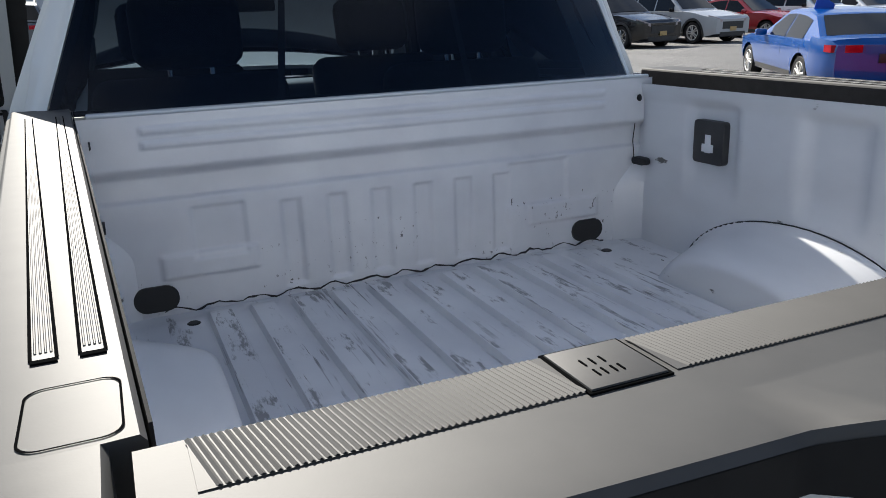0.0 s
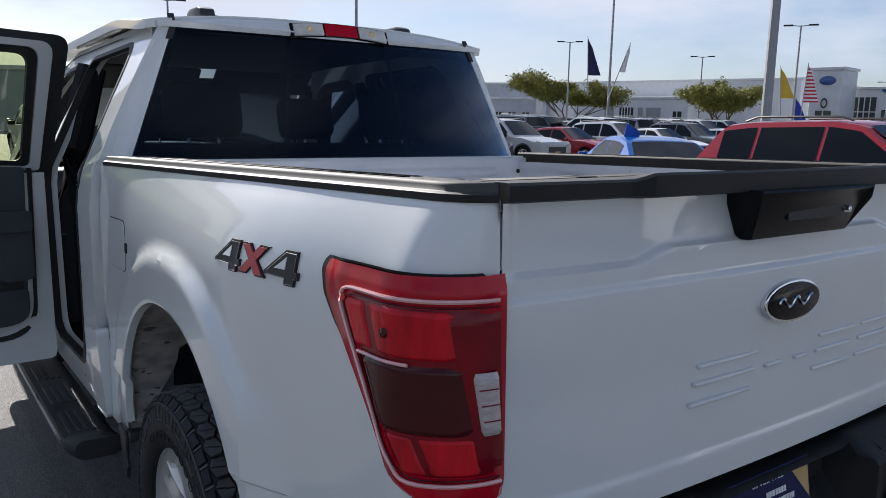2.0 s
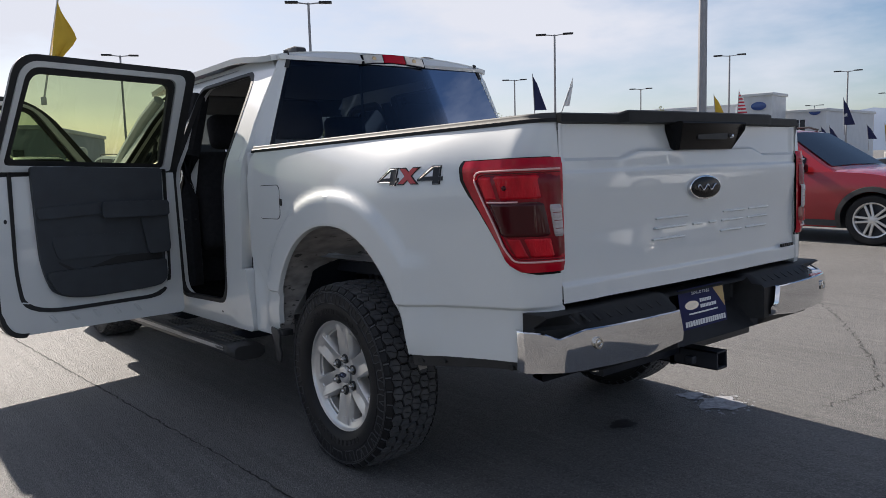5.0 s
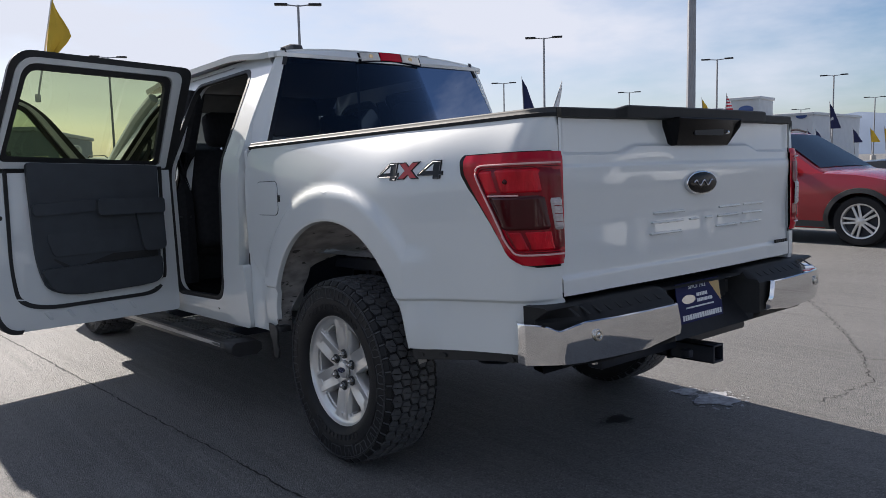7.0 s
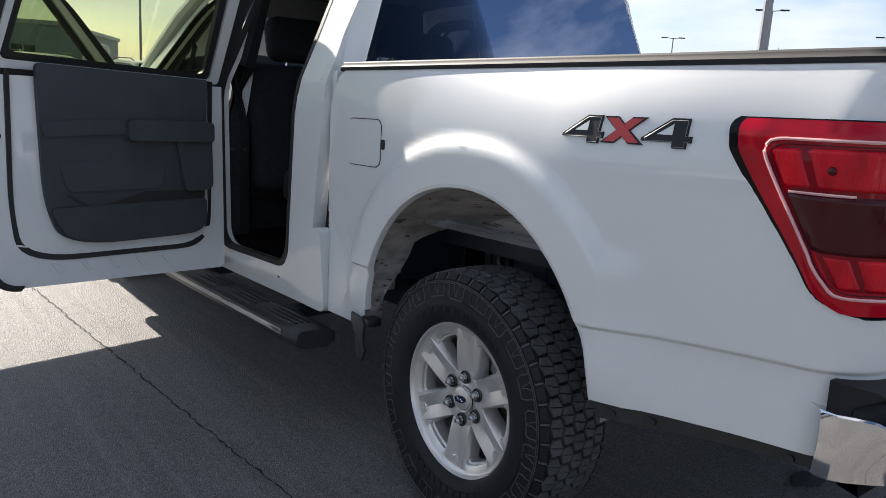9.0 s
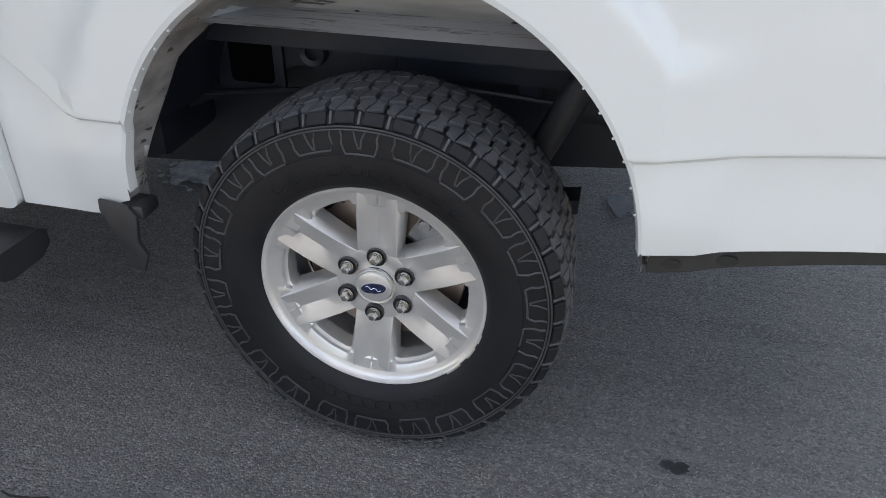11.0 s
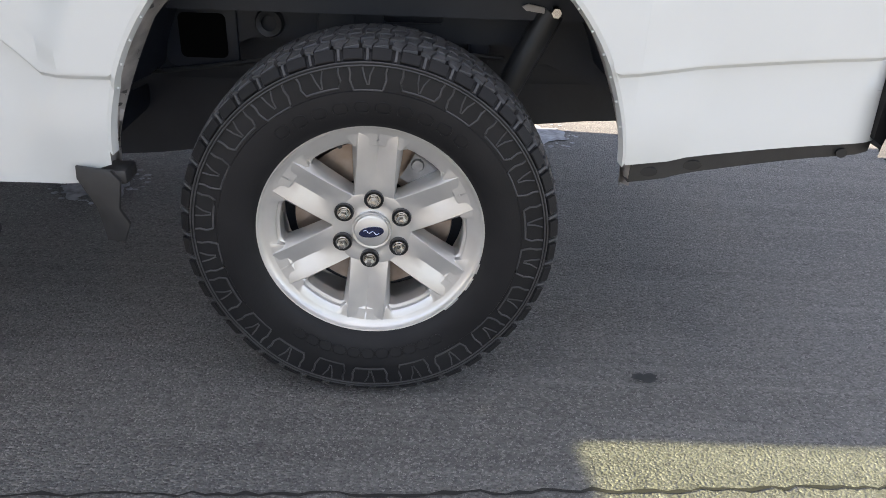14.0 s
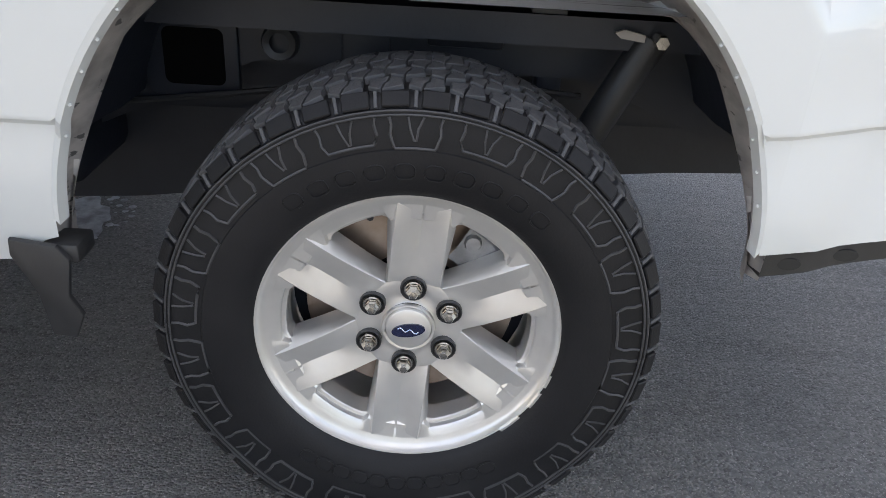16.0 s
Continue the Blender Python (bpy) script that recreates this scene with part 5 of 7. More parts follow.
    part("caliper_bridge", place(bm), CALIPER, cal)
    bm = B()
    lathe(bm, [(0.0001, -0.80), (0.200, -0.80)], 40, (0, 0, 0), "x")
    part("backing_plate", place(bm), CHASSIS, wh)
    return wh


for kind, side, wy in (("rear_wheel", -1, HUB[0]), ("rear_wheel", 1, HUB[0]), ("front_wheel", -1, HUB[0] + 3.55), ("front_wheel", 1, HUB[0] + 3.55)):
    wheel(kind, side, wy).matrix_basis = RAKE.inverted()


# ---- pickup truck: chassis ----
def chassis():
    bm = B()
    for s in (-1, 1):
        path = [(0.05, 0.62), (0.55, 0.66), (0.80, 0.76), (1.40, 0.76), (1.75, 0.60), (4.4, 0.56), (5.2, 0.62)]
        rows = []
        for y, z in path:
            rows.append([(s * 0.42, y, z - 0.07), (s * 0.52, y, z - 0.07), (s * 0.52, y, z + 0.07), (s * 0.42, y, z + 0.07)])
        g = sheet(bm, rows, close=True)
    fr = part("chassis_frame", bm, CHASSIS, truck, "black ladder frame rails")
    bm = B()
    lathe(bm, [(0.045, -0.80), (0.045, -0.2), (0.13, -0.10), (0.15, 0.0), (0.13, 0.10), (0.045, 0.2), (0.045, 0.80)], 20, (0, HUB[0], HUB[1]), "x")
    part("rear_axle", bm, CHASSIS, truck)
    for s in (-1, 1):
        bm = B()
        tube(bm, [(-0.64, 0.715, 0.795), (-0.635, 0.76, 0.70), (-0.63, 0.83, 0.55)], 0.030, 12)
        tube(bm, [(-0.63, 0.81, 0.58), (-0.62, 0.93, 0.33)], 0.024, 12)
        sh = part("shock_absorber", mirror(bm, s), BLACK, truck, "black rear shock absorber")
        bm = B()
        lathe(bm, [(0.0001, -0.692), (0.011, -0.692), (0.013, -0.684), (0.013, -0.66)], 6, (0, 0.712, 0.798), "x")
        part("shock_bolt", mirror(bm, s), NUT, sh)
        bm = B()
        prism(bm, [(0.735, 0.793), (0.735, 0.805), (0.77, 0.812), (0.785, 0.806), (0.775, 0.798)], "x", -0.668, -0.660)
        part("shock_bracket", mirror(bm, s), GALV, sh)
        bm = B()
        rows = []
        for i in range(13):
            y = lerp(0.72, 1.46, i / 12)
            z = 0.40 + 0.10 * ((y - 1.09) / 0.65) ** 2
            rows.append([(-0.60, y, z), (-0.53, y, z), (-0.53, y, z + 0.035), (-0.60, y, z + 0.035)])
        sheet(bm, rows, close=True)
        part("leaf_spring", mirror(bm, s), CHASSIS, truck)
        bm = B()
        lathe(bm, [(0.018, -0.538), (0.030, -0.542), (0.034, -0.530), (0.034, -0.50)], 20, (0, 1.354, 0.727), "x")
        part("frame_tube", mirror(bm, s), BLACK, fr)
        bm = B()
        prism(bm, rounded(1.430, 1.600, 0.620, 0.800, 0.02), "x", -0.532, -0.515, 0.003)
        fp = part("frame_plate", mirror(bm, s), CHASSIS, fr)
        bm = B()
        prism(bm, rounded(1.455, 1.565, 0.642, 0.745, 0.014), "x", -0.5335, -0.52)
        part("plate_opening", mirror(bm, s), GROOVE, fp)
        bm = B()
        box(bm, (-0.50, 1.20, 0.70), (0.05, 0.09, 0.20), 0.008)
        box(bm, (-0.51, 1.02, 0.76), (0.04, 0.14, 0.05), 0.008)
        box(bm, (-0.49, 0.86, 0.72), (0.05, 0.05, 0.16), 0.01)
        part("axle_bracket", mirror(bm, s), CHASSIS, fr)
        bm = B()
        tube(bm, [(-0.53, 1.66, 0.60), (-0.54, 1.45, 0.63), (-0.545, 1.25, 0.66), (-0.54, 1.05, 0.68), (-0.53, 0.80, 0.66)], 0.006, 6)
        part("brake_line", mirror(bm, s), BLACK, fr)
        bm = B()
        prism(bm, [(1.597, 0.522), (1.662, 0.530), (1.664, 0.505), (1.634, 0.440), (1.624, 0.372), (1.590, 0.368), (1.574, 0.408), (1.590, 0.440), (1.580, 0.500)], "x", -0.966, -0.954, 0.003)
        box(bm, (-0.925, 1.595, 0.505), (0.06, 0.05, 0.030), 0.006)
        part("mud_flap", mirror(bm, s), BLACK, truck, "short black mud flap bracket")
    for s in (-1, 1):
        bm = B()
        prism(bm, [(0.10, 0.495), (0.10, 0.85), (1.95, 0.85), (1.95, 0.335), (1.70, 0.351), (1.25, 0.408), (0.56, 0.472)], "x", -0.405, -0.395)
        part("inner_shield", mirror(bm, s), CHASSIS, fr)
    bm = B()
    tube(bm, [(-0.30, 0.2, 0.60), (-0.30, 1.9, 0.58)], 0.11, 16)
    tube(bm, [(0.45, 0.35, 0.47), (0.42, 1.8, 0.45), (0.3, 3.0, 0.42)], 0.035, 10)
    box(bm, (0, 3.3, 0.535), (1.3, 3.2, 0.14), 0.03)
    part("underbody", bm, CHASSIS, truck, "black underbody and exhaust")


chassis()


def mirror(bm, s):
    if s > 0:
        for v in bm.verts:
            v.co.x = -v.co.x
    return bm

# ---- pickup truck: cab ----
bed_parts = set(truck.children)


def cab_x(z):
    x = 0.932 - 0.42 * max(0.0, z - 1.31) - 0.10 * max(0.0, z - 1.31) ** 2
    return x - 0.02 * ss((0.66 - z) / 0.16) + 0.010 * ss((z - 0.9) / 0.2) * (1 - ss((z - 1.2) / 0.12))


def round_outline(pts, r, n=5):
    o = []
    k = len(pts)
    for i in range(k):
        p, a, b = Vector(pts[i]), Vector(pts[i - 1]), Vector(pts[(i + 1) % k])
        q = r[i] if isinstance(r, (list, tuple)) else r
        pa = p + (a - p).normalized() * min(q, (a - p).length * 0.45)
        pb = p + (b - p).normalized() * min(q, (b - p).length * 0.45)
        for j in range(n + 1):
            t = j / n
            v = pa * (1 - t) ** 2 + p * 2 * t * (1 - t) + pb * t * t
            o.append((v.x, v.y))
    return o


def slab(bm, pts, w0, w1, hx=cab_x):
    """A side-panel outline of (y, z) between two depths measured inward from the body side."""
    lo = [bm.verts.new((-(hx(z)) + w0, y, z)) for y, z in pts]
    hi = [bm.verts.new((-(hx(z)) + w1, y, z)) for y, z in pts]
    n = len(pts)
    bm.faces.new(lo)
    bm.faces.new(hi)
    for i in range(n):
        bm.faces.new((lo[i], lo[(i + 1) % n], hi[(i + 1) % n], hi[i]))


def ring(bm, outer, inner, w0, w1, hx=cab_x):
    n = len(outer)
    v = [[bm.verts.new((-(hx(z)) + w, y, z)) for y, z in o] for o, w in ((outer, w0), (inner, w0), (inner, w1), (outer, w1))]
    for k in range(4):
        a, b = v[k], v[(k + 1) % 4]
        for i in range(n):
            bm.faces.new((a[i], a[(i + 1) % n], b[(i + 1) % n], b[i]))


def grow(pts, d):
    c = Vector((sum(p[0] for p in pts) / len(pts), sum(p[1] for p in pts) / len(pts)))
    ex = max(abs(p[0] - c.x) for p in pts)
    ez = max(abs(p[1] - c.y) for p in pts)
    return [(c.x + (p[0] - c.x) * (1 + d / ex), c.y + (p[1] - c.y) * (1 + d / ez)) for p in pts]


REAR_OPEN = round_outline([(2.130, 0.600), (2.79, 0.585), (2.80, 1.30), (2.81, 1.790), (2.075, 1.795), (2.030, 1.40)], [0.10, 0.10, 0.05, 0.08, 0.09, 0.2], 6)
FRONT_OPEN = round_outline([(2.97, 0.585), (3.80, 0.585), (3.90, 0.95), (3.88, 1.25), (3.40, 1.77), (2.93, 1.775)], [0.10, 0.16, 0.2, 0.16, 0.2, 0.08], 6)


def cab_side(s):
    # rear quarter: from the outer edge to the door opening
    bm = B()
    def outline(open_pts, y0, y1, z0, z1, top_y0=None):
        o = []
        for y, z in open_pts:
            cy, cz = (y0 + y1) / 2, (z0 + z1) / 2
            dy, dz = y - cy, z - cz
            t = min(((y1 - cy) if dy > 0 else (cy - y0)) / max(abs(dy), 1e-6), ((z1 - cz) if dz > 0 else (cz - z0)) / max(abs(dz), 1e-6))
            o.append((cy + dy * t, cz + dz * t))
        return o
    ro = outline(REAR_OPEN, 1.885, 2.865, 0.470, 1.865)
    ro = [(y - (0.048 - 0.013 * ss((z - 1.40) / 0.1)) * (1 if y < 1.95 else 0), z) for y, z in ro]
    ring(bm, ro, REAR_OPEN, 0.0, 0.055)
    fo = outline(FRONT_OPEN, 2.865, 4.02, 0.470, 1.865)
    fo2 = []
    for y, z in fo:
        lim = 1.30 + (4.02 - y) * 0.82
        fo2.append((y, min(z, lim) if y > 3.3 else z))
    ring(bm, fo2, FRONT_OPEN, 0.0, 0.055)
    ob = part("cab_side", mirror(bm, s), WHITE, truck, "white cab side with door openings", angle=30)
    bm = B()
    for o in (REAR_OPEN, FRONT_OPEN):
        ring(bm, grow(o, 0.012), grow(o, -0.010), -0.002, 0.03)
    part("door_seal", mirror(bm, s), SEAL, ob, "black rubber door seal")
    # lower corner behind the door, with its drain hole
    bm = B()
    slab(bm, round_outline([(1.837, 0.475), (2.00, 0.475), (2.02, 0.70), (1.96, 0.78), (1.837, 0.80)], 0.03), -0.012, 0.03)
    part("cab_corner", mirror(bm, s), WHITE, ob)
    bm = B()
    lathe(bm, [(0.0001, -0.003), (0.011, -0.003), (0.013, 0.004)], 14, (-cab_x(0.55), 2.215, 0.545), "x")
    part("sill_plug", mirror(bm, s), SEAL, ob)
    # front wing with its wheel arch
    bm = B()
    FY = HUB[0] + 3.52
    rows = []
    for y in [3.99 + 0.03 * i for i in range(4)] + [FY - 0.5 * math.cos(math.pi * i / 40) for i in range(41)] + [5.22, 5.32, 5.42, 5.52, 5.60, 5.66, 5.70]:
        t = (y - FY) / 0.5
        z0 = max(0.52, 0.48 + 0.50 * math.sqrt(max(0, 1 - t * t))) if abs(t) < 1 else 0.52
        top = lerp(1.27, 1.16, ss((y - 4.3) / 1.4))
        row = []
        for i in range(15):
            z = lerp(z0, top, i / 14)
            x = 0.945 - 0.03 * ss((z - 1.0) / 0.27) - 0.20 * ss((y - 5.35) / 0.37) ** 2
            row.append((-x, y, z))
        rows.append(row)
    sheet(bm, rows)
    thicken(bm, -0.006)
    part("front_wing", mirror(bm, s), WHITE, truck, angle=30)
    bm = B()
    lathe(bm, [(0.50, -0.93), (0.50, -0.55), (0.0001, -0.55)], 24, (0, FY, 0.48), "x", (0, 180))
    part("front_wheel_liner", mirror(bm, s), CHASSIS, truck)
    return ob


cab_left, cab_right = cab_side(-1), cab_side(1)


def roof_z(x, y):
    f = ss((y - 1.84) / 0.5) * (1 - 0.9 * ss((y - 3.0) / 0.75) ** 2)
    return 1.868 + 0.044 * f - 0.045 * (abs(x) / 0.72) ** 3


def cab_shell():
    bm = B()
    rows = []
    for i in range(33):
        y = 1.862 + (3.62 - 1.862) * i / 32
        rows.append([(x, y - 0.0 + 0.05 * (1 - (x / 0.72) ** 2) * ss((y - 3.2) / 0.4), roof_z(x, y)) for x in (-0.722 + 1.444 * j / 30 for j in range(31))])
    sheet(bm, rows)
    thicken(bm, -0.03)
    roof = part("roof", bm, WHITE, truck, "white roof panel")
    # header above the rear glass and the pillars beside it
    GB, GT = (1.757, 1.372), (1.849, 1.836)

    def gx(z):
        return lerp(0.818, 0.634, (z - GB[1]) / (GT[1] - GB[1]))

    def gyz(z, x):
        t = (z - GB[1]) / (GT[1] - GB[1])
        return lerp(GB[0], GT[0], t) - 0.020 * (1 - (x / 0.8) ** 2)
    bm = B()
    sheet(bm, [[(x, lerp(1.838, 1.868, j / 4) - 0.02 * (1 - (x / 0.7) ** 2), lerp(1.831, roof_z(x, 1.862) - 0.0, ss(j / 4))) for x in (-0.69 + 1.38 * i / 30 for i in range(31))] for j in range(5)])
    thicken(bm, -0.02)
    part("rear_header", bm, WHITE, roof)
    for s in (-1, 1):
        bm = B()
        rows = []
        for j in range(17):
            z = lerp(1.33, 1.862, j / 16)
            xi, xo = gx(min(z, 1.836)) + 0.004, cab_x(z)
            yi = gyz(z, gx(min(z, 1.836)))
            yo = lerp(1.885, 1.855, ss((z - 1.35) / 0.2))
            rows.append([(-lerp(xi, xo, k / 6) , lerp(yi, yo, ss(k / 6) ** 1.3), z) for k in range(7)])
        sheet(bm, rows)
        thicken(bm, -0.02)
        part("rear_pillar", mirror(bm, s), WHITE, cab_left if s < 0 else cab_right, angle=50)
        bm = B()
        rows = []
        for j in range(9):
            z = lerp(1.79, 1.880, j / 8)
            xi = gx(min(z, 1.836)) - 0.006
            yy = gyz(z, xi) - 0.006 if z < 1.836 else lerp(1.835, 1.860, (z - 1.836) / 0.045)
            rows.append([(-xi, yy, z), (-xi - 0.022, yy + 0.004, z)])
        sheet(bm, rows)
        thicken(bm, -0.006)
        part("roof_ditch_trim", mirror(bm, s), SEAL, roof, "black roof ditch trim")
    bm = B()
    sheet(bm, [[(x * gx(z), gyz(z, x * gx(z)), z) for x in (-1 + 2 * i / 24 for i in range(25))] for z in (lerp(GB[1], GT[1], j / 10) for j in range(11))])
    rg = part("rear_window", bm, TINT, truck, "dark tinted rear window")
    bm = B()
    o = [(-1, GB[1] + 0.0), (1, GB[1]), (1, GT[1]), (-1, GT[1])]
    rows = []
    loop = [(-1 + 2 * i / 16, GB[1]) for i in range(17)] + [(1, lerp(GB[1], GT[1], i / 8)) for i in range(1, 9)] + [(1 - 2 * i / 16, GT[1]) for i in range(1, 17)] + [(-1, lerp(GT[1], GB[1], i / 8)) for i in range(1, 9)]
    for k, z in loop:
        kk, zz = k * 0.972, lerp(GB[1], GT[1], 0.5) + (z - (GB[1] + GT[1]) / 2) * 0.945
        rows.append([(k * gx(z), gyz(z, k * gx(z)) + 0.002, z), (kk * gx(zz), gyz(zz, kk * gx(zz)) + 0.002, zz)])
    sheet(bm, rows)
    part("window_border", bm, SEAL, rg)
    bm = B()
    for k in (-0.33, 0.33):
        sheet(bm, [[((k + d) * gx(z), gyz(z, k * gx(z)) + 0.006, z) for d in (-0.012, 0.012)] for z in (1.38, 1.6, 1.825)])
    part("window_divider", bm, SEAL, rg)
    # rear wall below the glass
    bm = B()
    box(bm, (0, 1.84, 0.95), (1.80, 0.05, 0.84), 0.02)
    part("cab_rear_wall", bm, WHITE, truck)
    bm = B()
    box(bm, (0, 1.885, 0.95), (1.74, 0.02, 0.80), 0.006)
    part("cab_rear_trim", bm, TRIM, truck)
    # high brake lamp
    def lamp_z(x):
        return 1.864 - 0.012 * (x / 0.2) ** 2
    for nm, x0, x1, m, lb in (("brake_lamp_housing", -0.212, 0.212, GLOSSBLACK, ""), ("brake_lens", -0.070, 0.070, REDLENS, "red high brake lens"), ("cargo_lamp_lens", -0.200, -0.078, LAMPCLEAR, "clear cargo lamp lens"), ("cargo_lamp_lens", 0.078, 0.200, LAMPCLEAR, "clear cargo lamp lens")):
        b = B()
        k = 0.0 if m is GLOSSBLACK else 1.0
        sheet(b, [[(x, 1.815 + 0.010 * j - 0.006 * k - 0.0, lamp_z(x) - 0.026 + (0.050 - 0.006 * k) * j / 2 + 0.003 * k) for x in (lerp(x0, x1, i / 10) for i in range(11))] for j in range(3)])
        thicken(b, 0.012)
        part(nm, b, m, roof, lb)
    bm = B()
    for x in (-0.135, 0.135):
        lathe(bm, [(0.0001, 1.805), (0.012, 1.803), (0.014, 1.812)], 12, (x, 0, lamp_z(x) + 0.002), "y")
    part("cargo_bulb", bm, material("warm_bulb_reflector", (0.75, 0.55, 0.30), 0.25, 0.3), roof)
    # roof rack feet
    for s in (-1, 1):
        bm = B()
        prism(bm, [(2.03, 1.888), (2.05, 1.937), (2.08, 1.947), (2.17, 1.947), (2.20, 1.937), (2.21, 1.888)], "x", s * 0.445 - 0.03, s * 0.445 + 0.03, 0.006)
        box(bm, (s * 0.445 - s * 0.04, 2.12, 1.905), (0.14, 0.20, 0.014), 0.005)
        part("roof_mount", bm, BLACK, roof, "black roof marker mount")
    # windscreen, bonnet and nose
    bm = B()
    sheet(bm, [[(x * lerp(0.82, 0.68, t), lerp(4.28, 3.63, t) + 0.09 * (1 - x * x), lerp(1.27, 1.80, t)) for x in (-1 + 2 * i / 16 for i in range(17))] for t in (j / 8 for j in range(9))])
    part("windscreen", bm, CLEARGLASS, truck, "clear windscreen")
    for s in (-1, 1):
        bm = B()
        tube(bm, [(-0.885, 4.18, 1.26), (-0.83, 3.93, 1.48), (-0.765, 3.70, 1.68), (-0.715, 3.52, 1.80)], [0.045, 0.042, 0.040, 0.036], 8)
        part("windscreen_pillar", mirror(bm, s), WHITE, cab_left if s < 0 else cab_right)
        bm = B()
        tube(bm, [(-0.80, 4.02, 1.30), (-0.76, 3.86, 1.47), (-0.70, 3.68, 1.62), (-0.665, 3.50, 1.74)], [0.05, 0.05, 0.045, 0.04], 8)
        part("pillar_trim", mirror(bm, s), TRIM, cab_left if s < 0 else cab_right)
        bm = B()
        tube(bm, [(-0.745, 3.88, 1.38), (-0.72, 3.80, 1.385), (-0.70, 3.74, 1.45), (-0.695, 3.70, 1.53), (-0.71, 3.70, 1.56)], 0.014, 8)
        part("grab_handle", mirror(bm, s), TRIM, cab_left if s < 0 else cab_right)
    bm = B()
    sheet(bm, [[(x * 0.92, y + 0.10 * (1 - x * x) * ss((y - 5.2) / 0.5), lerp(1.275, 1.165, ss((y - 4.3) / 1.4)) + 0.05 * (1 - x * x) - 0.02 * abs(x) ** 6) for x in (-1 + 2 * i / 20 for i in range(21))] for y in (4.20 + 1.52 * j / 14 for j in range(15))])
    thicken(bm, -0.02)
    part("bonnet", bm, WHITE, truck)
    bm = B()
    sheet(bm, [[(x * 0.90, 5.72 + 0.12 * (1 - x * x), z) for x in (-1 + 2 * i / 16 for i in range(17))] for z in (0.82, 0.95, 1.08, 1.17)])
    thicken(bm, -0.03)
    part("grille", bm, BLACK, truck, "dark front grille")
    bm = B()
    sheet(bm, [[(x * 0.95, 5.74 + 0.14 * (1 - x * x) - 0.25 * ss((abs(x) - 0.8) / 0.2), z) for x in (-1 + 2 * i / 16 for i in range(17))] for z in (0.50, 0.60, 0.72, 0.82)])
    thicken(bm, -0.03)
    part("front_bumper", bm, CHROME, truck, "chrome front bumper")
    for s in (-1, 1):
        bm = B()
        prism(bm, rounded(0.66, 0.88, 0.93, 1.14, 0.03), "y", 5.70, 5.765, 0.01)
        part("headlamp", mirror(bm, -s), LAMPCLEAR, truck, "clear headlamp")
    return rg


cab_shell()


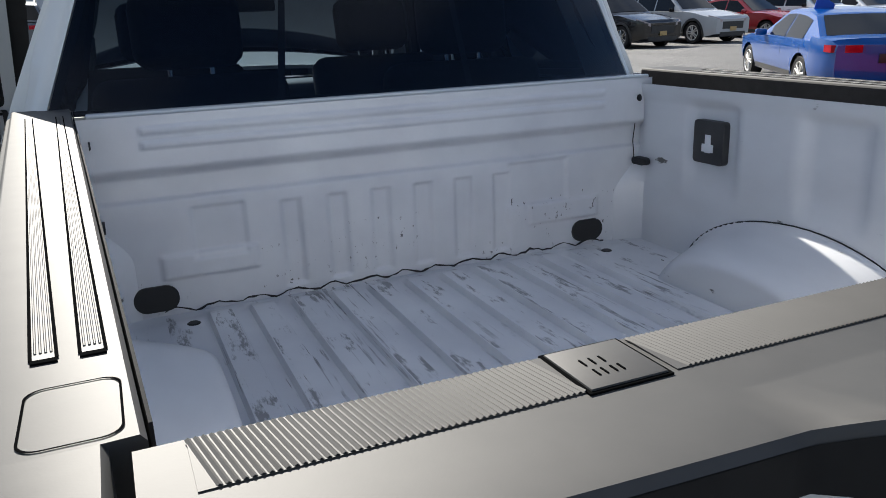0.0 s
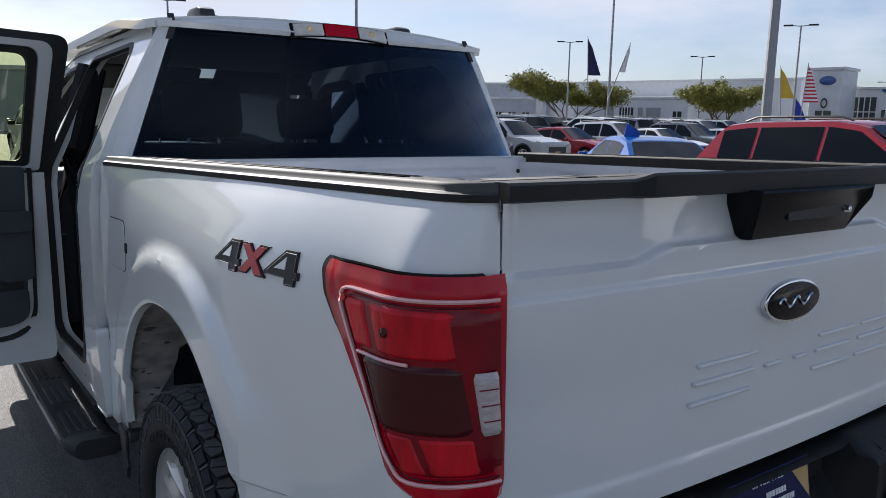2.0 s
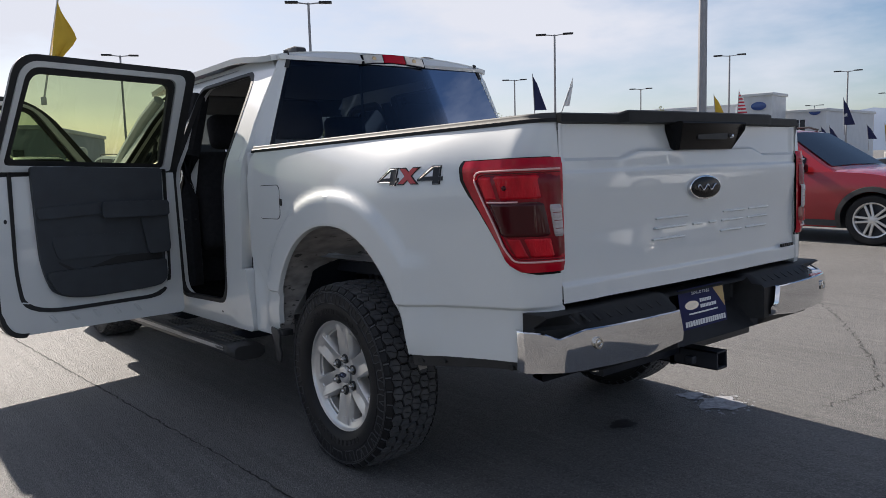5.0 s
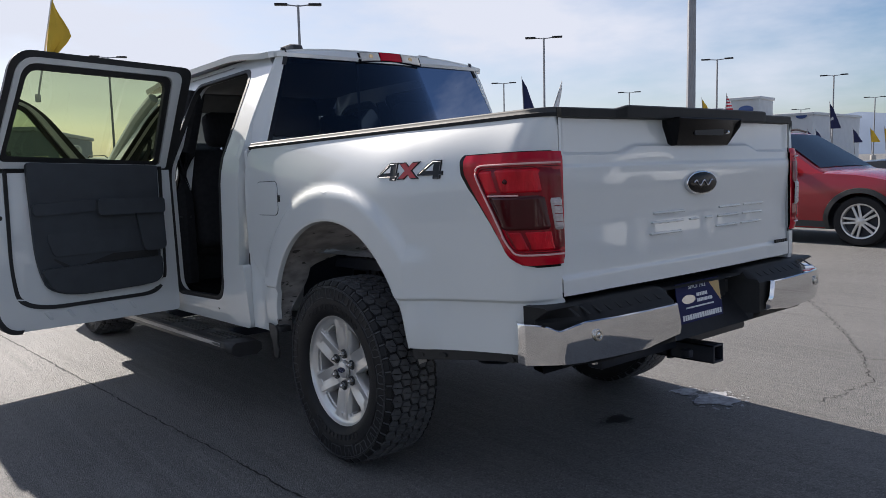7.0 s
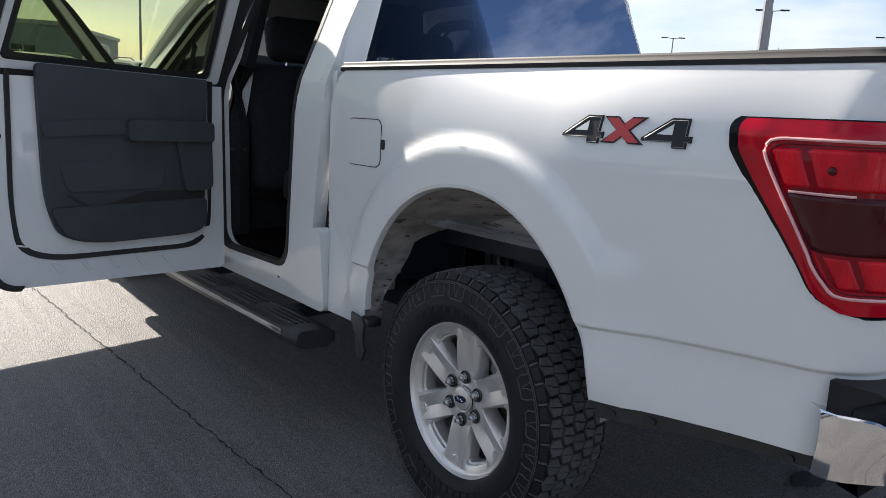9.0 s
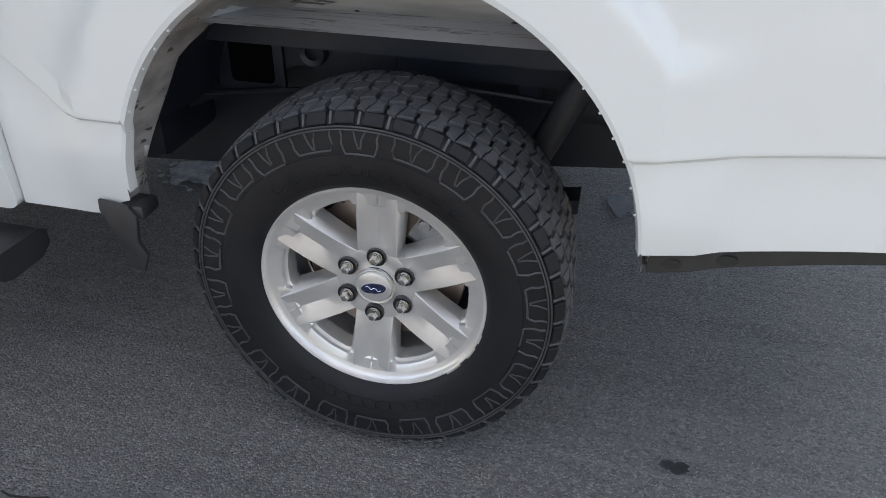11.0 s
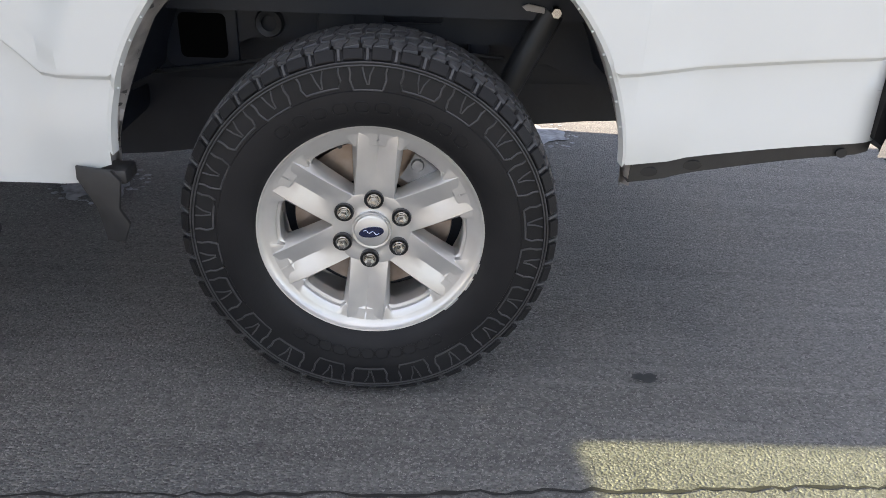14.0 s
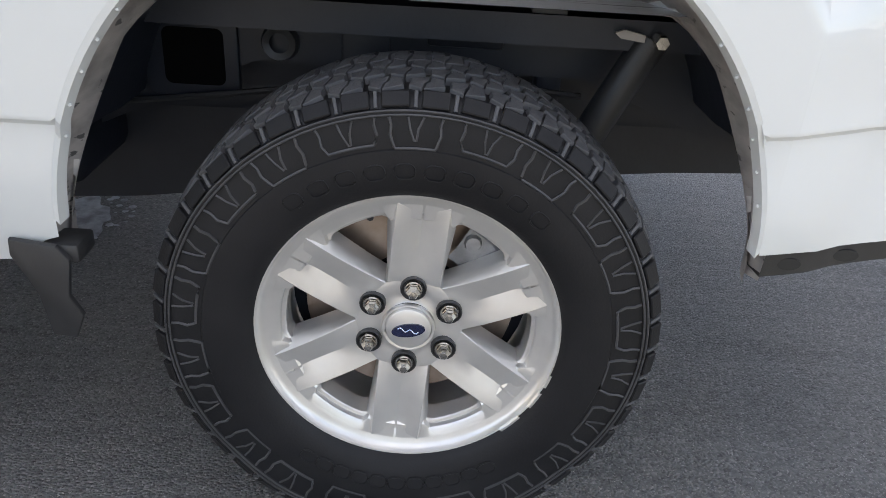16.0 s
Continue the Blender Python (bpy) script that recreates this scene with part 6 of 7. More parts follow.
# ---- pickup truck: doors ----
def door(kind, s, hy, ang):
    """A side door built shut, then swung on its hinge; s is the truck's side."""
    front = kind == "front_door"
    L = 1.06 if front else 0.95
    hx = 0.945
    turn = Matrix.Translation((-hx, hy, 0)) @ Matrix.Rotation(radians(-ang), 4, "Z") @ Matrix.Translation((hx, -hy, 0))

    def Y(u):
        return hy - u

    def done(name, bm, mat, parent, label="", angle=35):
        for v in bm.verts:
            v.co = turn @ v.co
        return part(name, mirror(bm, s), mat, parent, label, angle)
    low = round_outline([(Y(0.0), 0.49), (Y(L - 0.05), 0.49), (Y(L), 0.56), (Y(L), 1.30), (Y(0.0), 1.30)], [0.03, 0.06, 0.06, 0.005, 0.005], 6)
    if front:
        top = [(Y(0.03), 1.285), (Y(L - 0.01), 1.285), (Y(L - 0.05), 1.80), (Y(0.56), 1.795)]
        tr = [0.02, 0.02, 0.10, 0.25]
        win = [(Y(0.20), 1.315), (Y(L - 0.085), 1.30), (Y(L - 0.11), 1.735), (Y(0.60), 1.73)]
    else:
        top = [(Y(-0.03), 1.285), (Y(L - 0.005), 1.285), (Y(L - 0.115), 1.885), (Y(-0.08), 1.850)]
        tr = [0.01, 0.02, 0.10, 0.06]
        win = [(Y(0.075), 1.338), (Y(L - 0.085), 1.375), (Y(L - 0.175), 1.808), (Y(0.062), 1.785)]
    top_o, win_o = round_outline(top, tr, 8), round_outline(win, [0.03, 0.03, 0.06, 0.05], 8)
    bm = B()
    slab(bm, low, 0.0, 0.055)
    ob = done(kind, bm, WHITE, truck, "open white door with dark grey trim panel" if ang else "closed white door")
    bm = B()
    ring(bm, top_o, win_o, -0.004, 0.030)
    done("window_frame", bm, BLACK, ob, "black window frame")
    bm = B()
    mid_o = [(lerp(a[0], b[0], 0.44), lerp(a[1], b[1], 0.44)) for a, b in zip(top_o, win_o)]
    mid_i = [(lerp(a[0], b[0], 0.80), lerp(a[1], b[1], 0.80)) for a, b in zip(top_o, win_o)]
    ring(bm, mid_o, mid_i, 0.028, 0.052)
    done("inner_frame", bm, WHITE if ang else TRIM, ob, "inner window frame")
    bm = B()
    wi = grow(win_o, 0.012)
    ring(bm, wi, grow(win_o, -0.012), 0.012, 0.046)
    done("glass_seal", bm, SEAL, ob)
    bm = B()
    g = [bm.verts.new((-(cab_x(z)) + 0.018, y, z)) for y, z in grow(win_o, 0.004)]
    bm.faces.new(g)
    done("window_glass", bm, (FRONTGLASS if front else DOORGLASS) if ang else TINT, ob, "green tinted window glass")
    # black gasket round the door's edge, then white rim, seal and trim
    bm = B()
    ring(bm, grow(low, 0.014), grow(low, -0.014), -0.004, 0.060)
    bmesh.ops.delete(bm, geom=[f for f in bm.faces if f.calc_center_median().y > Y(L - 0.17)], context="FACES")
    done("edge_gasket", bm, SEAL, ob, "black rubber edge gasket")
    seal_o = round_outline([(Y(0.065), 0.595), (Y(L - 0.10), 0.585), (Y(L - 0.075), 0.80), (Y(L - 0.085), 1.32), (Y(0.05), 1.32)], [0.14, 0.22, 0.1, 0.01, 0.01], 7)
    seal_i = round_outline([(Y(0.080), 0.615), (Y(L - 0.12), 0.605), (Y(L - 0.092), 0.80), (Y(L - 0.102), 1.32), (Y(0.066), 1.32)], [0.14, 0.22, 0.1, 0.01, 0.01], 7)
    bm = B()
    ring(bm, seal_o, seal_i, 0.050, 0.070)
    done("door_weatherstrip", bm, SEAL, ob, "black rubber weatherstrip")
    bm = B()
    pan = round_outline([(Y(0.105), 0.66), (Y(L - 0.26), 0.64), (Y(L - 0.195), 0.82), (Y(L - 0.185), 1.350), (Y(0.082), 1.325)], [0.12, 0.24, 0.12, 0.02, 0.02], 7)
    slab(bm, pan, 0.05, 0.090)
    tp = done("trim_panel", bm, TRIM, ob, "dark grey door trim panel")
    # sculpted pieces of the trim
    bm = B()
    slab(bm, round_outline([(Y(0.10), 0.665), (Y(L - 0.28), 0.65), (Y(L - 0.21), 0.80), (Y(0.10), 0.815)], [0.1, 0.2, 0.03, 0.02], 6), 0.088, 0.112)
    done("map_pocket", bm, TRIM, ob)
    bm = B()
    slab(bm, round_outline([(Y(0.115), 0.800), (Y(L - 0.34), 0.795), (Y(L - 0.27), 0.850), (Y(0.115), 0.855)], 0.02, 4), 0.088, 0.0925)
    done("pocket_opening", bm, SEAL, ob)
    bm = B()
    slab(bm, round_outline([(Y(0.075), 0.855), (Y(0.20), 0.850), (Y(0.235), 1.085), (Y(0.075), 1.115)], 0.03, 4), 0.088, 0.125)
    done("trim_post", bm, TRIM, ob)
    bm = B()
    slab(bm, round_outline([(Y(0.075), 1.06), (Y(0.44), 1.065), (Y(0.44), 1.150), (Y(0.075), 1.145)], 0.02, 4), 0.088, 0.150)
    done("armrest", bm, TRIM, ob, "moulded armrest with pull handle")
    bm = B()
    slab(bm, round_outline([(Y(0.42), 1.09), (Y(L - 0.20), 1.075), (Y(L - 0.19), 1.135), (Y(0.42), 1.150)], 0.02, 4), 0.088, 0.118)
    done("arm_ledge", bm, TRIM, ob)
    bm = B()
    slab(bm, round_outline([(Y(0.24), 0.985), (Y(0.50), 0.985), (Y(0.56), 1.06), (Y(0.24), 1.062)], 0.02, 4), 0.088, 0.094)
    done("handle_recess", bm, SEAL, ob)
    bm = B()
    slab(bm, round_outline([(Y(0.30), 0.865), (Y(L - 0.28), 0.86), (Y(L - 0.25), 0.98), (Y(0.27), 0.98)], 0.03, 4), 0.088, 0.100)
    done("trim_insert", bm, TRIM, ob)
    bm = B()
    for z, q in ((1.075, 0.012), (0.965, 0.016)):
        prism(bm, [(Y(L - 0.058) + 0.008 * math.cos(a), z + q * math.sin(a)) for a in (2 * math.pi * i / 10 for i in range(10))], "x", -hx + 0.066, -hx + 0.074)
    done("latch", bm, SEAL, ob, "black latch slots")
    bm = B()
    for k in range(5):
        u = 0.25 + 0.11 * k
        if u < L - 0.18:
            prism(bm, [(Y(u), 0.535), (Y(u + 0.018), 0.535), (Y(u + 0.045), 0.575), (Y(u + 0.027), 0.575)], "x", -hx + 0.06, -hx + 0.092, 0.003)
    done("pressed_ridge", bm, WHITE, ob)
    bm = B()
    box(bm, (-hx + 0.10, Y(-0.02), 1.02), (0.10, 0.05, 0.012), 0.003)
    part("door_check", mirror(bm, s), SEAL, ob)
    if front:
        bm = B()
        box(bm, (-hx - 0.14, Y(0.16), 1.40), (0.20, 0.09, 0.24), 0.035, 3)
        box(bm, (-hx - 0.02, Y(0.16), 1.32), (0.12, 0.05, 0.05), 0.015)
        done("side_mirror", bm, WHITE, ob, "white side mirror")
    bm = B()
    slab(bm, round_outline([(Y(L - 0.27), 1.14), (Y(L - 0.08), 1.14), (Y(L - 0.08), 1.185), (Y(L - 0.27), 1.185)], 0.015, 4), -0.035, 0.0)
    done("outer_handle", bm, WHITE, ob)
    return ob


door("rear_door", -1, 2.81, 86)
door("front_door", -1, 3.93, 80)
door("rear_door", 1, 2.81, 0)
door("front_door", 1, 3.93, 0)


# ---- pickup truck: inside the cab ----
def seat(name, x, y, w, back_lean=14):
    bm = B()
    box(bm, (0, 0, 0), (w, 0.50, 0.17), 0.05, 3, pose(x, y + 0.22, 0.86, 4))
    ob = part(name, bm, CLOTH, truck, "black cloth seat")
    bm = B()
    m = pose(x, y - 0.02, 1.12, -back_lean)
    vs = box(bm, (0, 0, 0), (w, 0.15, 0.62), 0.055, 3, m)
    part("backrest", bm, CLOTH, ob)
    bm = B()
    box(bm, (x, y + 0.24, 0.70), (w - 0.04, 0.46, 0.20), 0.03)
    part("seat_base", bm, CLOTH, ob)
    bm = B()
    box(bm, (0, 0, 0), (0.31, 0.12, 0.22), 0.05, 3, m @ pose(0, -0.02, 0.44))
    part("headrest", bm, CLOTH, ob)
    bm = B()
    for dx in (-0.06, 0.06):
        tube(bm, [m @ Vector((dx, -0.01, 0.28)), m @ Vector((dx, -0.015, 0.40))], 0.007, 8)
    part("headrest_post", bm, CHROME, ob)


seat("driver_seat", -0.45, 2.92, 0.60)
seat("passenger_seat", 0.40, 2.92, 0.54)
seat("rear_seat", -0.44, 2.14, 0.56, 8)
seat("rear_seat", 0.44, 2.14, 0.56, 8)
bm = B()
box(bm, (0, 2.9, 0.60), (1.72, 2.05, 0.04))
part("cab_floor", bm, GROOVE, truck, "black cab floor")
bm = B()
box(bm, (0, 4.0, 1.10), (1.66, 0.42, 0.34), 0.08, 3)
box(bm, (0, 3.1, 0.85), (0.26, 0.8, 0.40), 0.05, 2)
part("dashboard", bm, TRIM, truck, "dark dashboard and console")
bm = B()
lathe(bm, [(0.19 + 0.016 * math.cos(a), 0.016 * math.sin(a)) for a in (2 * math.pi * i / 8 for i in range(9))], 32, (0, 0, 0), "z")
box(bm, (0, 0, 0.0), (0.36, 0.05, 0.02), 0.008)
for v in bm.verts:
    v.co = pose(-0.40, 3.66, 1.16, 62) @ v.co
part("steering_wheel", bm, TRIM, truck, "dark steering wheel")
bm = B()
sheet(bm, [[(x, y, roof_z(x, y) - 0.036) for x in (-0.69 + 1.38 * j / 12 for j in range(13))] for y in (1.90 + 1.7 * i / 8 for i in range(9))])
hl = part("headliner", bm, material("grey_headliner", (0.10, 0.10, 0.105), 0.9, scale=20), truck)
for s in (-1, 1):
    bm = B()
    box(bm, (0, 0, 0), (0.58, 0.022, 0.17), 0.010, 2, pose(s * 0.33, 3.42, 1.765, 50))
    part("sun_visor", bm, bpy.data.materials["grey_headliner"], hl)
bm = B()
box(bm, (0, 0, 0), (0.25, 0.03, 0.075), 0.014, 2, pose(0.0, 3.56, 1.66, -8))
part("rear_view_mirror", bm, BLACK, hl, "black rear-view mirror")
for s in (-1, 1):
    bm = B()
    tube(bm, [(-0.70, 2.86, 1.76), (-0.80, 2.86, 1.40), (-0.83, 2.87, 1.15), (-0.83, 2.88, 0.62)], [0.06, 0.07, 0.075, 0.08], 8)
    part("belt_pillar_trim", mirror(bm, s), CLOTH, truck)


# ---- pickup truck: side step ----
def side_step(s):
    bm = B()
    prof = [(-1.065, 0.395), (-1.06, 0.425), (-1.04, 0.436), (-0.92, 0.432), (-0.90, 0.42), (-0.90, 0.385), (-0.93, 0.365), (-1.03, 0.365), (-1.055, 0.375)]
    g = sheet(bm, [[(x * (1 - 0.03 * q) , y, z - 0.02 * q) for x, z in prof] for y, q in ((1.835, 1.0), (1.85, 0.4), (1.88, 0), (3.98, 0), (4.01, 0.5))], close=True)
    for e in (g[0], g[-1]):
        bm.faces.new(e)
    ob = part("side_step", mirror(bm, s), BLACK, truck, "black running board with a bright edge strip")
    bm = B()
    box(bm, (-1.0655, 2.93, 0.408), (0.006, 2.06, 0.020), 0.002)
    part("edge_strip", mirror(bm, s), GALV, ob, "pale strip along the step's outer edge")
    for y in (2.0, 2.35, 2.70, 3.3, 3.65):
        bm = B()
        for k in range(4):
            box(bm, (-1.035 + 0.026 * k, y, 0.4375), (0.012, 0.24, 0.006), 0.002, 1)
        part("step_tread", mirror(bm, s), BLACK, ob)
    bm = B()
    for y in (2.1, 3.0, 3.8):
        box(bm, (-0.80, y, 0.42), (0.24, 0.06, 0.05), 0.01)
    part("step_bracket", mirror(bm, s), CHASSIS, ob)


side_step(-1)
side_step(1)
for o in truck.children:
    if o not in bed_parts:
        o.location = (-0.035, 0.03, 0.0)

# ---- parked cars ----
CARGLASS = material("dark_car_glass", (0.006, 0.007, 0.008), 0.06, spec=0.25, scale=5)


def paint(name, c):
    return material(name, c, 0.24, coat=0.6, scale=3, color2=tuple(v * 0.94 for v in c))


PAINTS = {
    "white": paint("car_white", (0.75, 0.76, 0.77)), "silver": paint("car_silver", (0.44, 0.45, 0.46)), "black": paint("car_black", (0.004, 0.004, 0.005)),
    "red": paint("car_red", (0.27, 0.006, 0.012)), "blue": paint("car_blue", (0.0, 0.065, 0.30)), "grey": paint("car_grey", (0.11, 0.12, 0.13))}


def car(kind, colour):
    """A parked car at the origin, nose towards -y."""
    suv = kind == "suv"
    L, W, H = (4.85, 0.96, 1.72) if suv else (4.85, 0.92, 1.45)
    wr = 0.37 if suv else 0.335
    wb = 2.86
    ya, yb = -L / 2 + 0.93, -L / 2 + 0.93 + wb
    belt = 1.05 if suv else 0.92
    root = empty("parked_car", "%s %s parked on the asphalt lot" % (colour, "sport-utility vehicle" if suv else "saloon car"), "car", "cars on the lot")
    pm = PAINTS[colour]

    def hood(y):
        t = (y + L / 2) / L
        if t < 0.27:
            return lerp(0.74 if not suv else 0.88, 0.93 if not suv else 1.05, ss(t / 0.25))
        if t > 0.86 and not suv:
            return lerp(1.03, 0.98, (t - 0.86) / 0.14)
        return belt + 0.04 * t

    def halfw(y, z):
        t = abs(2 * y / L)
        w = W * (1 - 0.12 * ss((t - 0.72) / 0.28) ** 1.5)
        return w - 0.06 * ss((0.5 - z) / 0.3) - 0.03 * ss((z - 0.8) / 0.3)

    def low(y):
        z = 0.24 + 0.10 * ss((abs(y) - L / 2 + 0.5) / 0.5)
        for c in (ya, yb):
            t = (y - c) / (wr + 0.06)
            if abs(t) < 1:
                z = max(z, wr * 0.96 + (wr + 0.07) * math.sqrt(1 - t * t))
        return z
    ys = sorted({round(v, 4) for v in [-L / 2, -L / 2 + 0.03, -L / 2 + 0.1, -L / 2 + 0.25, -L / 2 + 0.45, L / 2 - 0.45, L / 2 - 0.25, L / 2 - 0.1, L / 2 - 0.03, L / 2] + [ya + wb * i / 12 for i in range(13)] + [c - (wr + 0.06) * math.cos(math.pi * i / 14) for c in (ya, yb) for i in range(15)]})
    bm = B()
    rows = []
    for y in ys:
        z0, z1 = low(y), hood(y)
        e = ss((abs(y) - L / 2 + 0.12) / 0.12)
        z1 -= 0.06 * e
        half = [(halfw(y, lerp(z0, z1, k / 7)) - 0.05 * e, lerp(z0, z1, k / 7)) for k in range(8)] + [(halfw(y, z1) - 0.10, z1 + 0.025 * (1 - e)), (halfw(y, z1) * 0.5, z1 + 0.045 * (1 - e)), (0, z1 + 0.05 * (1 - e))]
        row = [(-x, y, z) for x, z in half] + [(x, y, z) for x, z in half[-2::-1]]
        rows.append(row)
    g = sheet(bm, rows)
    bm.faces.new(g[0])
    bm.faces.new(g[-1])
    body = part("body", bm, pm, root, angle=32)
    # greenhouse
    if suv:
        keys = [(-0.60 - 0.35, belt), (-0.05, H - 0.05), (0.35, H), (1.55, H - 0.04), (2.0, H - 0.10), (L / 2 - 0.08, belt + 0.06)]
    else:
        keys = [(-0.85, belt), (0.0, H - 0.02), (0.4, H), (0.9, H - 0.03), (1.3, H - 0.10), (2.0, belt + 0.06)]

    def roof(y):
        for (a, za), (b, zb) in zip(keys, keys[1:]):
            if a <= y <= b:
                return lerp(za, zb, (y - a) / (b - a))
        return belt
    def gw(y, z):
        return W - 0.045 - 0.30 * max(0, z - belt) / (H - belt) * 0.75
    bm = B()
    y0, y1 = keys[0][0], keys[-1][0]
    rows = []
    for i in range(25):
        y = lerp(y0, y1, i / 24)
        zt = max(roof(y), belt + 0.02)
        zb = belt - 0.03
        half = [(gw(y, lerp(zb, zt, k / 4)), lerp(zb, zt, k / 4)) for k in range(5)] + [(gw(y, zt) - 0.06, zt + 0.02), (gw(y, zt) * 0.5, zt + 0.035), (0, zt + 0.04)]
        rows.append([(-x, y, z) for x, z in half] + [(x, y, z) for x, z in half[-2::-1]])
    g = sheet(bm, rows)
    part("cabin", bm, pm, root, angle=40)
    # side windows
    marks = ([-0.55, 0.42, 1.42, 2.02] if suv else [-0.42, 0.42, 1.30])
    for s in (-1, 1):
        for a, b in zip(marks, marks[1:]):
            def P(y, f):
                zt = roof(y) - 0.075
                z = lerp(belt + 0.035, max(zt, belt + 0.05), f)
                return (s * (gw(y, z) + 0.006), y, z)
            bm = B()
            sheet(bm, [[P(lerp(a + 0.03, b - 0.03, i / 8), f) for i in range(9)] for f in (0, 0.5, 1)])
            part("side_window", bm, CARGLASS, root)
    # front and rear glass
    for nm, (a, za), (b, zb) in (("windscreen", keys[0], keys[1]), ("rear_window", keys[-1], keys[-2])):
        bm = B()
        rows = []
        for f in (0.10, 0.4, 0.7, 0.95):
            y, z = lerp(a, b, f), lerp(za, zb, f)
            up = 0.045
            k = gw(y, z) - 0.09
            rows.append([(x * k, y + (-0.012 if a < 0 else 0.012), z + up - 0.02 * x * x + 0.008) for x in (-1, -0.5, 0, 0.5, 1)])
        sheet(bm, rows)
        part(nm, bm, CARGLASS, root)
    # lamps, grille, bars, plate
    yn = -L / 2
    bm = B()
    sheet(bm, [[(x, yn - 0.012 + 0.0 * x, z) for x in (-0.50, -0.25, 0, 0.25, 0.50)] for z in (0.50, 0.62, 0.74)])
    thicken(bm, 0.02)
    part("grille", bm, BLACK, root)
    bm = B()
    sheet(bm, [[(x, yn - 0.010, z) for x in (-0.62, 0, 0.62)] for z in (0.27, 0.40)])
    thicken(bm, 0.02)
    part("air_intake", bm, BLACK, root)
    for s in (-1, 1):
        bm = B()
        zl = 0.72 if suv else 0.64
        sheet(bm, [[(s * x, yn + d, z + 0.05 * k) for k, (x, d) in enumerate(((0.54, -0.015), (0.70, 0.01), (0.83, 0.10), (0.87, 0.32)))] for z in (zl, zl + 0.05, zl + 0.09)])
        thicken(bm, 0.012)
        part("headlamp", bm, CLEARLENS, root)
        bm = B()
        zt = 0.92 if suv else 0.80
        sheet(bm, [[(s * x, -yn + d, z) for x, d in ((0.40, 0.012), (0.62, 0.006), (0.82, -0.05), (0.86, -0.22))] for z in (zt, zt + 0.06, zt + 0.12)])
        thicken(bm, 0.012)
        part("tail_lamp", bm, REDLENS, root)
        bm = B()
        box(bm, (s * (W + 0.06), -0.55, belt + 0.07), (0.20, 0.10, 0.13), 0.03, 2)
        part("side_mirror", bm, GLOSSBLACK if suv else pm, root)
        for y, z in ((0.16, belt - 0.10), (1.12, belt - 0.09)):
            bm = B()
            box(bm, (s * (W + 0.0 - 0.015), y, z), (0.03, 0.20, 0.025), 0.008)
            part("door_handle", bm, pm if not suv else CHROME, root)
        for y in (-0.45, 0.40, 1.33):
            bm = B()
            sheet(bm, [[(s * (halfw(y, z) + 0.002), y + d, z) for d in (-0.004, 0.004)] for z in (0.42, 0.6, 0.8, belt - 0.04)])
            part("door_gap", bm, SEAL, root)
        if suv:
            bm = B()
            tube(bm, [(s * 0.66, 0.1, H + 0.02), (s * 0.66, 0.25, H + 0.07), (s * 0.66, 1.5, H + 0.05), (s * 0.66, 1.7, H - 0.02)], 0.018, 6)
            part("roof_rail", bm, BLACK, root)
        bm = B()
        sheet(bm, [[(s * (halfw(y, 0.34) + 0.004), y, z) for y in (ya + 0.46, (ya + yb) / 2, yb - 0.46)] for z in (0.26, 0.38)])
        part("sill_trim", bm, BLACK, root)
        if suv:
            for c in (ya, yb):
                bm = B()
                rows = []
                for i in range(21):
                    q = math.pi * (i / 20) * 1.16 - 0.08 * math.pi
                    rows.append([(s * (halfw(c + k * math.cos(q), wr * 0.96 + k * math.sin(q)) + o), c + k * math.cos(q), wr * 0.96 + k * math.sin(q)) for k, o in ((wr + 0.055, 0.012), (wr + 0.06, 0.016), (wr + 0.125, 0.012), (wr + 0.13, 0.0))])
                sheet(bm, rows)
                part("arch_cladding", bm, BLACK, root)
    bm = B()
    box(bm, (0, -yn + 0.010, 0.70), (0.32, 0.02, 0.15), 0.005)
    part("plate", bm, BLACK, root)
    bm = B()
    box(bm, (0, yn - 0.030, 0.50), (0.30, 0.015, 0.14), 0.004)
    part("plate", bm, PRINTGOLD, root)
    bm = B()
    box(bm, (0, 0, 0.42), (W * 2 - 0.36, L - 0.5, 0.40))
    part("underside", bm, CHASSIS, root)
    for s in (-1, 1):
        for c in (ya, yb):
            b = B()
            lathe(b, [(wr * 0.68, -0.005), (wr * 0.76, 0.006), (wr * 0.94, 0.0), (wr, -0.03), (wr, -0.19), (wr * 0.9, -0.21)], 30, (0, c, wr), "x")
            for v in b.verts:
                v.co.x = s * (v.co.x + W - 0.02)
            w = part("wheel", b, RUBBER, root)
            b = B()
            lathe(b, [(wr * 0.70, 0.0), (wr * 0.69, 0.004), (wr * 0.64, -0.004), (wr * 0.62, -0.05)], 30, (0, c, wr), "x")
            for k in range(5):
                m = Matrix.Translation((0, c, wr)) @ Matrix.Rotation(2 * math.pi * k / 5, 4, "X")
                for dz in (-0.03, 0.03):
                    box(b, (0, 0, 0), (0.03, wr * 0.60, 0.035), 0.008, 1, m @ pose(-0.018, wr * 0.34, dz, dz * 200))
            lathe(b, [(0.0001, 0.0), (0.05, -0.004), (0.07, -0.02)], 16, (0, c, wr), "x")
            for v in b.verts:
                v.co.x = s * (v.co.x + W - 0.02)
            part("rim", b, ALLOY if colour != "black" else NUT, w)
            b = B()
            lathe(b, [(0.0001, -0.06), (wr * 0.63, -0.06)], 20, (0, c, wr), "x")
            for v in b.verts:
                v.co.x = s * (v.co.x + W - 0.02)
            part("wheel_back", b, CHASSIS, w)
    return root


def at(x, y, rz=0):
    return pose(x, y, gz(x, y), 0, 0, rz)


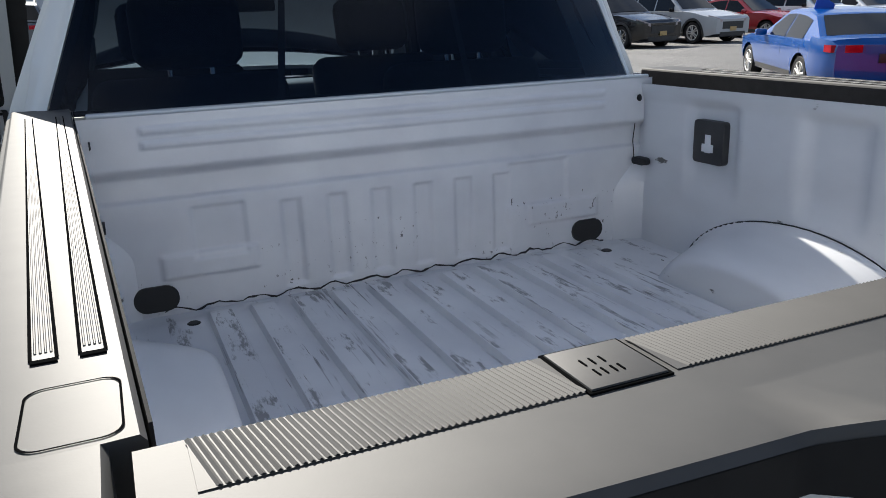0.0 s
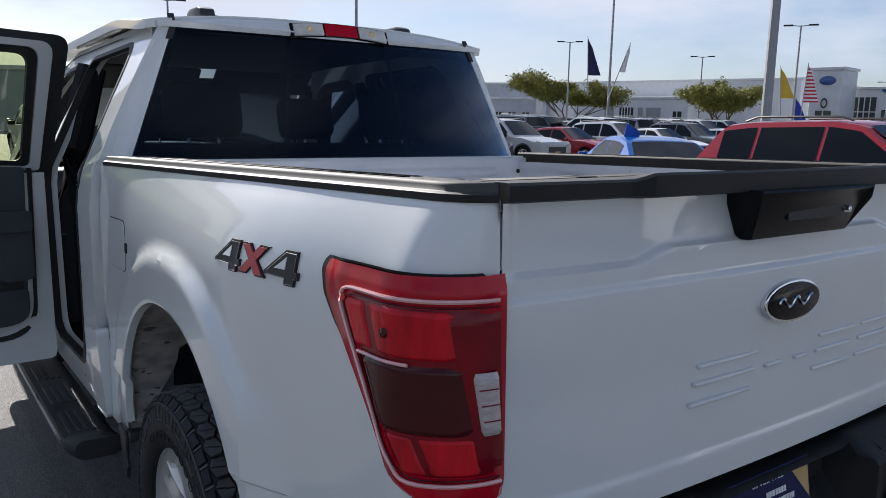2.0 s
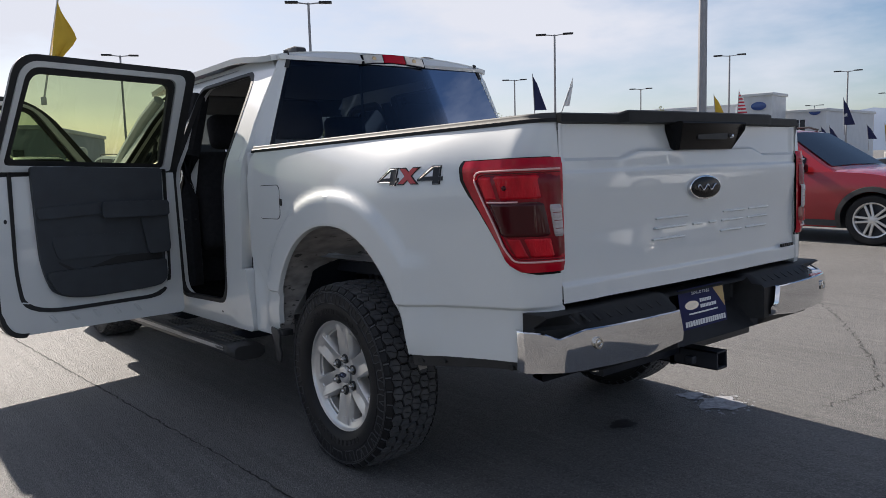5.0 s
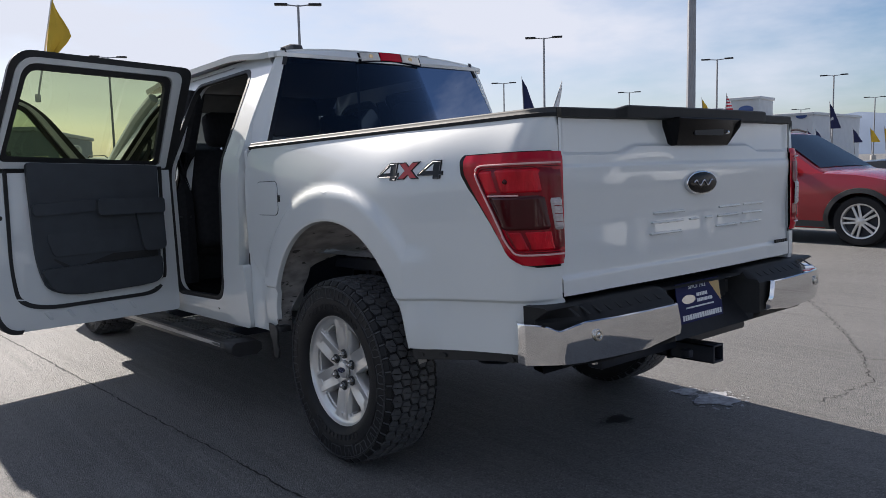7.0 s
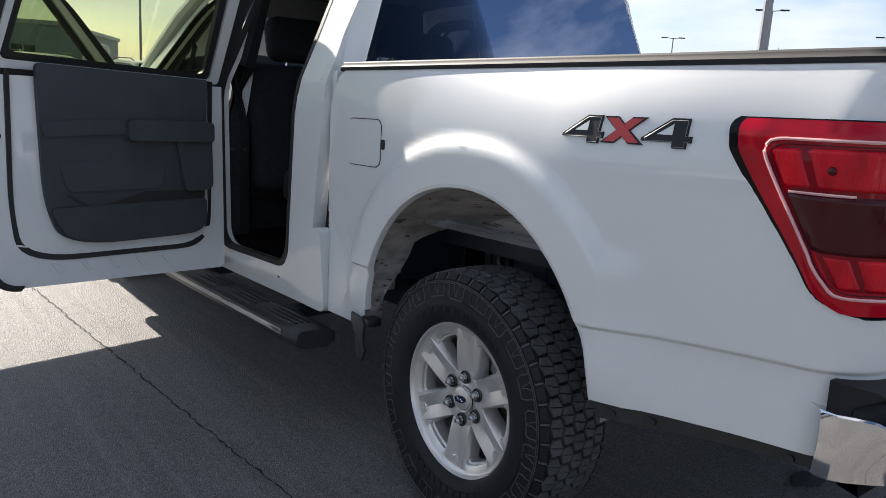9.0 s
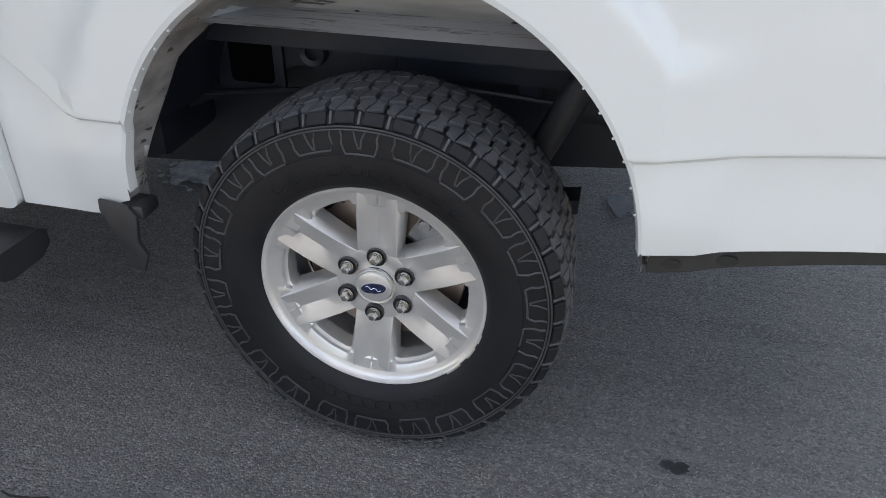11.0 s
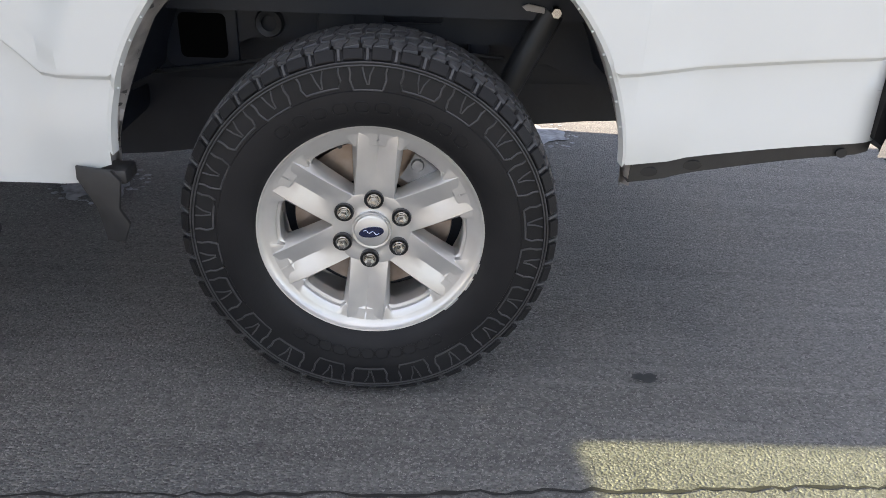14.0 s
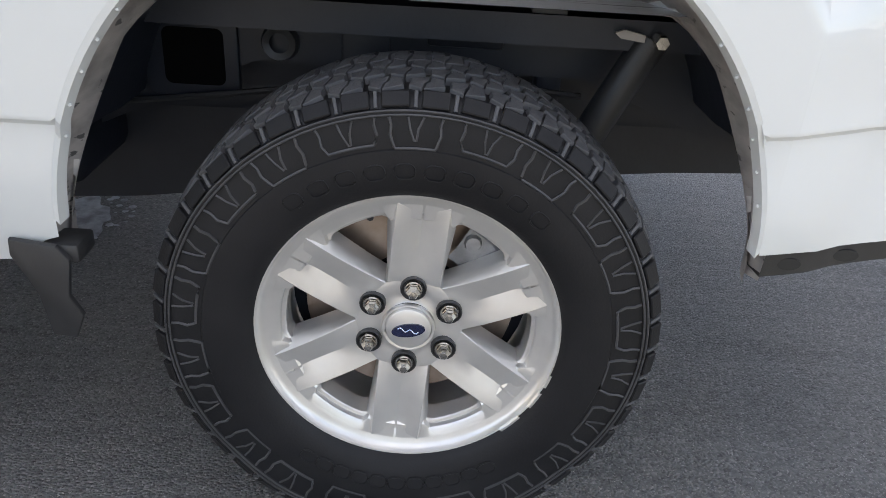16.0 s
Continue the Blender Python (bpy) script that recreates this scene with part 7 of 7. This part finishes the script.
def lot():
    protos = {}

    def put(kind, colour, x, y, rz=0, label=""):
        c, q = math.cos(radians(1.6)), math.sin(radians(1.6))
        x, y = -1.95 + (x + 1.9) * c - (y + 1.2) * q, -1.23 + (x + 1.9) * q + (y + 1.2) * c
        m = at(x, y, rz + 1.6)
        k = (kind, colour)
        if k in protos:
            o = copy_thing(protos[k], m)
        else:
            o = protos[k] = car(kind, colour)
            o.matrix_basis = m
        if label:
            tagged(o, label=label)
        return o
    put("suv", "red", 9.55, 3.85, -4, "red sport-utility vehicle with dark windows parked behind the pickup")
    protos["suv", "red"].matrix_basis = protos["suv", "red"].matrix_basis @ Matrix.Diagonal((1, 1, 0.935, 1))
    b = put("sedan", "blue", 11.29, 9.39, 180 - 31, "bright blue saloon with tinted rear glass, parked")
    b.matrix_basis = b.matrix_basis @ Matrix.Diagonal((1, 1, 0.87, 1))
    bm = B()
    prism(bm, [(0, 0), (0.06, 0.30), (0.16, 0.22), (0.34, 0.10), (0.30, 0.0)], "y", -0.006, 0.006)
    fl = tagged(part("window_flag", bm, material("blue_flag_cloth", (0.02, 0.08, 0.45), 0.8)), "small blue plastic flag clipped on the blue saloon's roof", "flag")
    fl.matrix_world = at(10.19, 9.45, -28) @ pose(0, 0, 1.23)
    put("suv", "black", 16.6, 22.4, 4, "black sport-utility vehicle at the end of the row")
    put("suv", "silver", 19.9, 22.7, 4, "silver sport-utility vehicle in the row")
    rnd = random.Random(8)
    for i, c in enumerate(("red", "white", "white", "grey", "white", "black", "silver", "white")):
        put("suv" if i in (1, 3, 6) else "sedan", c, 23.0 + 3.1 * i, 22.6 + rnd.uniform(-0.3, 0.3), rnd.uniform(-2, 6))
    for r, (y, x0, n) in enumerate(((30.5, 14.5, 13), (37.5, 18.0, 13), (48.0, 24.0, 14), (55.0, 30.0, 15), (63.0, 38.0, 15))):
        for i in range(n):
            c = rnd.choice(("white", "white", "silver", "grey", "black", "red", "white", "silver"))
            put("suv" if rnd.random() < 0.6 else "sedan", c, x0 + 3.0 * i + rnd.uniform(-0.15, 0.15), y + rnd.uniform(-0.3, 0.3), rnd.choice((0, 0, 180)) + rnd.uniform(-2, 2))
    for x, y, c in ((19.5, 4.6, "black"), (22.6, 4.2, "white"), (26.0, 4.0, "silver"), (29.5, 6.0, "white"), (33.0, 6.5, "grey")):
        put("suv", c, x, y, 180 + rnd.uniform(-4, 4))
    for i, c in enumerate(("white", "silver", "white", "grey", "white", "black")):
        put("suv", c, -9.0 + 3.2 * i, -15.0 + rnd.uniform(-0.3, 0.3), 180)
    for i, c in enumerate(("white", "grey", "white", "silver")):
        put("suv", c, -5.0 + 3.0 * i, 30.0, 180)
    for i, c in enumerate(("silver", "white", "grey", "silver", "white")):
        put("suv", c, 3.4 + 3.0 * i, 25.5 + 0.2 * i, 180 + 3 * i)
    put("suv", "white", 8.6, -7.2, 96, "white sport-utility vehicle parked across the lane")
    put("sedan", "silver", 14.5, -8.6, 92)
    for i, c in enumerate(("white", "silver", "black")):
        put("suv", c, -15.0 - 0.3 * i, 4.0 + 3.2 * i, 90)


lot()


# ---- light poles, flags ----
STEEL = material("grey_pole_steel", (0.30, 0.30, 0.31), 0.5, 0.3, scale=6)


def from_eye(az, d):
    return -1.95 + d * math.sin(radians(az - 1.6)), -1.23 + d * math.cos(radians(az - 1.6))


def level(d):
    """Fall of the lot towards things d metres away."""
    return 0.0240 * d


def light_pole(az, d, h, r=0.09, heads=2):
    x, y = from_eye(az, d)
    ob = empty("light_pole", "tall grey steel lot light pole with flat lamp heads", "light pole", "light poles", at(x, y, -az))
    bm = B()
    tube(bm, [(0, 0, 0), (0, 0, h * 0.5), (0, 0, h)], [r, r * 0.85, r * 0.7], 10)
    part("pole", bm, STEEL, ob)
    bm = B()
    lathe(bm, [(0.0001, 0.75), (0.30, 0.75), (0.32, 0.70), (0.32, 0.0)], 20, (0, 0, 0), "z")
    part("concrete_base", bm, material("pale_concrete", (0.42, 0.41, 0.39), 0.9, scale=6, bump=0.2) if "pale_concrete" not in bpy.data.materials else bpy.data.materials["pale_concrete"], ob)
    for s in ((-1, 1) if heads == 2 else (1,)):
        bm = B()
        tube(bm, [(0, 0, h - 0.06), (s * 0.55, 0, h)], 0.035, 6)
        part("arm", bm, STEEL, ob)
        bm = B()
        box(bm, (s * 0.85, 0, h + 0.02), (0.66, 0.34, 0.10), 0.03, 2)
        part("lamp_head", bm, BADGEGREY, ob)
    return ob


for az, d, el in ((49.0, 50, 10.2), (46.1, 75, 7.1), (55.15, 85, 6.1), (61.1, 64, 8.05), (68.4, 80, 6.5), (66.45, 118, 4.4), (70.8, 105, 4.95), (31.0, 40, 12.8), (18.2, 57, 9.0), (36.5, 95, 6.3)):
    x, y = from_eye(az, d)
    light_pole(az, d, 1.35 + d * math.tan(radians(el - 1.40)) - gz(x, y))
light_pole(59.35, 21.0, 11.5, 0.13)


def banner(az, d, z0, z1, w, mat, lean, label, wave=0.3, stars=False, base=None):
    """A cloth flag on a slanted staff, with folds."""
    x, y = from_eye(az, d)
    ob = empty("flag", label, "flag", "flags on the lot", at(x, y, -az))
    g = gz(x, y)
    z0, z1 = z0 - g - level(d), z1 - g - level(d)
    bm = B()
    b0 = 0.0 if base is None else base - g - level(d)
    tube(bm, [(-lean * (z1 - b0), 0, b0), (0, 0, z1 + 0.1)], [0.035, 0.02], 8)
    part("staff", bm, STEEL, ob)
    bm = B()
    rows = []
    for i in range(13):
        t = i / 12
        row = []
        for j in range(9):
            u = j / 8
            z = lerp(z1, z0, t) - 0.25 * u * (z1 - z0) * (1 - t)
            row.append((-lean * (z1 - z) + u * w * (0.35 + 0.65 * t), 0.10 * wave * math.sin(u * 7 + t * 3), z))
        rows.append(row)
    sheet(bm, rows)
    thicken(bm, 0.01)
    part("cloth", bm, mat, ob)
    return ob


NAVY = material("navy_flag_cloth", (0.012, 0.016, 0.07), 0.8, speck=(0.5, 0.5, 0.5), speck_scale=2.2, speck_at=0.62)
YELLOW = material("yellow_flag_cloth", (0.62, 0.40, 0.03), 0.8)
WHITECLOTH = material("white_flag_cloth", (0.7, 0.7, 0.7), 0.8)


def stripes():
    m = material("striped_flag_cloth", (0.55, 0.03, 0.05), 0.8)
    n, l = m.node_tree.nodes, m.node_tree.links
    w = n.new("ShaderNodeTexWave")
    w.bands_direction = "Z"
    w.inputs["Scale"].default_value = 1.3
    c = n.new("ShaderNodeValToRGB")
    c.color_ramp.interpolation = "CONSTANT"
    c.color_ramp.elements[0].color, c.color_ramp.elements[1].color = (0.50, 0.03, 0.05, 1), (0.72, 0.72, 0.72, 1)
    c.color_ramp.elements[1].position = 0.5
    t = n.new("ShaderNodeTexCoord")
    l.new(t.outputs["Object"], w.inputs[0])
    l.new(w.outputs[0], c.inputs[0])
    l.new(c.outputs[0], n["Principled BSDF"].inputs["Base Color"])
    return m


banner(47.35, 48, 5.4, 7.55, 0.75, NAVY, -0.05, "navy flag with white print on a slanted staff", base=4.2)
banner(50.3, 48, 5.6, 7.2, 0.35, WHITECLOTH, 0.35, "small white flag on a slanted staff", base=4.0)
banner(60.1, 60, 4.9, 7.0, 0.9, YELLOW, -0.08, "yellow flag on a staff", base=3.5)
us = banner(61.75, 60, 4.6, 7.2, 1.0, stripes(), 0.05, "red and white striped flag with a blue canton", base=3.5)
banner(61.2, 60, 3.4, 4.9, 0.8, material("blue_cloth", (0.02, 0.05, 0.35), 0.8), 0.0, "blue flag on a staff", base=2.6)
banner(68.2, 70, 5.0, 7.1, 0.8, NAVY, -0.05, "navy flag with white print on a slanted staff", base=4.2)
for az in (66.9, 67.4, 69.6, 70.6, 71.4):
    banner(az, 75, 4.0, 5.2, 0.7, YELLOW if az > 70 else NAVY, -0.1, "small pennant flag on a staff", base=3.0)


def door_flag():
    """A yellow pennant clipped to the top of the open front door."""
    bm = B()
    tube(bm, [(-1.362, 3.572, 1.712), (-1.30, 3.535, 2.04), (-1.245, 3.50, 2.345)], 0.006, 6)
    ob = tagged(part("window_flag", bm, WHITECLOTH), "yellow cloth pennant clipped to the open front door", "flag")
    bm = B()
    rows = []
    for i in range(11):
        t = i / 10
        z = lerp(2.335, 1.915, t)
        x = lerp(-1.247, -1.285, t)
        w = 0.135 * ss(min(1.0, t * 1.5)) * (1.0 if t < 0.62 else lerp(1.0, 0.25, (t - 0.62) / 0.38))
        rows.append([(x - 0.035 * t + w * u, 3.50 + 0.018 * math.sin(u * 8 + t * 4) * t, z + 0.02 * u * t) for u in (0, 0.2, 0.4, 0.6, 0.8, 1.0)])
    sheet(bm, rows)
    thicken(bm, 0.002)
    part("cloth", bm, YELLOW, ob)
    bm = B()
    box(bm, (-1.362, 3.572, 1.715), (0.03, 0.03, 0.05), 0.006)
    part("clip", bm, WHITECLOTH, ob)
    ob.matrix_world = RAKE @ Matrix.Translation((-0.075, 0.055, 0.07))


door_flag()


# ---- buildings ----
STUCCO = material("pale_grey_stucco", (0.66, 0.67, 0.685), 0.85, color2=(0.61, 0.62, 0.635), scale=1.5, bump=0.15, bump_scale=20)
STUCCO_W = material("white_panel_cladding", (0.62, 0.63, 0.64), 0.5, scale=1.0)
STUCCO_B = material("blue_grey_stucco", (0.46, 0.485, 0.53), 0.85, scale=1.5, bump=0.15, bump_scale=20)
DOORDARK = material("dark_garage_glazing", (0.03, 0.035, 0.04), 0.2, coat=0.5)
DOORGREY = material("grey_roller_door", (0.33, 0.34, 0.35), 0.6)


def block(name, az0, az1, d0, d1, ztop, depth, mat, label, group="buildings", windows=()):
    """A flat-roofed building whose front runs between two bearings; windows: (from, to, sill, head, material, columns)."""
    (x0, y0), (x1, y1) = from_eye(az0, d0), from_eye(az1, d1)
    w = math.hypot(x1 - x0, y1 - y0)
    rz = math.degrees(math.atan2(y1 - y0, x1 - x0))
    g = min(gz(x0, y0), gz(x1, y1)) - 0.3
    ob = empty(name, label, "building", group, pose(x0, y0, g, 0, 0, rz))
    h = ztop - level(d0) - g
    bm = B()
    box(bm, (w / 2, depth / 2, h / 2), (w, depth, h), 0.05, 1)
    part("wall", bm, mat, ob)
    bm = B()
    box(bm, (w / 2, depth / 2, h + 0.10), (w + 0.3, depth + 0.3, 0.30), 0.04, 1)
    part("parapet", bm, STUCCO_W, ob)
    for f0, f1, z0, z1, m, cols in windows:
        a, b = f0 * w, f1 * w
        win = B()
        box(win, ((a + b) / 2, -0.02, (z0 + z1) / 2), (b - a, 0.10, z1 - z0), 0.02, 1)
        wo = part("window" if m is DOORDARK else "garage_door", win, m, ob)
        for k in range(1, cols):
            fr = B()
            box(fr, (lerp(a, b, k / cols), -0.09, (z0 + z1) / 2), (0.10, 0.05, z1 - z0))
            part("mullion", fr, STUCCO_W, wo)
        if m is DOORDARK:
            for k in (1, 2):
                fr = B()
                box(fr, ((a + b) / 2, -0.09, lerp(z0, z1, k / 3)), (b - a, 0.05, 0.09))
                part("transom", fr, STUCCO_W, wo)
    return ob


block("workshop_building", 35.0, 44.6, 118, 110, 9.4, 20, STUCCO_B, "long blue-grey flat-roofed workshop building", windows=((0.75, 0.80, 0.6, 3.2, DOORDARK, 2), (0.86, 0.91, 0.6, 3.2, DOORDARK, 2)))
block("low_annexe", 40.6, 43.9, 100, 99, 6.6, 6, STUCCO_B, "low grey annexe with a lean-to roof", windows=((0.1, 0.25, 1.2, 2.6, DOORDARK, 2), (0.4, 0.55, 1.2, 2.6, DOORDARK, 2), (0.7, 0.85, 1.2, 2.6, DOORDARK, 2)))
block("dealership_building", 44.4, 61.5, 112, 96, 9.4, 25, STUCCO, "pale grey flat-roofed dealership building", windows=((0.66, 0.68, 3.0, 4.6, DOORDARK, 1),))
block("service_wing", 46.5, 54.45, 98, 92, 6.7, 8, STUCCO, "pale grey service wing with garage doors", windows=(
    (0.30, 0.38, 0.5, 3.4, DOORGREY, 1), (0.43, 0.55, 0.5, 3.4, DOORDARK, 5), (0.59, 0.63, 0.5, 3.4, DOORGREY, 1), (0.66, 0.78, 0.5, 3.4, DOORGREY, 1), (0.88, 0.95, 1.0, 3.0, DOORDARK, 2)))
tower = block("sign_tower", 62.0, 63.85, 84, 83, 8.95, 4, STUCCO_W, "white sign tower with a blue oval sign", windows=((0.25, 0.75, 0.3, 3.2, DOORDARK, 2),))
bm = B()
prism(bm, [(1.6 + 0.75 * math.cos(a), 6.0 + 0.42 * math.sin(a)) for a in (2 * math.pi * i / 32 for i in range(32))], "y", -0.12, 0.0, 0.03)
part("oval_sign", bm, material("sign_blue", (0.02, 0.06, 0.24), 0.3, coat=0.8), tower, "blue oval sign")
bm = B()
lathe(bm, [(0.34, -0.10), (0.48, -0.10), (0.48, 0.0), (0.34, 0.0)], 28, (1.45, 0, 3.9), "y")
for v in bm.verts:
    v.co.x = 1.45 + (v.co.x - 1.45) * 0.62
part("ring_sign", bm, BLACK, tower, "dark ring-shaped figure")
show = block("showroom_building", 63.9, 67.2, 88, 86, 7.4, 14, STUCCO, "grey showroom with tall dark glazing", windows=((0.03, 0.62, 0.4, 4.6, DOORDARK, 6), (0.72, 0.95, 0.6, 3.4, DOORDARK, 3)))
bm = B()
prism(bm, [(4.3 + 0.55 * math.cos(a), 5.3 + 0.3 * math.sin(a)) for a in (2 * math.pi * i / 24 for i in range(24))], "y", -0.12, 0.0, 0.02)
part("oval_sign", bm, bpy.data.materials["sign_blue"], show, "blue oval sign")
block("grey_warehouse", -4.0, 13.3, 66, 58, 5.7, 20, STUCCO_B, "long blue-grey warehouse beyond the lot", windows=((0.3, 0.36, 0.5, 3.2, DOORGREY, 1), (0.6, 0.66, 0.5, 3.2, DOORGREY, 1), (0.86, 0.93, 0.5, 3.0, DOORDARK, 2)))


# ---- trees ----
BARK = material("brown_bark", (0.12, 0.09, 0.06), 0.9, scale=8, bump=0.3)
LEAF = material("yellow_green_leaves", (0.26, 0.24, 0.035), 0.7, color2=(0.15, 0.16, 0.028), scale=2.5)


def tree(az, d, height, spread, seed):
    rnd = random.Random(seed)
    x, y = from_eye(az, d)
    ob = empty("palo_verde_tree", "spreading yellow-green desert tree with several thin trunks", "tree", "trees by the building", at(x, y))
    wood, tips = B(), []

    def limb(p, v, r, n):
        q = [p]
        for k in range(3):
            v = (v + Vector((rnd.uniform(-0.2, 0.2), rnd.uniform(-0.2, 0.2), rnd.uniform(-0.05, 0.12))) * v.length).normalized() * v.length
            q.append(q[-1] + v / 3)
        tube(wood, q, [r, r * 0.85, r * 0.7, r * 0.55], 6)
        tips.append(q[2])
        tips.append(q[3])
        if n:
            for _ in range(3):
                a = rnd.uniform(0, 6.28)
                w = (v.normalized() * 0.7 + Vector((math.cos(a), math.sin(a), rnd.uniform(-0.15, 0.3))) * 0.75) * v.length * 0.70
                limb(q[3], w, r * 0.5, n - 1)
    for k in range(4):
        a = k * 1.57 + rnd.uniform(-0.4, 0.4)
        limb(Vector((0.1 * math.cos(a), 0.1 * math.sin(a), 0)), Vector((math.cos(a) * spread * 0.17, math.sin(a) * spread * 0.17, height * 0.32)), 0.12, 3)
    part("trunk", wood, BARK, ob)
    vs, fs = [], []
    for t in tips:
        if t.z < height * 0.50:
            continue
        for _ in range(120):
            c = t + Vector((rnd.gauss(0, 0.34), rnd.gauss(0, 0.34), rnd.gauss(0, 0.24)))
            a, b = Vector((rnd.uniform(-1, 1), rnd.uniform(-1, 1), rnd.uniform(-1, 1))).normalized() * rnd.uniform(0.07, 0.17), Vector((rnd.uniform(-1, 1), rnd.uniform(-1, 1), rnd.uniform(-1, 1))).normalized() * rnd.uniform(0.04, 0.10)
            i = len(vs)
            vs += [c - a, c + b, c + a, c - b]
            fs.append((i, i + 1, i + 2, i + 3))
    me = bpy.data.meshes.new("crown")
    me.from_pydata(vs, [], fs)
    tagged(finish("crown", me, LEAF, ob), kind="stuff")


tree(46.3, 84, 6.6, 8.6, 1)
tree(56.6, 80, 5.9, 6.2, 2)
tree(35.0, 70, 6.0, 3.6, 3)


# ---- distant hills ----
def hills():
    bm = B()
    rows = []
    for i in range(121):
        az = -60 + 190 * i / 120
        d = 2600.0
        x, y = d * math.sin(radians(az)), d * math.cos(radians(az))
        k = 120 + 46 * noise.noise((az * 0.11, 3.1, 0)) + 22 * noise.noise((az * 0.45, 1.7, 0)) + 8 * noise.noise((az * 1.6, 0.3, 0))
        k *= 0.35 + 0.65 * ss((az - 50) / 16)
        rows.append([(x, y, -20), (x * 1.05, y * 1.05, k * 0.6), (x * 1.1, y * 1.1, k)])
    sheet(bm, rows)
    # the blue haze of distance is put into the hills' base colour
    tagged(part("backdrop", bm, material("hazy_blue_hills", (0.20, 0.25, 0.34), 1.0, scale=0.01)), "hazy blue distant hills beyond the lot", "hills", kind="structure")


hills()
